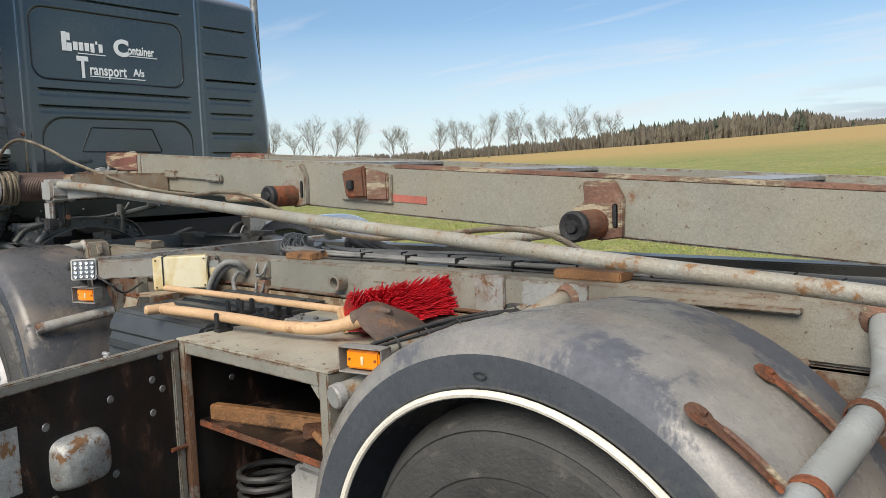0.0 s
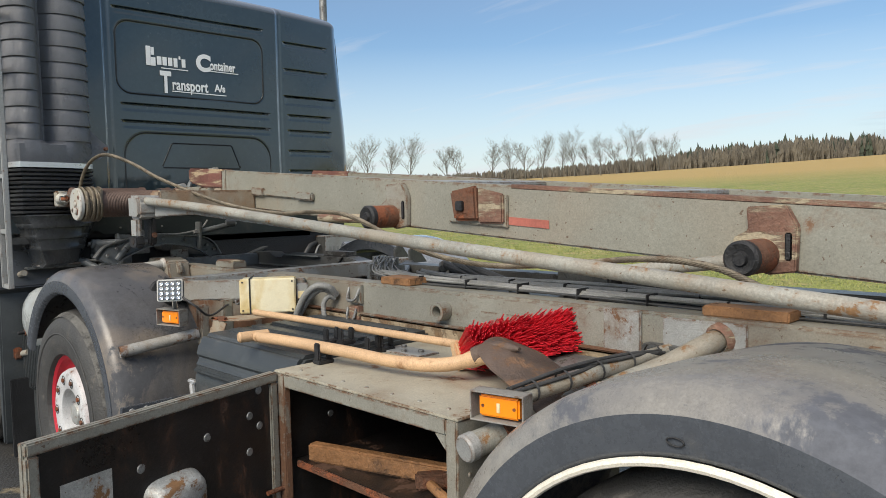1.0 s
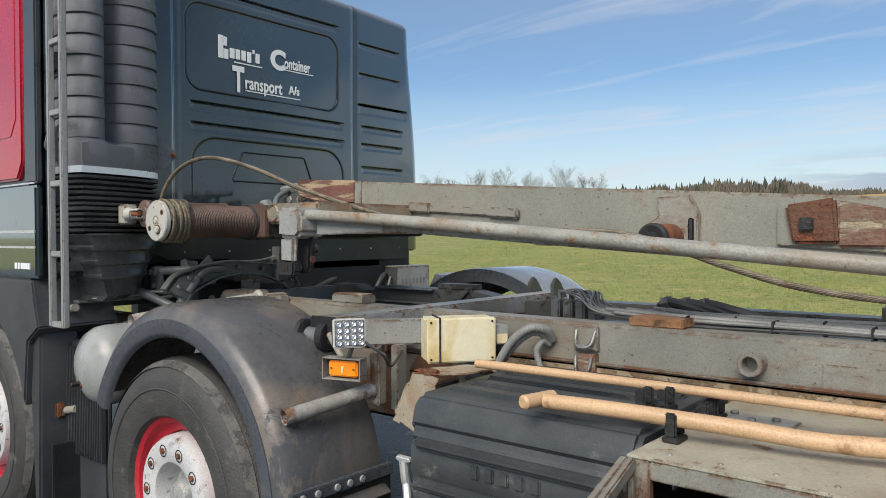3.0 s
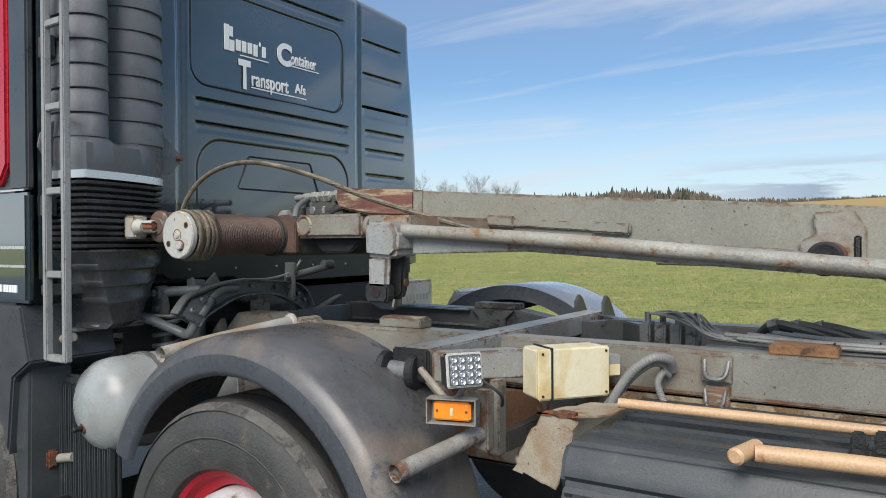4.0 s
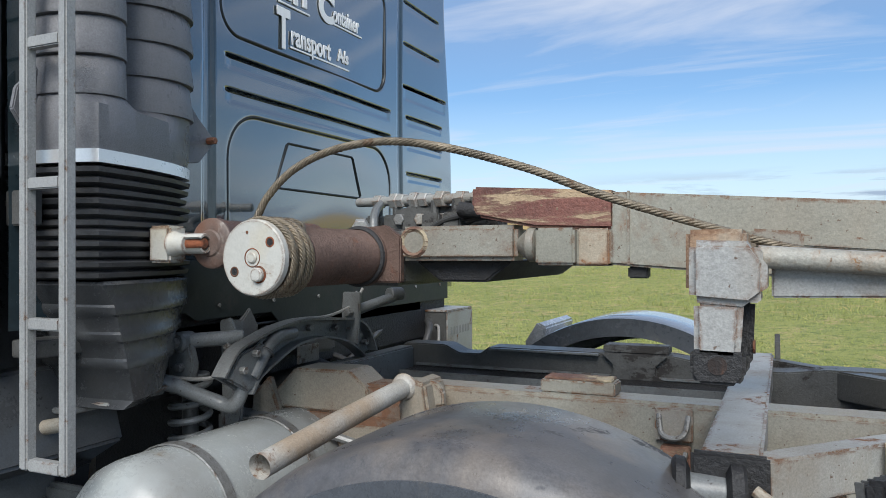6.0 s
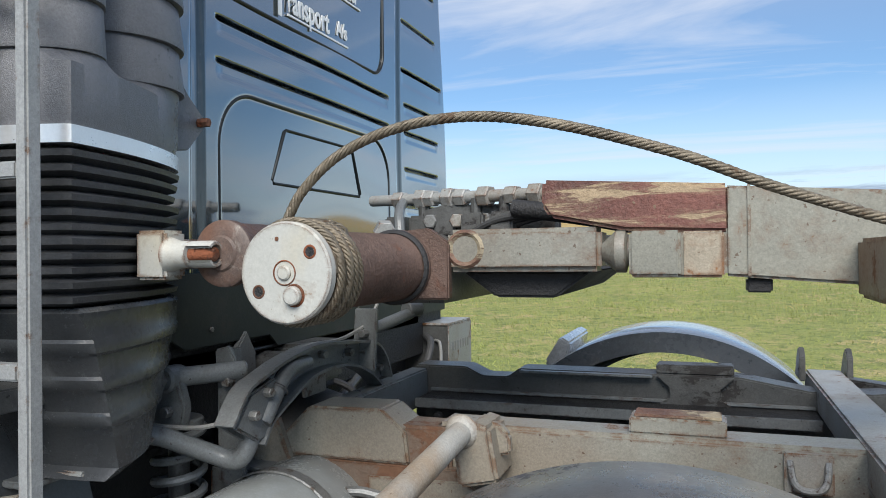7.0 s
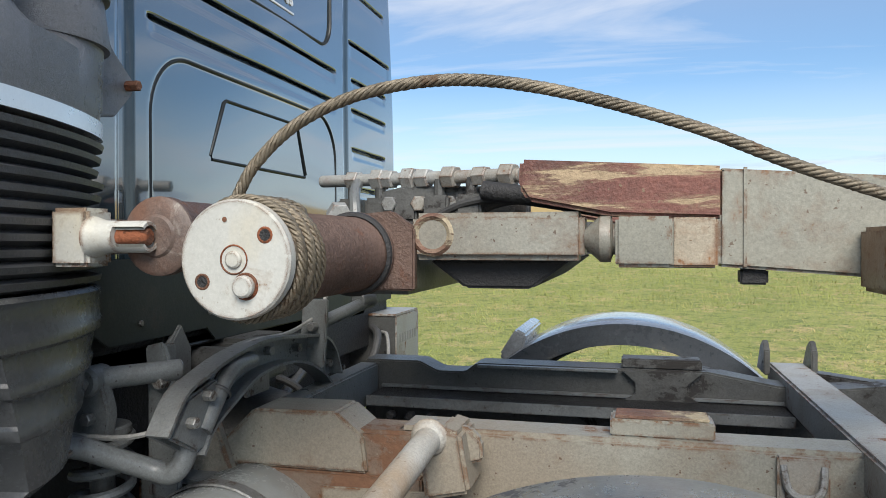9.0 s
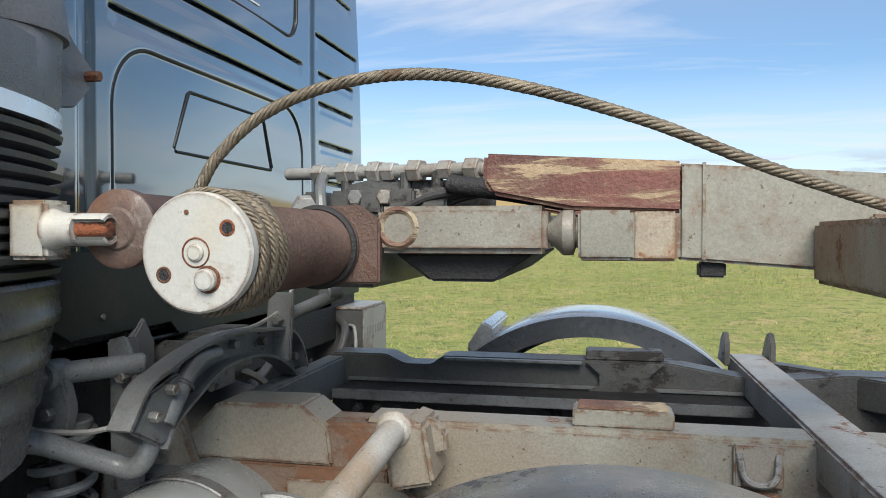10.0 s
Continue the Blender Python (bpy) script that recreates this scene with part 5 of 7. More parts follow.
def lifting_frame():
    f = thing("lifting_frame", (3.0, 1.25, 1.2), "olive-grey tilted steel lifting frame with rusty fittings", "lifting frame")
    H = -.185
    for i, (y0, y1) in enumerate(((.80, .87), (1.63, 1.70))):
        part("beam", sheared(1.20, 8.0, y0, y1, H, 0), beam_paint, f, "long olive-grey box beam")
        part("weld_bead", prism([(1.243, top(1.2)), (1.249, top(1.2)), (1.249, top(1.2) + H), (1.243, top(1.2) + H)], "y", y0 - .004, y0 + .002, 0), beam_paint, f)
        # worn skid shoe at the tip
        part("skid_shoe", prism([(.825, 1.715), (1.21, 1.692), (1.21, 1.592), (1.0, 1.60), (.84, 1.632), (.822, 1.66)], "y", y0 - .002, y1 + .002, .008), skid_red, f, "red-brown worn skid shoe")
        part("tip_block", prism([(1.012, 1.50), (1.012, 1.596), (1.20, 1.60), (1.20, 1.50)], "y", y0 - .0, y1, .006), frame_paint, f)
        part("tip_cap", box(1.012, 1.115, y0 - .03, y0 + .05, 1.503, 1.598, .006), beam_paint, f)
        part("tip_rust", box(1.116, 1.198, y0 - .003, y0 + .05, 1.502, 1.596, .004), tan_stain, f, "rust-stained tan section")
        part("pivot", lathe([(0, 0), (.018, 0), (.046, .03), (.046, .05), (.03, .055), (.03, .08), (0, .08)], (.952, y0 + .02, 1.556), (1, 0, 0), 24), frame_paint, f)
        part("ledge_bar", sheared(1.60, 1.98, y0 - .014, y0, -.112, -.084, .004), beam_paint, f)
        part("ledge_lug", sheared(1.53, 1.64, y0 - .022, y0, -.116, -.076, .006), frame_paint, f)
        part("ledge_lug", sheared(1.92, 2.05, y0 - .022, y0, -.116, -.080, .006), frame_paint, f)
    # arm of the winch head
    part("head_arm", box(.60, .952, .80, .90, 1.513, 1.610, .012), frame_paint, f, "rust-edged box arm")
    # far arm and beam: same paintwork, their shade put into a darker colour
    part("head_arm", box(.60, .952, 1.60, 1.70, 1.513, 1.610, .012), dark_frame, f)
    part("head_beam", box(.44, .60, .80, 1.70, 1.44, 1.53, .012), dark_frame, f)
    part("arm_eye", lathe([(.030, .0), (.038, -.006), (.045, 0), (.045, .02), (.030, .02), (.030, 0)], (.645, .80, 1.565), (0, 1, 0), 28), rust_worn, f, "rusty ring on the arm")
    part("eye_plug", cyl((.645, .803, 1.565), (.645, .83, 1.565), .030, 24, .003), grey_paint, f)
    part("belly_plate", prism([(.62, 1.512), (.92, 1.512), (.84, 1.452), (.70, 1.452)], "y", .86, 1.64, .006), black_rubber, f)
    part("under_clip", box(1.24, 1.29, .82, .86, top(1.26) + H - .03, top(1.26) + H, .004), black_rubber, f)
    # outrigger that carries the locking rod
    part("outrigger", box(1.438, 1.540, .31, .80, 1.462, 1.575, .008), tan_stain, f, "rust-topped transverse box arm")
    # cross plates between the beams
    for x in (2.55, 3.42, 4.30, 5.3, 6.4):
        part("cross_plate", sheared(x, x + .16, .87, 1.63, -.018, -.004, .002), grey_paint, f)
        part("cross_web", sheared(x + .07, x + .082, .87, 1.63, -.15, -.018, .001), dark_frame, f)
    part("inner_rail", sheared(2.6, 8.0, 1.15, 1.20, -.10, -.03, .004), grey_paint, f)
    part("inner_rail", sheared(2.6, 8.0, 1.32, 1.37, -.10, -.03, .004), grey_paint, f)
    # stub rollers on brackets
    for x, mat in ((2.62, frame_paint), (4.07, rust_worn)):
        z = top(x)
        b = prism([(x - .055, z - .02), (x + .045, z - .015), (x + .075, z - .07), (x + .07, z - .185), (x + .0, z - .195), (x - .085, z - .15), (x - .09, z - .10), (x - .05, z - .08)], "y", .775, .80, .004)
        part("roller_bracket", b, mat, f, "rust-scabbed roller bracket")
        part("slot", box(x + .045, x + .062, .77, .776, z - .155, z - .085, .004), black_rubber, f)
        part("roller_sleeve", cyl((x - .012, .665, z - .145), (x - .012, .78, z - .145), .044, 26, .004), rust, f)
        part("roller_cap", lathe([(0, 0), (.016, 0), (.02, .01), (.038, .005), (.045, .012), (.045, .03), (0, .03)], (x - .012, .637, z - .145), (0, 1, 0), 26), black_rubber, f, "black rubber roller cap")
        part("push_rod", cyl((x - .48, .765, z - (.15 if mat is frame_paint else .215)), (x - .04, .74, z - .155), .019, 16), rust_worn if mat is frame_paint else rod_paint, f)
    # rusted bump plate and its red mark
    z = top(2.98)
    part("bump_base", sheared(2.91, 3.19, .788, .80, -.145, -.035, .003), beam_paint, f)
    part("bump_plate", prism([(2.935, z - .03), (3.06, z - .012), (3.07, z - .135), (2.955, z - .135)], "y", .765, .795, .008), rust, f, "rust-brown stop plate")
    part("bump_plate", prism([(3.065, z - .02), (3.18, z - .045), (3.18, z - .145), (3.065, z - .145)], "y", .775, .795, .006), rust_worn, f)
    part("bump_nut", box(2.975, 3.01, .753, .768, z - .10, z - .065, .003), black_rubber, f)
    part("red_mark", sheared(3.19, 3.36, .797, .7995, -.135, -.108, 0), red_mark, f, "red paint smear")
    bm = bmesh.new()
    sheared(3.2, 8.0, .798, .872, -.012, .003, .002, bm)
    part("rusty_edge", bm, rust_worn, f, "rust line along the beam edge")
    return f


lifting_frame()


def side_rod():
    r = thing("side_rod", (1.5, 0.24, 1.32), "long weathered grey rod with bent steel hook block", "locking rod")
    part("block", prism([(1.455, 1.452), (1.455, 1.555), (1.555, 1.552), (1.575, 1.525), (1.575, 1.465), (1.55, 1.445)], "y", .20, .32, .012), grey_paint, r, "grey steel corner block")
    part("jaw", prism([(1.462, 1.335), (1.462, 1.455), (1.54, 1.455), (1.535, 1.38), (1.53, 1.335)], "y", .205, .23, .01), grey_paint, r)
    part("jaw", prism([(1.47, 1.325), (1.47, 1.455), (1.555, 1.455), (1.550, 1.345), (1.535, 1.325)], "y", .262, .29, .008), black_rubber, r, "greasy dark jaw plate")
    part("jaw_tip", prism([(1.457, 1.374), (1.457, 1.332), (1.468, 1.318), (1.530, 1.318), (1.542, 1.332), (1.543, 1.372)], "y", .199, .236, .006), black_rubber, r, "greasy black jaw tip")
    part("jaw_hole", cyl((1.500, .1965, 1.350), (1.500, .1995, 1.350), .015, 18), dark_board, r)
    part("jaw_hole", cyl((1.5505, .276, 1.375), (1.5545, .276, 1.375), .012, 16), rust, r)
    part("jaw_pin", cyl((1.50, .20, 1.345), (1.50, .30, 1.345), .012, 14, .002), bare_steel, r)
    P = [(1.56, .245, 1.527), (2.0, .248, 1.498), (2.48, .25, 1.458), (3.3, .25, 1.388), (4.0, .25, 1.335), (4.9, .25, 1.268), (8.0, .25, 1.06)]
    part("rod", tube(P, .0185, 16, 4), rod_paint, r, "rust-flecked grey rod")
    part("web", prism([(1.58, 1.515), (1.58, 1.458), (1.95, 1.466), (3.0, 1.394), (3.0, 1.415)], "y", .268, .28, .003), grey_paint, r)
    return r


side_rod()


def wire_rope():
    bm = rope_mesh([(.462, .335, 1.612), (.495, .338, 1.668), (.565, .342, 1.728), (.67, .346, 1.768), (.80, .35, 1.780), (.94, .36, 1.760), (1.12, .385, 1.708),
                    (1.30, .42, 1.638), (1.60, .49, 1.545), (1.85, .53, 1.492), (2.15, .56, 1.462), (2.40, .575, 1.468), (2.60, .58, 1.448), (2.86, .585, 1.365), (3.05, .585, 1.318),
                    (3.30, .585, 1.296), (3.57, .585, 1.312), (3.84, .585, 1.338), (4.03, .575, 1.325), (4.25, .50, 1.268), (4.55, .44, 1.25), (4.9, .40, 1.24), (6.0, .40, 1.17)], .0092)
    w = part("wire_rope", bm, rope_steel, smooth=60)
    tagged(w, "weathered laid steel wire rope arching off a winch drum", "wire rope")


wire_rope()


# ---- toolbox with its open door ----
def toolbox():
    t = thing("toolbox", (3.2, 0.45, 0.34), "olive steel side toolbox standing open, dark inside", "toolbox")
    x0, x1, y0, y1, z0, z1 = 2.80, 3.60, .112, .82, .34, .972
    part("top_plate", box(x0 - .008, x1 + .008, y0 - .004, y1, z1 - .004, z1 + .004, .002), lid_paint, t, "riveted olive-grey lid plate")
    part("side_wall", box(x0, x0 + .02, y0, y1, z0, z1 - .005, .002), dark_board, t)
    part("side_wall", box(x1 - .02, x1 - .002, y0 + .004, y1, z0, z1 - .005, .002), dark_board, t)
    part("outer_skin", box(x1 - .002, x1 + .004, y0, y1, z0, z1 - .006, .001), frame_paint, t)
    part("back_wall", box(x0 + .02, x1 - .02, y1 - .02, y1, z0, z1 - .005, .002), dark_board, t)
    part("bottom", box(x0, x1, y0, y1, z0 - .01, z0, .002), dark_board, t)
    part("roof_lining", box(x0 + .021, x1 - .021, y0 + .03, y1 - .021, z1 - .02, z1 - .006, .002), dark_board, t)
    # front frame
    part("front_stile", box(x0, x0 + .045, y0 - .004, y0 + .02, z0, z1 - .005, .003), frame_rust, t, "rusted door frame")
    part("front_stile", box(x1 - .035, x1 + .003, y0 - .004, y0 + .02, z0, z1 - .005, .003), frame_paint, t)
    part("front_lintel", box(x0 + .045, x1 - .035, y0 - .004, y0 + .02, z1 - .045, z1 - .005, .003), frame_paint, t)
    part("corner_weld", prism([(x1 - .036, z1 - .046), (x1 - .075, z1 - .046), (x1 - .036, z1 - .085)], "y", y0 - .003, y0 + .018, .002), frame_paint, t)
    part("hinge", cyl((x0 - .006, y0 - .012, z0), (x0 - .006, y0 - .012, z1 - .01), .011, 12), rust, t)
    rnd = random.Random(3)
    for i in range(7):
        part("rivet", lathe([(.007, 0), (.005, .003), (0, .004)], (x0 + .07 + i * .11, y0 + .045, z1 + .004), (0, 0, 1), 8), frame_paint, t)
    for i in range(4):
        part("rivet", lathe([(.007, 0), (.005, .003), (0, .004)], (x1 + .004, y0 + .04, z1 - .06 - i * .085), (1, 0, 0), 8), frame_paint, t)
    for x, z in ((x0 + .0205, .86), (x0 + .0205, .80), (x0 + .0205, .66)):
        part("screw", lathe([(.012, 0), (.010, .003), (0, .004)], (x, .30, z), (1, 0, 0), 10), bare_steel, t)
    # sloping shelf
    part("shelf", box(x0 + .021, x1 - .021, .16, y1 - .03, .668, .682, .002, None), dark_board, t, "dark worn shelf board")
    part("shelf_edge", box(x0 + .046, x1 - .036, .145, .158, .664, .684, .003), rust, t)
    # door, swung out
    W, ang = .80, -75.5
    M = pose(x0 - .006, y0 - .012, 0, 0, 0, ang)
    d = part("door", box(.0, W, -.012, .004, z0 + .01, z1 + .0, .002, M), frame_paint, t, "open olive door leaf")
    part("door_board", box(.028, W - .03, .004, .012, z0 + .04, z1 - .03, .002, M), dark_board, d, "black film-faced board")
    bm = box(.0, W, .004, .022, z1 - .03, z1 + .001, .004, M)
    box(.0, .03, .004, .022, z0 + .01, z1 - .031, .004, M, bm)
    box(W - .03, W, .004, .022, z0 + .01, z1 - .031, .004, M, bm)
    box(.0305, W - .0305, .004, .022, z0 + .01, z0 + .04, .004, M, bm)
    part("door_frame", bm, frame_paint, d, "rust-worn angle-iron door frame")
    # galvanised lock cover
    b = bmesh.new()
    rings = []
    for s, h in ((1.0, .012), (.97, .022), (.84, .055), (.70, .066)):
        rings.append([b.verts.new(M @ Vector((.405 + s * .095 * math.copysign(abs(math.cos(a)) ** .5, math.cos(a)), h, .695 + s * .082 * math.copysign(abs(math.sin(a)) ** .5, math.sin(a))))) for a in [2 * math.pi * k / 28 for k in range(28)]])
    for A, B in zip(rings, rings[1:]):
        for k in range(28):
            b.faces.new((A[k], A[(k + 1) % 28], B[(k + 1) % 28], B[k]))
    b.faces.new(rings[-1]), b.faces.new(rings[0][::-1])
    bmesh.ops.recalc_face_normals(b, faces=b.faces)
    part("lock_cover", b, galv, d, "rust-freckled galvanised lock cover", smooth=50)
    part("patch_sheet", box(.585, .72, .012, .014, .66, .85, 0, M), galv, d, "bright zinc patch sheet")
    for u, z in ((.075, .93), (.115, .86), (.075, .82), (.12, .75), (.28, .60), (.49, .60), (.28, .84), (.50, .82)):
        o = M @ Vector((u, .012, z))
        part("screw", lathe([(.013, 0), (.011, .003), (0, .004)], o, M.to_3x3() @ Vector((0, 1, 0)), 10), bare_steel, d)
    part("door_stay", cyl((x0 + .02, y0 + .03, .60), M @ Vector((.06, .02, .60)), .008, 8), rust, t)
    return t


toolbox()


def loose_in_box():
    p = part("wooden_plank", prism([(2.872, .17), (3.52, .37), (3.512, .41), (2.864, .21)], "z", .682, .738, .006), plank_wood)
    tagged(p, "worn brown wooden plank lying askew on the toolbox shelf", "plank")
    h = thing("hammer", (3.45, .3, .683), "old club hammer with wooden handle on shelf", "hammer")
    part("handle", tube([(3.33, .27, .70), (3.40, .24, .70), (3.55, .19, .70)], .014, 10), plank_wood, h)
    part("head", box(-.05, .05, -.022, .022, -.022, .022, .006, pose(3.33, .285, .706, 0, 0, 55)), rust, h)
    c = thing("canister", (3.25, .5, .34), "pale plastic canister standing at the toolbox bottom", "canister")
    part("body", prism([(3.13, .34), (3.13, .52), (3.18, .56), (3.36, .56), (3.40, .52), (3.40, .34)], "y", .30, .55, .02), lamp_housing, c)
    part("cap", cyl((3.22, .42, .56), (3.22, .42, .59), .025, 14, .004), black_rubber, c)
    k = part("coiled_cable", tube([(2.95 + .11 * math.cos(i * .5), .36 + .12 * math.sin(i * .5), .36 + .003 * i) for i in range(40)], .012, 8), hose)
    tagged(k, "coiled black cable lying in the toolbox", "cable")


loose_in_box()


# ---- battery box ----
def battery_box():
    b = thing("battery_box", (2.4, 0.5, 0.55), "black moulded plastic battery cover with ribbed top", "battery box")
    prof = [(.20, .60), (.185, .70), (.20, .735), (.185, .765), (.185, .85), (.205, .88), (.19, .905), (.205, .965), (.235, .995), (.81, 1.005), (.81, .60)]
    part("cover", prism(prof, "x", 2.07, 2.775, .018), battery_plastic, b)
    for i in range(5):
        y = .34 + i * .095
        z = .993 + (y - .30) * .016
        part("top_rib", box(2.12, 2.72, y - .028, y + .028, z - .008, z + .014, .008), battery_plastic, b)
        part("grip_strip", box(2.14, 2.70, y + .034, y + .042, z - .004, z + .006, .002), hose_grey, b)
    for z in (.865, .75):
        part("front_rib", box(2.10, 2.745, .165, .20, z - .016, z + .016, .012), battery_plastic, b)
    for i in range(5):
        x = 2.30 + i * .048
        part("embossed_mark", box(x, x + .030, .178, .188, .80, .838, .004), battery_plastic, b)
    part("tray", box(2.08, 2.77, .22, .845, .54, .60, .01), dark_frame, b)
    # torn rusty plate at its front end
    rnd = random.Random(21)
    def torn(outline, axis, a, z):
        pts = []
        for (u0, v0), (u1, v1) in zip(outline, outline[1:] + outline[:1]):
            for k in range(6):
                t = k / 6
                pts.append((u0 + (u1 - u0) * t + rnd.gauss(0, .004), v0 + (v1 - v0) * t + rnd.gauss(0, .004)))
        return prism(pts, axis, a, z, 0)
    part("torn_plate", torn([(1.955, .345), (2.06, .340), (2.12, .40), (2.14, .58), (2.02, .52)], "z", 1.028, 1.033), tan_stain, b, "torn rusty cover plate")
    part("torn_plate", torn([(1.955, 1.028), (1.885, .90), (1.87, .868), (1.995, .83), (2.035, .93), (2.06, 1.024)], "y", .335, .340), tan_stain, b, "bent tan sheet hanging torn at the corner")
    part("torn_edge", torn([(1.945, 1.036), (1.96, 1.024), (2.06, 1.028), (2.05, 1.040)], "y", .332, .346), rust, b)
    return b


battery_box()
tap = thing("drain_tap", (2.06, .19, .72), "small chromed tap on the battery box", "tap")
part("body", tube([(2.06, .22, .70), (2.06, .19, .74), (2.055, .185, .80)], .014, 10, 4), silver, tap)
part("lever", box(2.03, 2.085, .175, .195, .80, .815, .004), silver, tap)
part("nozzle", cyl((2.06, .19, .74), (2.085, .17, .68), .012, 10), silver, tap)
part("clamp", box(2.05, 2.08, .20, .24, .69, .72, .003), bare_steel, tap)


# ---- air tank and the parts behind the cab ----
def air_tank():
    a = thing("air_tank", (0.28, 0.5, 0.66), "grey painted steel air reservoir with domed end", "air tank")
    c = (.235, .08, .885)
    prof = [(0, 0), (.06, .004), (.11, .018), (.15, .045), (.172, .08), (.178, .12), (.178, .92), (.15, .98), (0, 1.0)]
    part("shell", lathe(prof, c, (0, 1, 0), 44), tank_paint, a, smooth=60)
    part("strap", lathe([(.180, .22), (.184, .222), (.184, .252), (.180, .254)], c, (0, 1, 0), 44), bare_steel, a)
    part("strap", lathe([(.180, .56), (.184, .562), (.184, .592), (.180, .594)], c, (0, 1, 0), 44), bare_steel, a)
    part("valve_ring", lathe([(0, -.004), (.018, -.004), (.022, .006), (.022, .02)], (.202, .09, .81), (0, 1, 0), 16), rust, a)
    part("drain_valve", cyl((.202, .05, .81), (.202, .09, .81), .010, 12, .003), black_rubber, a)
    part("bracket", box(.20, .31, .70, .86, .66, .72, .004), dark_frame, a)
    return a


air_tank()


def rear_suspension():
    s = thing("cab_suspension", (0.2, 0.9, 0.8), "grey cab suspension bridge with coil spring and bolts", "cab suspension")
    G = dark_grey_paint
    # arched bridge: web with flanges
    upper = [(.474, 1.204), (.531, 1.267), (.60, 1.29), (.70, 1.314), (.84, 1.329), (1.0, 1.318), (1.163, 1.300), (1.24, 1.255), (1.284, 1.182)]
    lower = [(1.215, 1.167), (1.15, 1.208), (1.08, 1.238), (1.01, 1.256), (.94, 1.263), (.86, 1.262), (.79, 1.252), (.71, 1.222), (.625, 1.183), (.588, 1.141)]
    part("bridge", prism(upper + lower, "x", .203, .213, 0), G, s, "arched pressed-steel bridge")
    for run, d in ((upper, 1), (lower, -1)):
        strip = spline([(.226, y, z) for y, z in run], 4)
        part("bridge_flange", tube(strip, 0, 4, 0, None, [(-.024, -.0035), (.024, -.0035), (.024, .0035), (-.024, .0035)]), G, s)
    part("bridge_foot", prism([(.492, 1.196), (.545, 1.258), (.64, 1.280), (.675, 1.262), (.635, 1.196), (.600, 1.150), (.572, 1.152)], "x", .228, .243, .005), G, s)
    for p in ((.213, .70, 1.275), (.213, .90, 1.298), (.213, 1.05, 1.285), (.213, 1.14, 1.275), (.213, 1.20, 1.245), (.213, 1.245, 1.215), (.213, 1.19, 1.205), (.243, .545, 1.215), (.243, .60, 1.255)):
        part("bolt", bolt(p, (1, -.2, 0), .011, None, .022), bare_steel, s)
    part("inner_tube", tube([(.236, .60, 1.185), (.240, .64, 1.235), (.242, .675, 1.272), (.240, .72, 1.290), (.232, .80, 1.292)], .019, 12, 5), G, s)
    part("cable_tie", lathe([(.024, -.004), (.026, 0), (.024, .004)], (.240, .655, 1.25), (0, .7, .7), 16), hose, s)
    # stabiliser tube
    part("stabiliser", tube([(-.03, .40, 1.192), (.053, .47, 1.176), (.10, .52, 1.145), (.15, .56, 1.116), (.185, .568, 1.108), (.208, .572, 1.125), (.218, .585, 1.165)], .021, 14, 6), G, s, "bent grey stabiliser tube")
    part("foot_plate", prism([(.13, .20), (.13, .30), (.06, .47), (-.06, .47), (-.06, .20)], "z", 1.168, 1.178, .003), grey_paint, s, "pale grey foot plate")
    # coil spring and damper
    pts = [(.01 + .054 * math.cos(i * .35), .60 + .054 * math.sin(i * .35), .78 + i * .0026) for i in range(150)]
    part("coil_spring", tube(pts, .0105, 8), G, s, "grey coil spring")
    part("damper", cyl((.01, .60, .76), (.01, .60, 1.20), .024, 16), dark_frame, s)
    part("spring_seat", cyl((.01, .60, 1.165), (.01, .60, 1.185), .056, 20, .004), G, s)
    part("upper_lug", prism([(-.03, 1.17), (-.03, 1.25), (.0, 1.30), (.05, 1.29), (.07, 1.22), (.06, 1.17)], "y", .545, .575, .005), G, s)
    part("bolt", bolt((.03, .545, 1.21), (0, -1, 0), .013, None, .02), bare_steel, s)
    part("link", cyl((.03, .56, 1.283), (.14, .68, 1.288), .022, 16, .004), G, s)
    part("link_eye", cyl((.024, .53, 1.281), (.024, .59, 1.281), .030, 18, .006), G, s)
    part("bolt", bolt((.024, .53, 1.281), (0, -1, 0), .016, None, .02), bare_steel, s)
    part("tower", prism([(.085, 1.02), (.065, 1.335), (.105, 1.345), (.155, 1.23), (.165, 1.20), (.14, 1.02)], "y", .66, .675, .004), G, s)
    part("tower", prism([(.675, 1.02), (.675, 1.335), (.76, 1.33), (.76, 1.02)], "x", .06, .074, .004), G, s)
    part("bolt", bolt((.115, .66, 1.265), (0, -1, 0), .013, None, .03), bare_steel, s)
    part("tower", prism([(.19, 1.22), (.20, 1.40), (.27, 1.40), (.26, 1.22)], "y", 1.13, 1.145, .003), G, s)
    part("link", cyl((.24, 1.15, 1.335), (.30, 1.32, 1.375), .018, 14, .004), G, s)
    part("link_eye", cyl((.29, 1.30, 1.385), (.31, 1.36, 1.385), .024, 16, .004), G, s)
    part("bolt", bolt((.235, 1.13, 1.33), (0, -1, 0), .012, None, .03), bare_steel, s)
    # thin air line
    part("air_line", tube([(-.02, .48, 1.20), (.06, .50, 1.188), (.15, .52, 1.19), (.215, .56, 1.215), (.23, .60, 1.25), (.22, .70, 1.30), (.22, .82, 1.328), (.22, .98, 1.325), (.22, 1.08, 1.335), (.23, 1.16, 1.36), (.24, 1.2, 1.41)], .0055, 6, 6), hose_grey, s, "thin grey air line")
    part("lower_arm", box(.02, .22, .70, .80, .92, 1.05, .008), G, s)
    part("spring_hanger", prism([(.06, .80), (.10, 1.10), (.16, 1.16), (.20, 1.05), (.16, .80)], "y", .77, .80, .006), frame_rust, s)
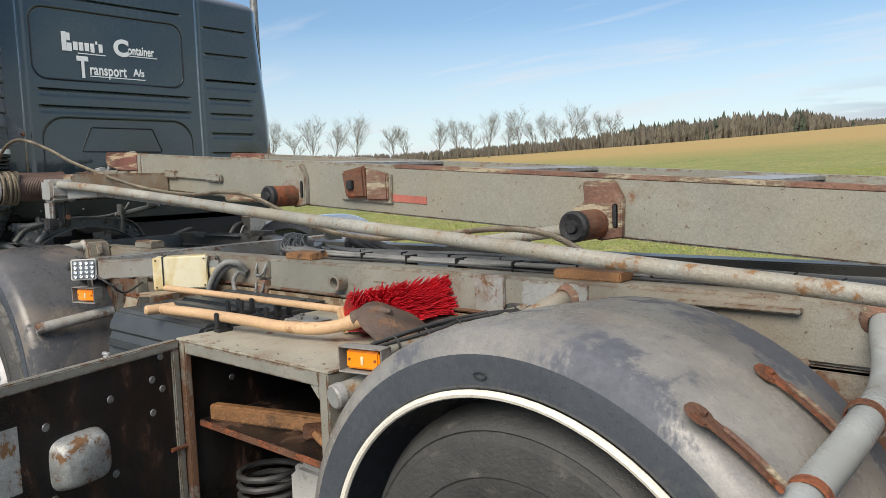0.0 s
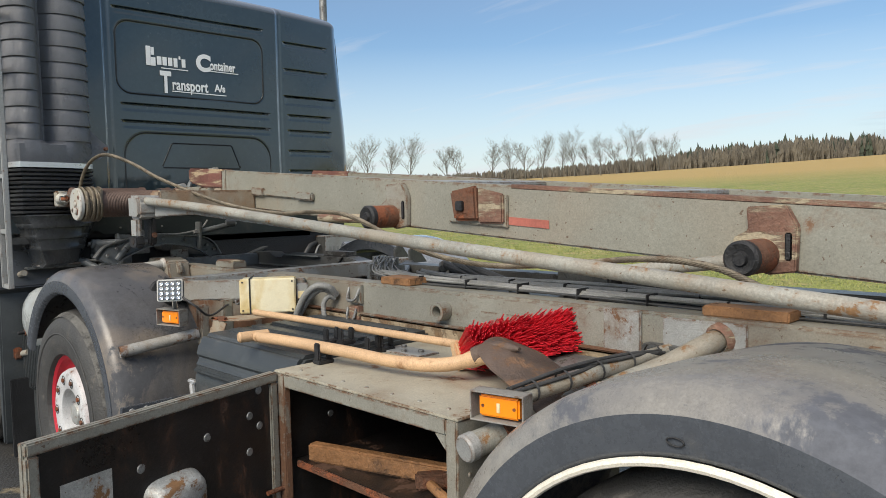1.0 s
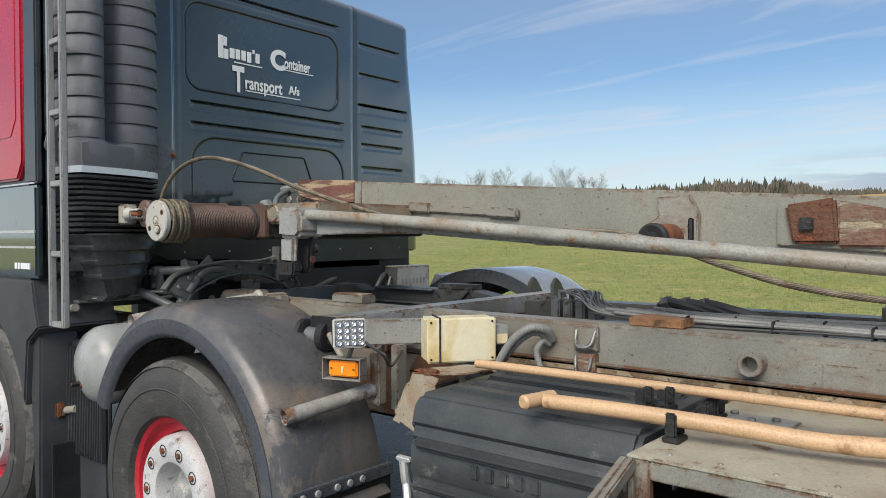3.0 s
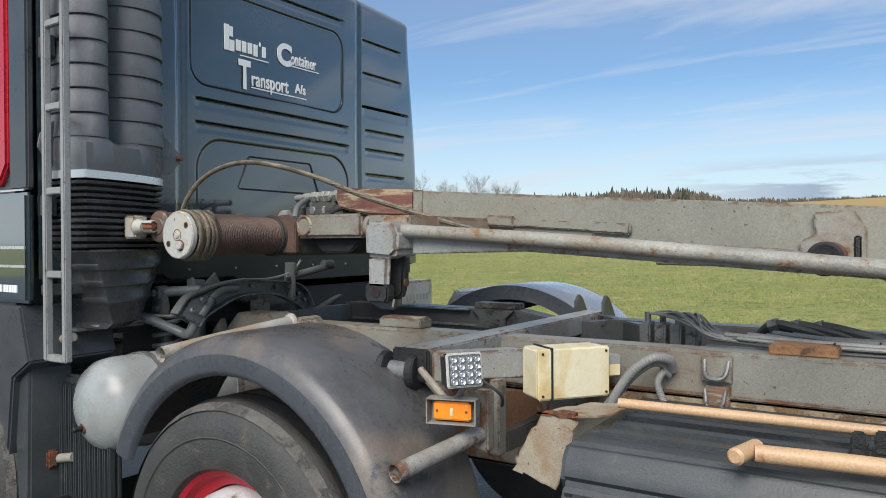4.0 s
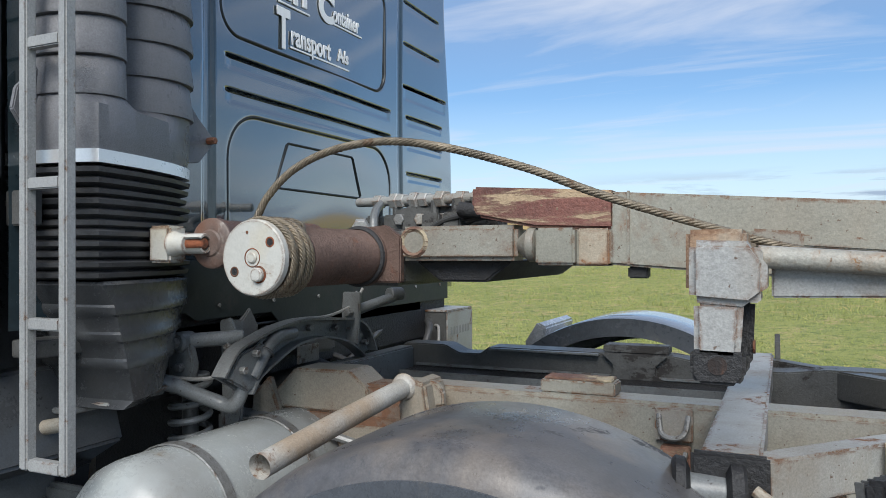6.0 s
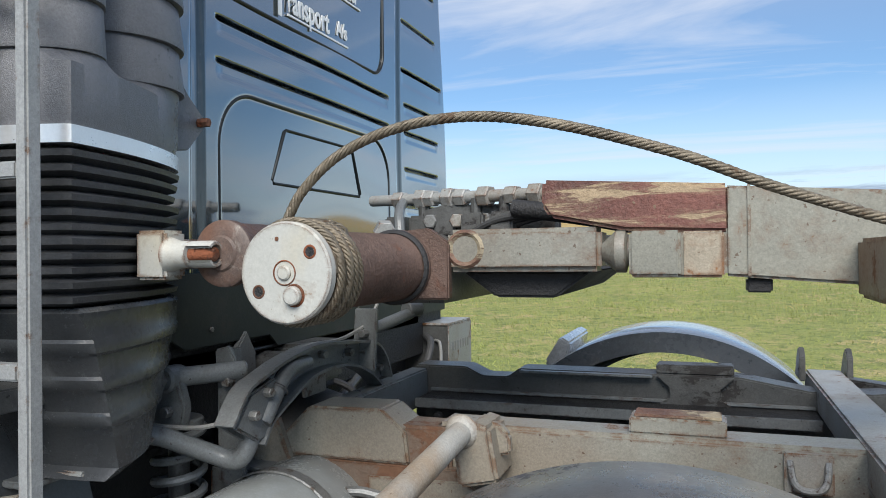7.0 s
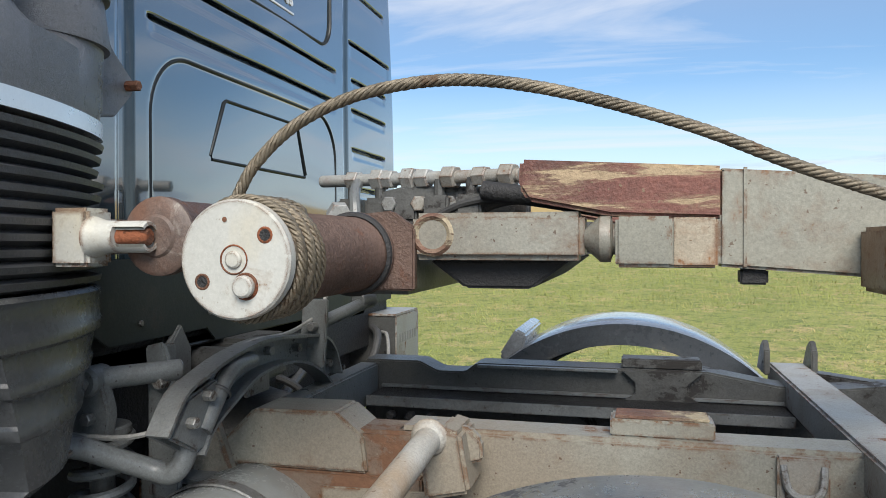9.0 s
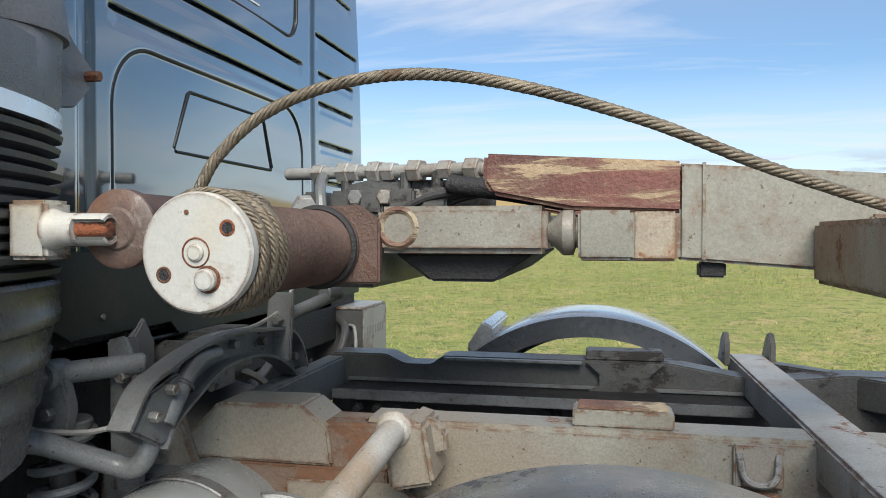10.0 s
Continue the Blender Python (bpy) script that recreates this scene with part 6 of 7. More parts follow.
    # engine and gearbox shapes in the shade
    part("gearbox", lathe([(0, 0), (.22, 0), (.25, .06), (.22, .30), (.17, .5), (.15, .6), (0, .6)], (-.45, 1.25, .96), (1, 0, 0), 28), dark_frame, s)
    part("pump", cyl((-.05, .98, 1.25), (.10, .98, 1.25), .040, 18, .008), dark_frame, s)
    part("pump_plate", prism([(.80, 1.20), (.80, 1.30), (.86, 1.36), (.90, 1.30), (.90, 1.20)], "x", .0, .02, .004), G, s)
    part("pump_body", box(-.08, .10, 1.05, 1.25, 1.18, 1.30, .012), dark_frame, s)
    part("grille", box(.10, .11, 1.0, 1.12, 1.16, 1.22, .002), bare_steel, s)
    for y, z in ((.90, 1.10), (1.16, 1.08), (1.40, 1.14)):
        part("hose", tube([(-.3, y, z + .06), (-.15, y - .03, z + .03), (.02, y + .04, z - .03), (.10, y + .05, z - .14)], .013, 8, 6), hose, s)
    part("hook_frame", tube([(.0, .64, 1.395), (.0, .70, 1.395), (.0, .71, 1.345), (.0, .63, 1.345), (.0, .64, 1.395)], .009, 8), black_rubber, s)
    return s


rear_suspension()


# unseen engine shape, added in black to give the deep shade under the cab
def engine():
    e = thing("engine", (-0.35, 1.3, 0.7), "added black block standing for the shade beneath the cab", "engine")
    part("shade_block", box(-.62, -.10, .78, 1.98, .70, 1.235, .03), black_rubber, e)
    part("shade_plate", prism([(.70, 1.03), (.70, 1.24), (2.20, 1.24), (2.20, 1.0), (1.98, .86), (.92, .86)], "x", -.099, -.088, .004), black_rubber, e)
    for k in range(6):
        part("rib", box(-.088, -.072, .86 + k * .2, .876 + k * .2, .88, 1.22, .004), black_rubber, e)
    for y, z in ((.80, 1.2), (1.08, 1.2), (1.36, 1.2), (1.64, 1.2), (1.92, 1.2), (2.1, 1.05)):
        part("bolt", bolt((-.088, y, z), (1, 0, 0), .011, None, .016), bare_steel, e)
    part("pipe", tube([(-.07, .95, .9), (-.03, 1.1, 1.0), (-.02, 1.4, 1.05), (-.03, 1.75, 1.18), (-.08, 2.0, 1.22)], .018, 10, 5), dark_frame, e)
    return e


engine()


def pump_box():
    p = thing("pump_box", (0.0, 2.4, 1.0), "grey steel hydraulic tank box with embossed writing", "hydraulic tank")
    # dark body with paler top and end: the light on each face is painted
    part("body", box(-.22, .095, 2.235, 2.555, 1.0, 1.243, .004), dark_frame, p)
    part("lid", box(-.222, .098, 2.232, 2.558, 1.243, 1.253, .003), grey_paint, p)
    part("lit_end_face", box(.0955, .101, 2.235, 2.555, 1.0, 1.243, .002), grey_paint, p)
    for i in range(7):
        part("writing_bar", box(.101, .1022, 2.27 + i * .036, 2.292 + i * .036, 1.13, 1.168, 0), hose_grey, p)
    part("hose", tube([(.02, 2.02, 1.0), (.06, 2.06, 1.10), (.06, 2.12, 1.18), (.0, 2.22, 1.2)], .016, 10, 6), hose, p)
    part("hose", tube([(.05, 2.10, .98), (.10, 2.12, 1.08), (.08, 2.18, 1.17), (.04, 2.23, 1.18)], .007, 8, 6), hose_grey, p)
    part("rack", box(-.2, .08, 1.67, 2.24, .96, 1.0, .006), dark_frame, p)
    return p


pump_box()


def hydraulics():
    h = thing("hydraulic_fittings", (0.45, 1.2, 1.53), "grey hydraulic pipes, hex fittings and valve block", "hydraulic fittings")
    part("valve_block", box(.46, .60, 1.02, 1.50, 1.53, 1.60, .006), dark_frame, h)
    part("manifold", prism([(.44, 1.60), (.44, 1.672), (.50, 1.686), (.74, 1.682), (.80, 1.66), (.80, 1.60)], "y", 1.06, 1.16, .006), dark_frame, h, "dark greasy manifold")
    for k in range(4):
        x = .47 + k * .075
        part("port_plug", cyl((x, 1.06, 1.642), (x, 1.035, 1.642), .020, 6, .003), grey_paint if k % 2 else bare_steel, h)
    a, b = Vector((.235, 1.18, 1.712)), Vector((.80, .98, 1.700))
    d = (b - a).normalized()
    part("main_pipe", cyl(a, b, .016, 14, .003), grey_paint, h)
    for k, t in enumerate((.16, .30, .35, .46, .53, .66, .80, .92)):
        p = a + d * (b - a).length * t
        part("hex_nut", cyl(p, p + d * .036, .028 if k % 2 else .024, 6, .003), grey_paint, h)
    for k in range(5):
        x = .34 + k * .085
        y = 1.14 - k * .03
        part("stub_pipe", cyl((x, y, 1.60), (x, y, 1.70), .014, 10), dark_frame, h)
        part("hex_nut", cyl((x, y, 1.63), (x, y, 1.655), .023, 6, .002), bare_steel, h)
        part("spool", box(x - .03, x + .03, y - .04, y + .12, 1.60, 1.66, .006), dark_frame, h)
    part("elbow", tube([(.36, 1.12, 1.70), (.375, 1.06, 1.675), (.39, 1.02, 1.65), (.40, 1.0, 1.61)], .014, 10, 5), dark_grey_paint, h)
    part("hex_nut", cyl((.36, .99, 1.62), (.385, .94, 1.61), .03, 6, .003), grey_paint, h)
    for k in range(3):
        part("hose", tube([(.58, 1.0 + k * .03, 1.60), (.68, .98 + k * .03, 1.64 - k * .01), (.80, .96 + k * .03, 1.645), (1.0, .95 + k * .03, 1.61)], .009, 8, 6), hose, h)
    part("wrapped_hose", tube([(.72, .96, 1.665), (.86, .94, 1.645), (1.0, .93, 1.62)], .022, 12, 6), black_rubber, h)
    return h


hydraulics()


# ---- lamps and boxes on the outrigger ----
def marker_lamp(at, turn, mesh_from=None):
    l = thing("marker_lamp", at, "amber side marker lamp in a grey metal hood", "marker lamp", "marker lamps")
    x, y, z = at
    w, h, dp = .072, .036, .034
    M = pose(x, y, z, 0, 0, turn)
    b = bmesh.new()
    box(-w, w, -dp, .012, h - .004, h, .001, M, b), box(-w, w, -dp, .012, -h, -h + .004, .001, M, b)
    box(-w, -w + .004, -dp, .012, -h + .004, h - .004, .001, M, b), box(w - .004, w, -dp, .012, -h + .004, h - .004, .001, M, b)
    box(-w, w, .008, .014, -h, h, .001, M, b)
    part("hood", b, hood_paint, l)
    lens = part("lens", box(-.054, .054, -.022, .008, -.026, .026, .005, M), amber, l, "orange ribbed plastic lens")
    for s in (-1, 1):
        p = M @ Vector((s * .042, -.022, 0))
        part("screw", cyl(p, p + M.to_3x3() @ Vector((0, -.002, 0)), .004, 8), rust, lens)
    part("reflector", box(-.005, .005, -.0235, -.0215, -.014, .010, .001, M), cream, lens)
    return l


marker_lamp((3.695, .175, 1.012), 12)
marker_lamp((1.715, .275, 1.022), 16)


def lamp_arm():
    a = thing("lamp_arm", (3.73, .5, 1.03), "grey tube arm wrapped with taped black cables", "lamp arm")
    part("tube", cyl((3.70, .19, 1.022), (3.775, .815, 1.055), .020, 16), rod_paint, a)
    for k, o in enumerate(((.012, .018), (-.012, .02), (.0, .026))):
        part("cable", tube([(3.70 + o[0], .20, 1.024 + o[1]), (3.725 + o[0], .40, 1.036 + o[1] + .004 * k), (3.75 - o[0], .60, 1.046 + o[1]), (3.78 + o[0], .76, 1.05 + o[1] * .5)], .0052, 8, 6), hose, a)
    for t in (.12, .30, .5, .7, .88):
        p = Vector((3.70, .19, 1.022)).lerp(Vector((3.775, .815, 1.055)), t)
        part("tape", lathe([(.028, -.004), (.029, 0), (.028, .004)], p + Vector((0, 0, .006)), (.12, 1, .05), 14), hose, a)
    part("end_bracket", box(3.70, 3.82, .79, .84, .90, 1.07, .004), dark_frame, a)
    for z in (.94, 1.0):
        part("bolt", bolt((3.70, .80, z), (-.5, -1, 0), .017, None, .03), bare_steel, a)
    return a


lamp_arm()


def work_lamp():
    w = thing("work_lamp", (1.70, .30, 1.12), "square led work lamp with clear lens on a bracket", "work lamp")
    M = pose(1.775, .235, 1.145, -8, 0, 55)
    body = part("housing", box(-.052, .052, .006, .045, -.046, .046, .008, M), black_rubber, w)
    part("rim", box(-.053, .053, -.004, .006, -.047, .047, .004, M), lamp_housing, w)
    lens = part("lens", box(-.047, .047, -.007, -.003, -.041, .041, .002, M), led_lens, w, "clear lens over sixteen reflectors")
    for i in range(4):
        for j in range(4):
            p = M @ Vector((-.0345 + i * .023, -.0072, -.030 + j * .020))
            part("reflector", lathe([(.0102, -.0005), (.0092, -.0030), (.0070, -.0012), (.0035, -.0008), (0, -.0035)], p, M.to_3x3() @ Vector((0, 1, 0)), 14), chrome, lens)
    for k in range(6):
        part("cooling_fin", box(-.046 + k * .0175, -.041 + k * .0175, .045, .060, -.040, .040, .001, M), dark_frame, body)
    part("stalk", cyl((1.55, .35, 1.11), (1.685, .30, 1.03), .011, 10), rod_paint, w)
    part("stalk", cyl((1.70, .29, 1.03), (1.76, .26, 1.095), .008, 10), bare_steel, w)
    part("cable", tube([(1.80, .27, 1.12), (1.84, .32, 1.07), (1.80, .40, 1.02), (1.74, .52, 1.05)], .005, 6, 6), hose, w)
    return w


work_lamp()


def bump_stop():
    b = thing("bump_stop", (1.50, .36, 1.1), "cracked black rubber roller stop on steel pin", "bump stop")
    d = Vector((.75, -.66, 0)).normalized()
    c = Vector((1.408, .345, 1.102))
    part("disc", lathe([(0, 0), (.050, 0), (.058, .007), (.055, .024), (.036, .032), (0, .032)], c, (1, .15, 0), 14), black_rubber, b)
    part("disc", lathe([(0, 0), (.036, 0), (.054, .008), (.056, .028), (.05, .034), (0, .036)], c + Vector((.092, .014, -.002)), (1, .15, 0), 14), black_rubber, b)
    part("pin", cyl(c, c + Vector((.12, .018, -.005)), .030, 16), dark_grey_paint, b)
    part("plate", box(1.44, 1.575, .352, .370, 1.07, 1.17, .006), black_rubber, b)
    return b


bump_stop()


def junction_box():
    j = thing("junction_box", (1.86, .62, 1.02), "stained cream plastic junction box with cable tie", "junction box")
    A, B = Vector((1.864, .513)), Vector((2.009, .705))
    u = (B - A).normalized()
    ang = math.degrees(math.atan2(u.y, u.x))
    M = pose(A.x, A.y, 1.02, 0, 0, ang)
    L = (B - A).length
    part("body", box(0, L, .012, .115, 0, .15, .006, M), cream, j)
    part("lid", box(-.002, L + .002, 0, .014, -.002, .152, .005, M), cream, j, "yellow-stained lid")
    for x in (.012, L - .012):
        for z in (.012, .138):
            p = M @ Vector((x, 0, z))
            part("lid_screw", cyl(p, p + M.to_3x3() @ Vector((0, -.003, 0)), .004, 8), black_rubber, j)
    part("cable_tie", box(.040, .046, -.004, .118, -.004, .155, .001, M), black_rubber, j, "black cable tie")
    part("side_box", box(L + .004, L + .055, .02, .09, .05, .12, .004, M), grey_paint, j)
    part("side_label", box(L + .012, L + .05, .0175, .02, .056, .09, .001, M), cream, j)
    part("holder", box(.05, .15, .115, .15, .02, .13, .003, M), grey_paint, j)
    for k, path in enumerate((
            [(2.150, .815, 1.085), (2.150, .785, 1.118), (2.122, .755, 1.122), (2.075, .735, 1.085), (2.035, .725, 1.035), (1.995, .72, .985)],
            [(2.170, .815, 1.095), (2.172, .775, 1.132), (2.135, .735, 1.140), (2.085, .715, 1.105), (2.045, .705, 1.05), (2.01, .70, .985)],
            [(2.160, .815, 1.08), (2.150, .785, 1.090), (2.140, .765, 1.06), (2.155, .755, 1.02), (2.175, .75, .985)])):
        line = spline(path, 14)
        part("conduit", tube(line, [.0138 + .0016 * (i % 2) if k != 2 else .0105 + .0012 * (i % 2) for i in range(len(line))], 12), hose_grey, j, "corrugated grey conduit")
    return j


junction_box()


def stub_pipes():
    s = thing("mudguard_stay", (1.65, .4, .85), "grey open-ended steel pipe holding the mudguard", "mudguard stay", "mudguard stays")
    part("pipe", pipe([(1.674, .052, .893), (1.742, .37, .938)], .025), grey_paint, s)
    part("post", box(1.722, 1.768, .372, .415, .885, 1.062, .006), frame_rust, s, "rust-stained hanging post")
    s = thing("mudguard_stay", (3.8, .5, .85), "grey bent steel tube holding the rear mudguard", "mudguard stay", "mudguard stays")
    part("pipe", tube([(3.915, .835, 1.10), (3.90, .77, 1.085), (3.84, .69, 1.04), (3.775, .58, 1.002), (3.70, .38, .962), (3.655, .18, .925), (3.642, .11, .915)], .032, 18, 6), rod_paint, s, "grey tube")
    part("end_cap", lathe([(0, 0), (.03, 0), (.035, .006), (.035, .03), (0, .03)], (3.640, .095, .912), (.15, .98, .15), 20), grey_paint, s)
    part("weld_flange", lathe([(.034, 0), (.048, .0), (.044, .012), (.034, .02)], (3.922, .832, 1.102), (-.2, -1, -.15), 18), rust_worn, s)
    for y, x, z in ((.22, 3.664, .932), (.48, 3.737, .982)):
        part("clamp", lathe([(.0345, -.014), (.038, -.012), (.038, .012), (.0345, .014)], (x, y, z), (.27, .9, .28), 20), rust, s, "rusty pipe clamp")
        part("strap", tube([(x + .02, y, z + .03), (x + .07, y + .02, z + .035), (x + .14, y + .02, z + .02)], .010, 8, 4), rust_worn, s)
    s = thing("mudguard_stay", (4.83, .4, .93), "weathered grey bent pipe clamped over a mudguard", "mudguard stay", "mudguard stays")
    part("pipe", tube([(4.80, .84, 1.12), (4.815, .77, 1.09), (4.835, .70, 1.04), (4.845, .60, 1.0), (4.845, .45, .985), (4.84, .28, .965), (4.825, .10, .935), (4.82, .0, .92)], .034, 18, 6), tank_paint, s, "pale weathered pipe")
    part("weld_flange", lathe([(.034, 0), (.055, .0), (.05, .012), (.034, .02)], (4.80, .835, 1.118), (.1, -1, -.4), 18), rust_worn, s)
    for y, z in ((.46, .986), (.12, .938)):
        part("clamp", lathe([(.0355, -.012), (.040, -.010), (.040, .010), (.0355, .012)], (4.842 - (.46 - y) * .03, y, z), (0, 1, .1), 20), rust, s, "rusty pipe clamp")
    # rusty straps over the crown
    for y in (.03, .38):
        pts = []
        for k in range(9):
            a = radians(56 - k * 1.7)
            rr = (.700 if y < .1 else .692) + (.004 if k else .002)
            pts.append((4.29 + rr * math.cos(a), y + .004 * k, .495 + rr * math.sin(a)))
        part("strap", tube(pts, 0, 4, 0, None, [(-.018, -.003), (.018, -.003), (.018, .004), (-.018, .004)]), rust, s, "rust-brown flat strap")
        part("strap_bead", tube([Vector(p) + Vector((.004, 0, .006)) for p in pts[2:]], .006, 8), rust_worn, s)
        n = Vector((math.cos(radians(56)), 0, math.sin(radians(56))))
        part("strap_eye", lathe([(0, .008), (.013, .008), (.026, .006), (.028, 0)], Vector(pts[0]), n, 18), rust, s)
        part("bolt", bolt(Vector(pts[0]) + n * .006, n, .011), rust, s)


stub_pipes()
b = part("guard_badge", tube([(4.235 + .016 * math.cos(a), -.004, 1.085 + .007 * math.sin(a)) for a in np.linspace(0, 6.2832, 20)], .0016, 6), black_rubber, rear_guard, "small oval moulded badge")


# ---- tools lying on the toolbox ----
def shovel():
    s = thing("shovel", (3.0, .3, .98), "long shovel with pale curved wooden handle and rusty blade", "shovel")
    part("handle", tube([(2.52, .210, 1.036), (2.70, .240, 1.034), (2.95, .282, 1.026), (3.15, .31, 1.018), (3.32, .355, 1.026), (3.45, .418, 1.066)], [.0195] * 26 + [.021] * 10 + [.025] * 5, 14, 8), wood, s, "pale wooden handle")
    part("grip", cyl((2.49, .152, 1.037), (2.515, .262, 1.037), .019, 16, .006), wood, s, "wooden cross grip")
    b = bmesh.new()
    n, m = 14, 12
    grid = []
    o, dx = Vector((3.425, .440, 1.080)), Vector((.325, -.055, -.135))
    side = Vector((.005, .105, .006))
    for i in range(n + 1):
        t = i / n
        row = []
        for j in range(m + 1):
            u = j / m * 2 - 1
            w = .72 + .28 * min(1, t * 4)
            bow = .026 * (1 - u * u)
            row.append(b.verts.new(o + dx * t + side * u * w + Vector((.015 * u * u, 0, bow + .016 * math.sin(t * 3)))))
        grid.append(row)
    for A, B in zip(grid, grid[1:]):
        for j in range(m):
            b.faces.new((A[j], B[j], B[j + 1], A[j + 1]))
    bmesh.ops.recalc_face_normals(b, faces=b.faces)
    bmesh.ops.solidify(b, geom=list(b.faces), thickness=.003)
    part("blade", b, shovel_steel, s, "brown rusty steel blade", smooth=50)
    part("socket", tube([(3.40, .395, 1.052), (3.46, .425, 1.082), (3.54, .425, 1.088)], [.029, .029, .027, .024, .021, .018, .014, .010, .006], 12, 4), shovel_steel, s)
    return s


shovel()


def broom():
    s = thing("broom", (2.8, .5, .98), "street broom with wooden stick and red plastic bristles", "broom")
    part("stick", tube([(2.14, .425, 1.062), (2.7, .475, 1.055), (3.29, .53, 1.045)], .0135, 12, 4), wood, s, "pale wooden stick")
    a, b_ = Vector((3.275, .47, 1.0)), Vector((3.345, .83, 1.01))
    ax = (b_ - a).normalized()
    L = (b_ - a).length
    out = Vector((.93, -.17, .32)).normalized()
    up = ax.cross(out) * -1
    if up.z < 0:
        up = -up
    M = Matrix.Translation(a) @ Matrix((ax, out, up)).transposed().to_4x4()
    part("head", box(-.01, L + .01, -.035, .002, -.015, .075, .008, M), wood, s, "wooden brush head")
    rnd = random.Random(9)
    bm = bmesh.new()
    rows = 9
    for i in range(34):
        for j in range(rows):
            base = a + ax * (L * (i + .5) / 34) + up * (.072 * j / (rows - 1) - .006)
            for k in range(5):
                d = (out + ax * (.55 * (i / 33 - .5) + rnd.gauss(0, .05)) + up * (.45 * (j / (rows - 1) - .35) + rnd.gauss(0, .06))).normalized()
                ln = .125 + rnd.uniform(-.010, .010)
                q = base + Vector((rnd.gauss(0, .003), rnd.gauss(0, .003), rnd.gauss(0, .003)))
                tube([q, q + d * ln * .55, q + d * ln], .0021, 3, 0, bm)
    part("bristles", bm, bristle, s, "dense red plastic bristles", smooth=0)
    return s


broom()


def clips():
    for x, y, big in ((2.835, .268, 1), (2.83, .48, 0), (2.835, .535, 1), (2.70, .40, 0), (2.745, .43, 0)):
        c = thing("tool_clip", (x, y, .976), "black rubber tool clip screwed to the box lid", "tool clip", "tool clips")
        h = .058 if big else .045
        z0 = .976 if x > 2.79 else 1.005
        part("base", box(x - .02, x + .02, y - .03, y + .03, z0, z0 + .014, .003), black_rubber, c)
        part("jaw", box(x - .014, x + .014, y - .028, y - .018, z0 + .012, z0 + .012 + h, .004), black_rubber, c)
        part("jaw", box(x - .014, x + .014, y + .018, y + .028, z0 + .012, z0 + .012 + h, .004), black_rubber, c)
    p = thing("clip_plate", (2.9, .55, .976), "flat grey steel plate with bolts on lid", "plate")
    part("plate", box(2.82, 3.02, .52, .62, .976, .982, .002), grey_paint, p)
    for q in ((2.86, .60), (2.97, .58), (2.92, .545)):
        part("bolt", bolt((q[0], q[1], .982), (0, 0, 1), .011), bare_steel, p)
    r = part("angle_bar", prism([(.60, .976), (.80, .976), (.80, 1.005), (.60, .982)], "x", 3.38, 3.56, .002), bare_steel)
    tagged(r, "dull steel angle bar lying on the lid", "steel bar")


clips()


# ---- cables and blocks on the rail ----
def cables():
    c = thing("cable_loom", (3.5, 1.0, 1.0), "bundle of black cables and hoses tied along the frame", "cable loom")
    rnd = random.Random(12)
    for k in range(12):
        y0, z0 = (.925 if k < 7 else 1.0) + .008 * k, 1.170 + .007 * (k % 3)
        pts = [(2.25 + k * .02, y0 + .06 * rnd.random(), z0 + .01)]
        for x in (2.6, 3.0, 3.4, 3.8, 4.2, 4.8, 5.6, 6.6):
            pts.append((x, y0 + rnd.gauss(0, .008), z0 + rnd.gauss(0, .004)))
        part("cable", tube(pts, .0042 + .002 * (k % 3), 7, 5), hose_grey if k % 3 else hose, c)
    for i in range(14):
        x = 2.6 + i * .26
        part("cable_tie", box(x, x + .005, .915, .985, 1.143, 1.196, .002), black_rubber, c)
        part("cable_tie", box(x + .11, x + .115, 1.045, 1.105, 1.143, 1.192, .002), black_rubber, c)
    part("tray", box(2.2, 7.0, .93, 1.12, 1.118, 1.142, .003), dark_frame, c)
    return c


cables()


def valve_block():
    v = thing("valve_block", (2.1, 1.2, 1.0), "pneumatic valve block with a fan of thin hoses", "valve block")
    for i in range(4):
        part("valve", box(1.95 + i * .055, 1.99 + i * .055, 1.16, 1.24, 1.10, 1.20, .006), bare_steel, v)
        part("stem", cyl((1.97 + i * .055, 1.2, 1.20), (1.97 + i * .055, 1.2, 1.235), .012, 8), bare_steel, v)
    rnd = random.Random(6)
    for i in range(14):
        part("hose", tube([(1.97 + (i % 4) * .055, 1.20, 1.23), (2.08 + (i % 4) * .03, 1.18 - i * .006, 1.225 + .02 * rnd.random()), (2.22 + rnd.random() * .05, 1.10 - i * .01, 1.19), (2.42, 1.06 - i * .006, 1.168)], .0036, 6, 6), hose_grey, v)
    for i in range(3):
        x = 2.42 + i * .07
        part("elbow_hose", tube([(x - .1, 1.32, 1.14), (x - .04, 1.28, 1.20), (x + .06, 1.26, 1.19), (x + .22, 1.26, 1.15)], .019, 10, 5), hose, v)
        part("hose_nut", cyl((x - .05, 1.28, 1.195), (x - .02, 1.275, 1.205), .026, 6), bare_steel, v)
    part("shelf", box(1.9, 3.6, 1.14, 1.40, 1.075, 1.10, .004), dark_frame, v)
    part("filter_cup", lathe([(.03, 0), (.042, 0), (.045, .05), (.040, .05), (.036, .005), (0, .005)], (3.05, 1.25, 1.10), (0, 0, 1), 20), bare_steel, v)
    part("tank", cyl((3.4, 1.28, 1.05), (3.4, 1.28, 1.24), .06, 20, .01), dark_frame, v)
    part("tank", box(3.1, 3.34, 1.18, 1.36, 1.10, 1.24, .01), dark_frame, v)
    return v


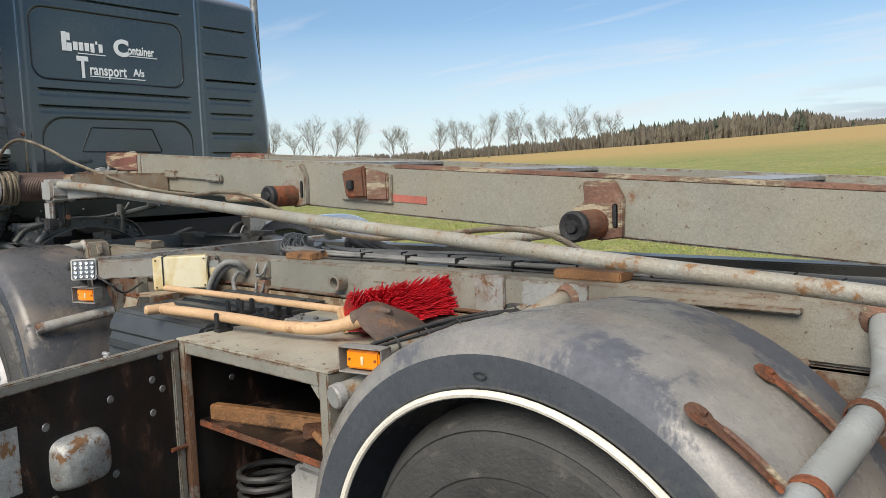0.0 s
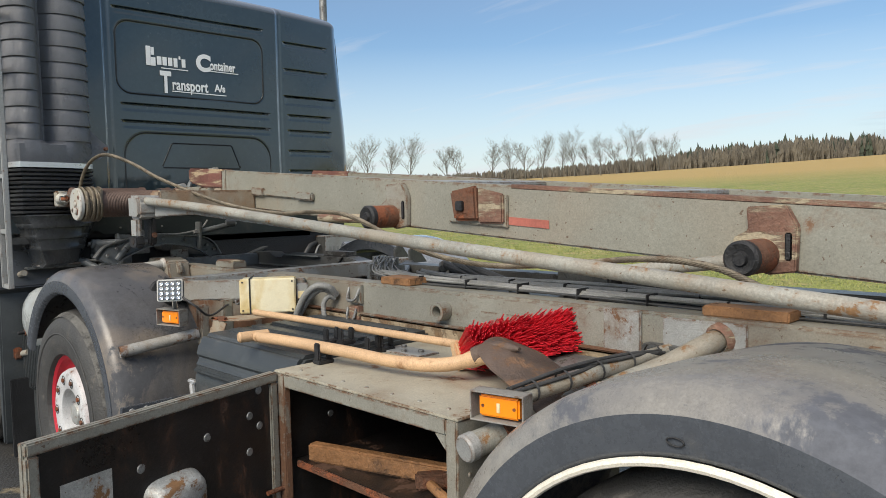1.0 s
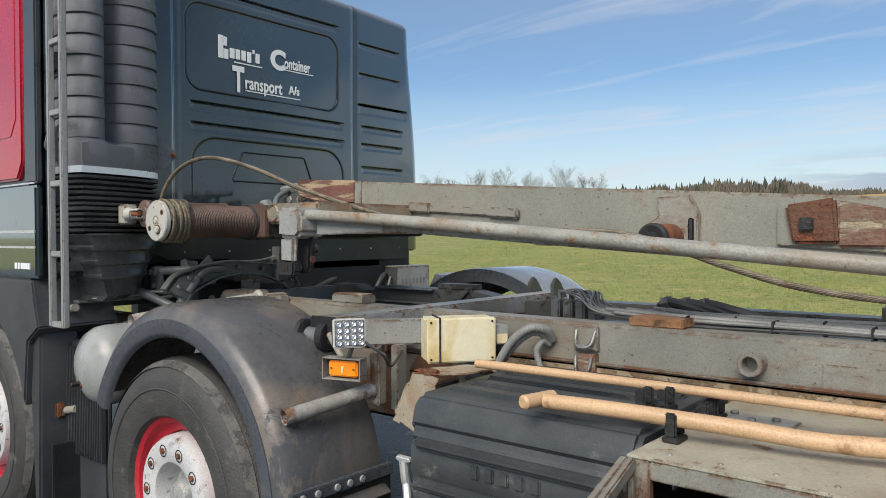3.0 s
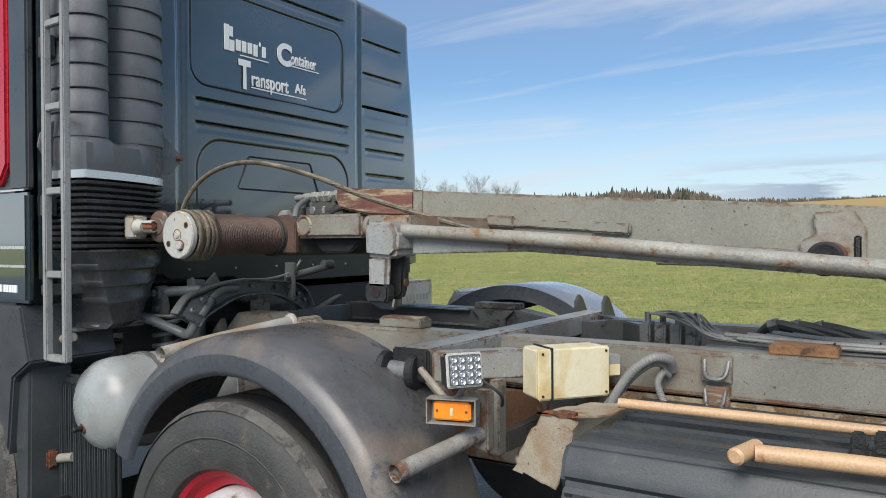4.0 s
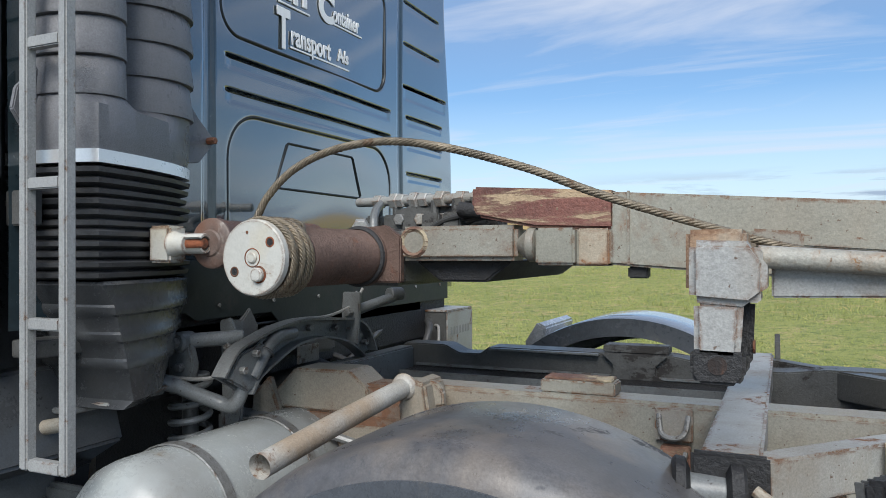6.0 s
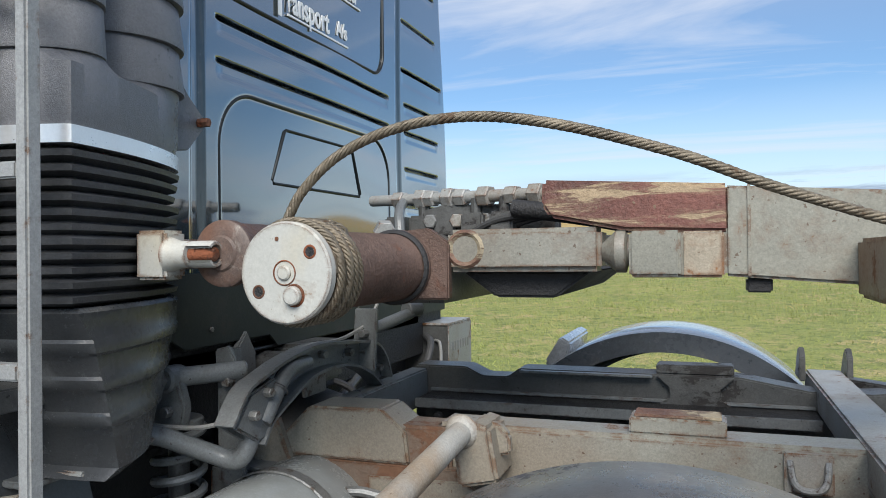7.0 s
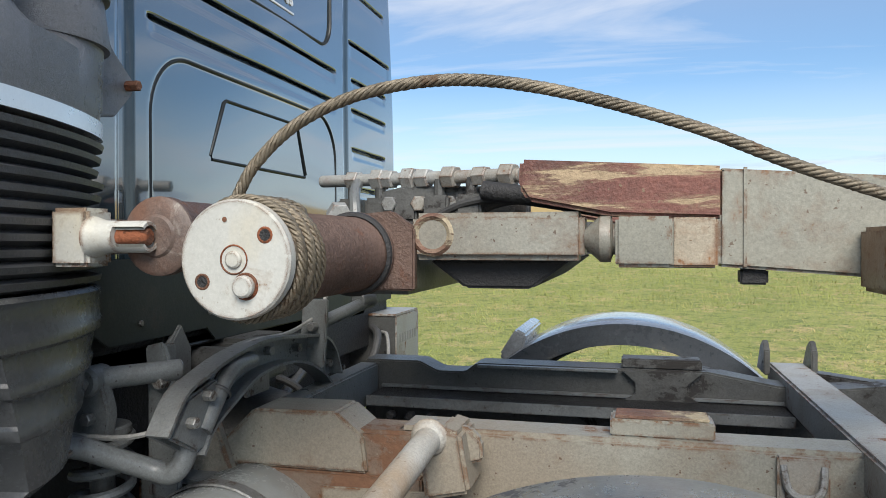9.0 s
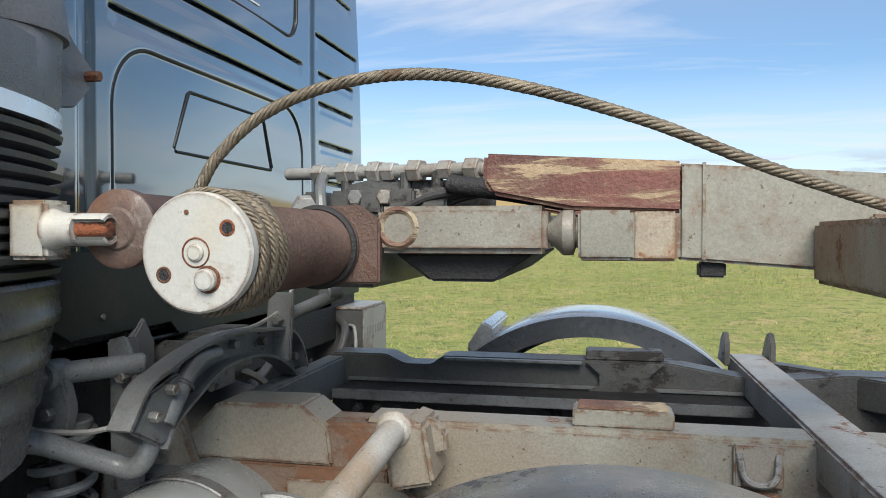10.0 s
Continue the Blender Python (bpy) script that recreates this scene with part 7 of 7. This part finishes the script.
valve_block()
for x0, x1, y in ((2.44, 2.62, .90), (3.86, 4.10, .90)):
    w = part("wood_block", box(x0, x1, y - .055, y + .06, RAIL_T, RAIL_T + .03, .004), plank_wood)
    tagged(w, "brown wooden packing block on the rail", "wood block", "packing blocks")


# ---- between the front wheels ----
def step_box():
    s = thing("step_panel", (0.15, 0.2, 0.1), "black ribbed plastic panel between the wheels", "panel")
    part("panel", box(-.12, .30, .16, .19, .12, .98, .01), battery_plastic, s)
    for i in range(13):
        part("rib", box(-.10 + i * .032, -.086 + i * .032, .132, .162, .46, .95, .005), battery_plastic, s)
    part("front_edge", prism([(-.10, .12), (-.16, .98), (-.08, 1.08), (-.03, 1.0), (-.06, .12)], "y", .02, .19, .01), battery_plastic, s)
    for z in (1.125, .66):
        part("stay", cyl((-.24, .12, z - .05), (.06, .14, z + .01), .018, 14), rod_paint, s)
        part("rusty_clamp", box(-.075, -.03, .085, .13, z - .04, z + .03, .008), rust, s)
    part("mud_flap", box(.02, .04, .04, .45, .06, .52, .004), black_rubber, s)
    return s


step_box()


def mud_flap():
    m = thing("mud_flap", (1.73, .2, .15), "black rubber mud flap with a white printed sticker", "mud flap")
    part("flap", box(1.725, 1.740, .02, .46, .15, .64, .004), black_rubber, m)
    st = part("sticker", box(1.740, 1.742, .07, .32, .47, .545, 0), white_paint, m, "white printed sticker")
    lettering("lettering", "AUTOHUSET", .038, (1.7425, .08, .512), TO_REAR @ Matrix.Diagonal((.92, 1, 1, 1)), black_rubber, st, .0005, 1.0, .0008)
    part("sticker_bar", box(1.742, 1.743, .08, .31, .478, .500, 0), black_rubber, st)
    for y in (.06, .12, .20, .255, .31):
        part("flap_bolt", lathe([(.012, 0), (.011, .006), (0, .008)], (1.752, y, .655), (1, 0, 0), 10), silver, m)
    part("clamp_bar", box(1.728, 1.752, .02, .46, .635, .675, .003), lip_plastic, m)
    return m


mud_flap()
part("front_tab", prism([(.585, 1.11), (.570, 1.14), (.630, 1.235), (.670, 1.215), (.655, 1.15)], "y", 2.0, 2.46, .008), far_plastic, far_guard)
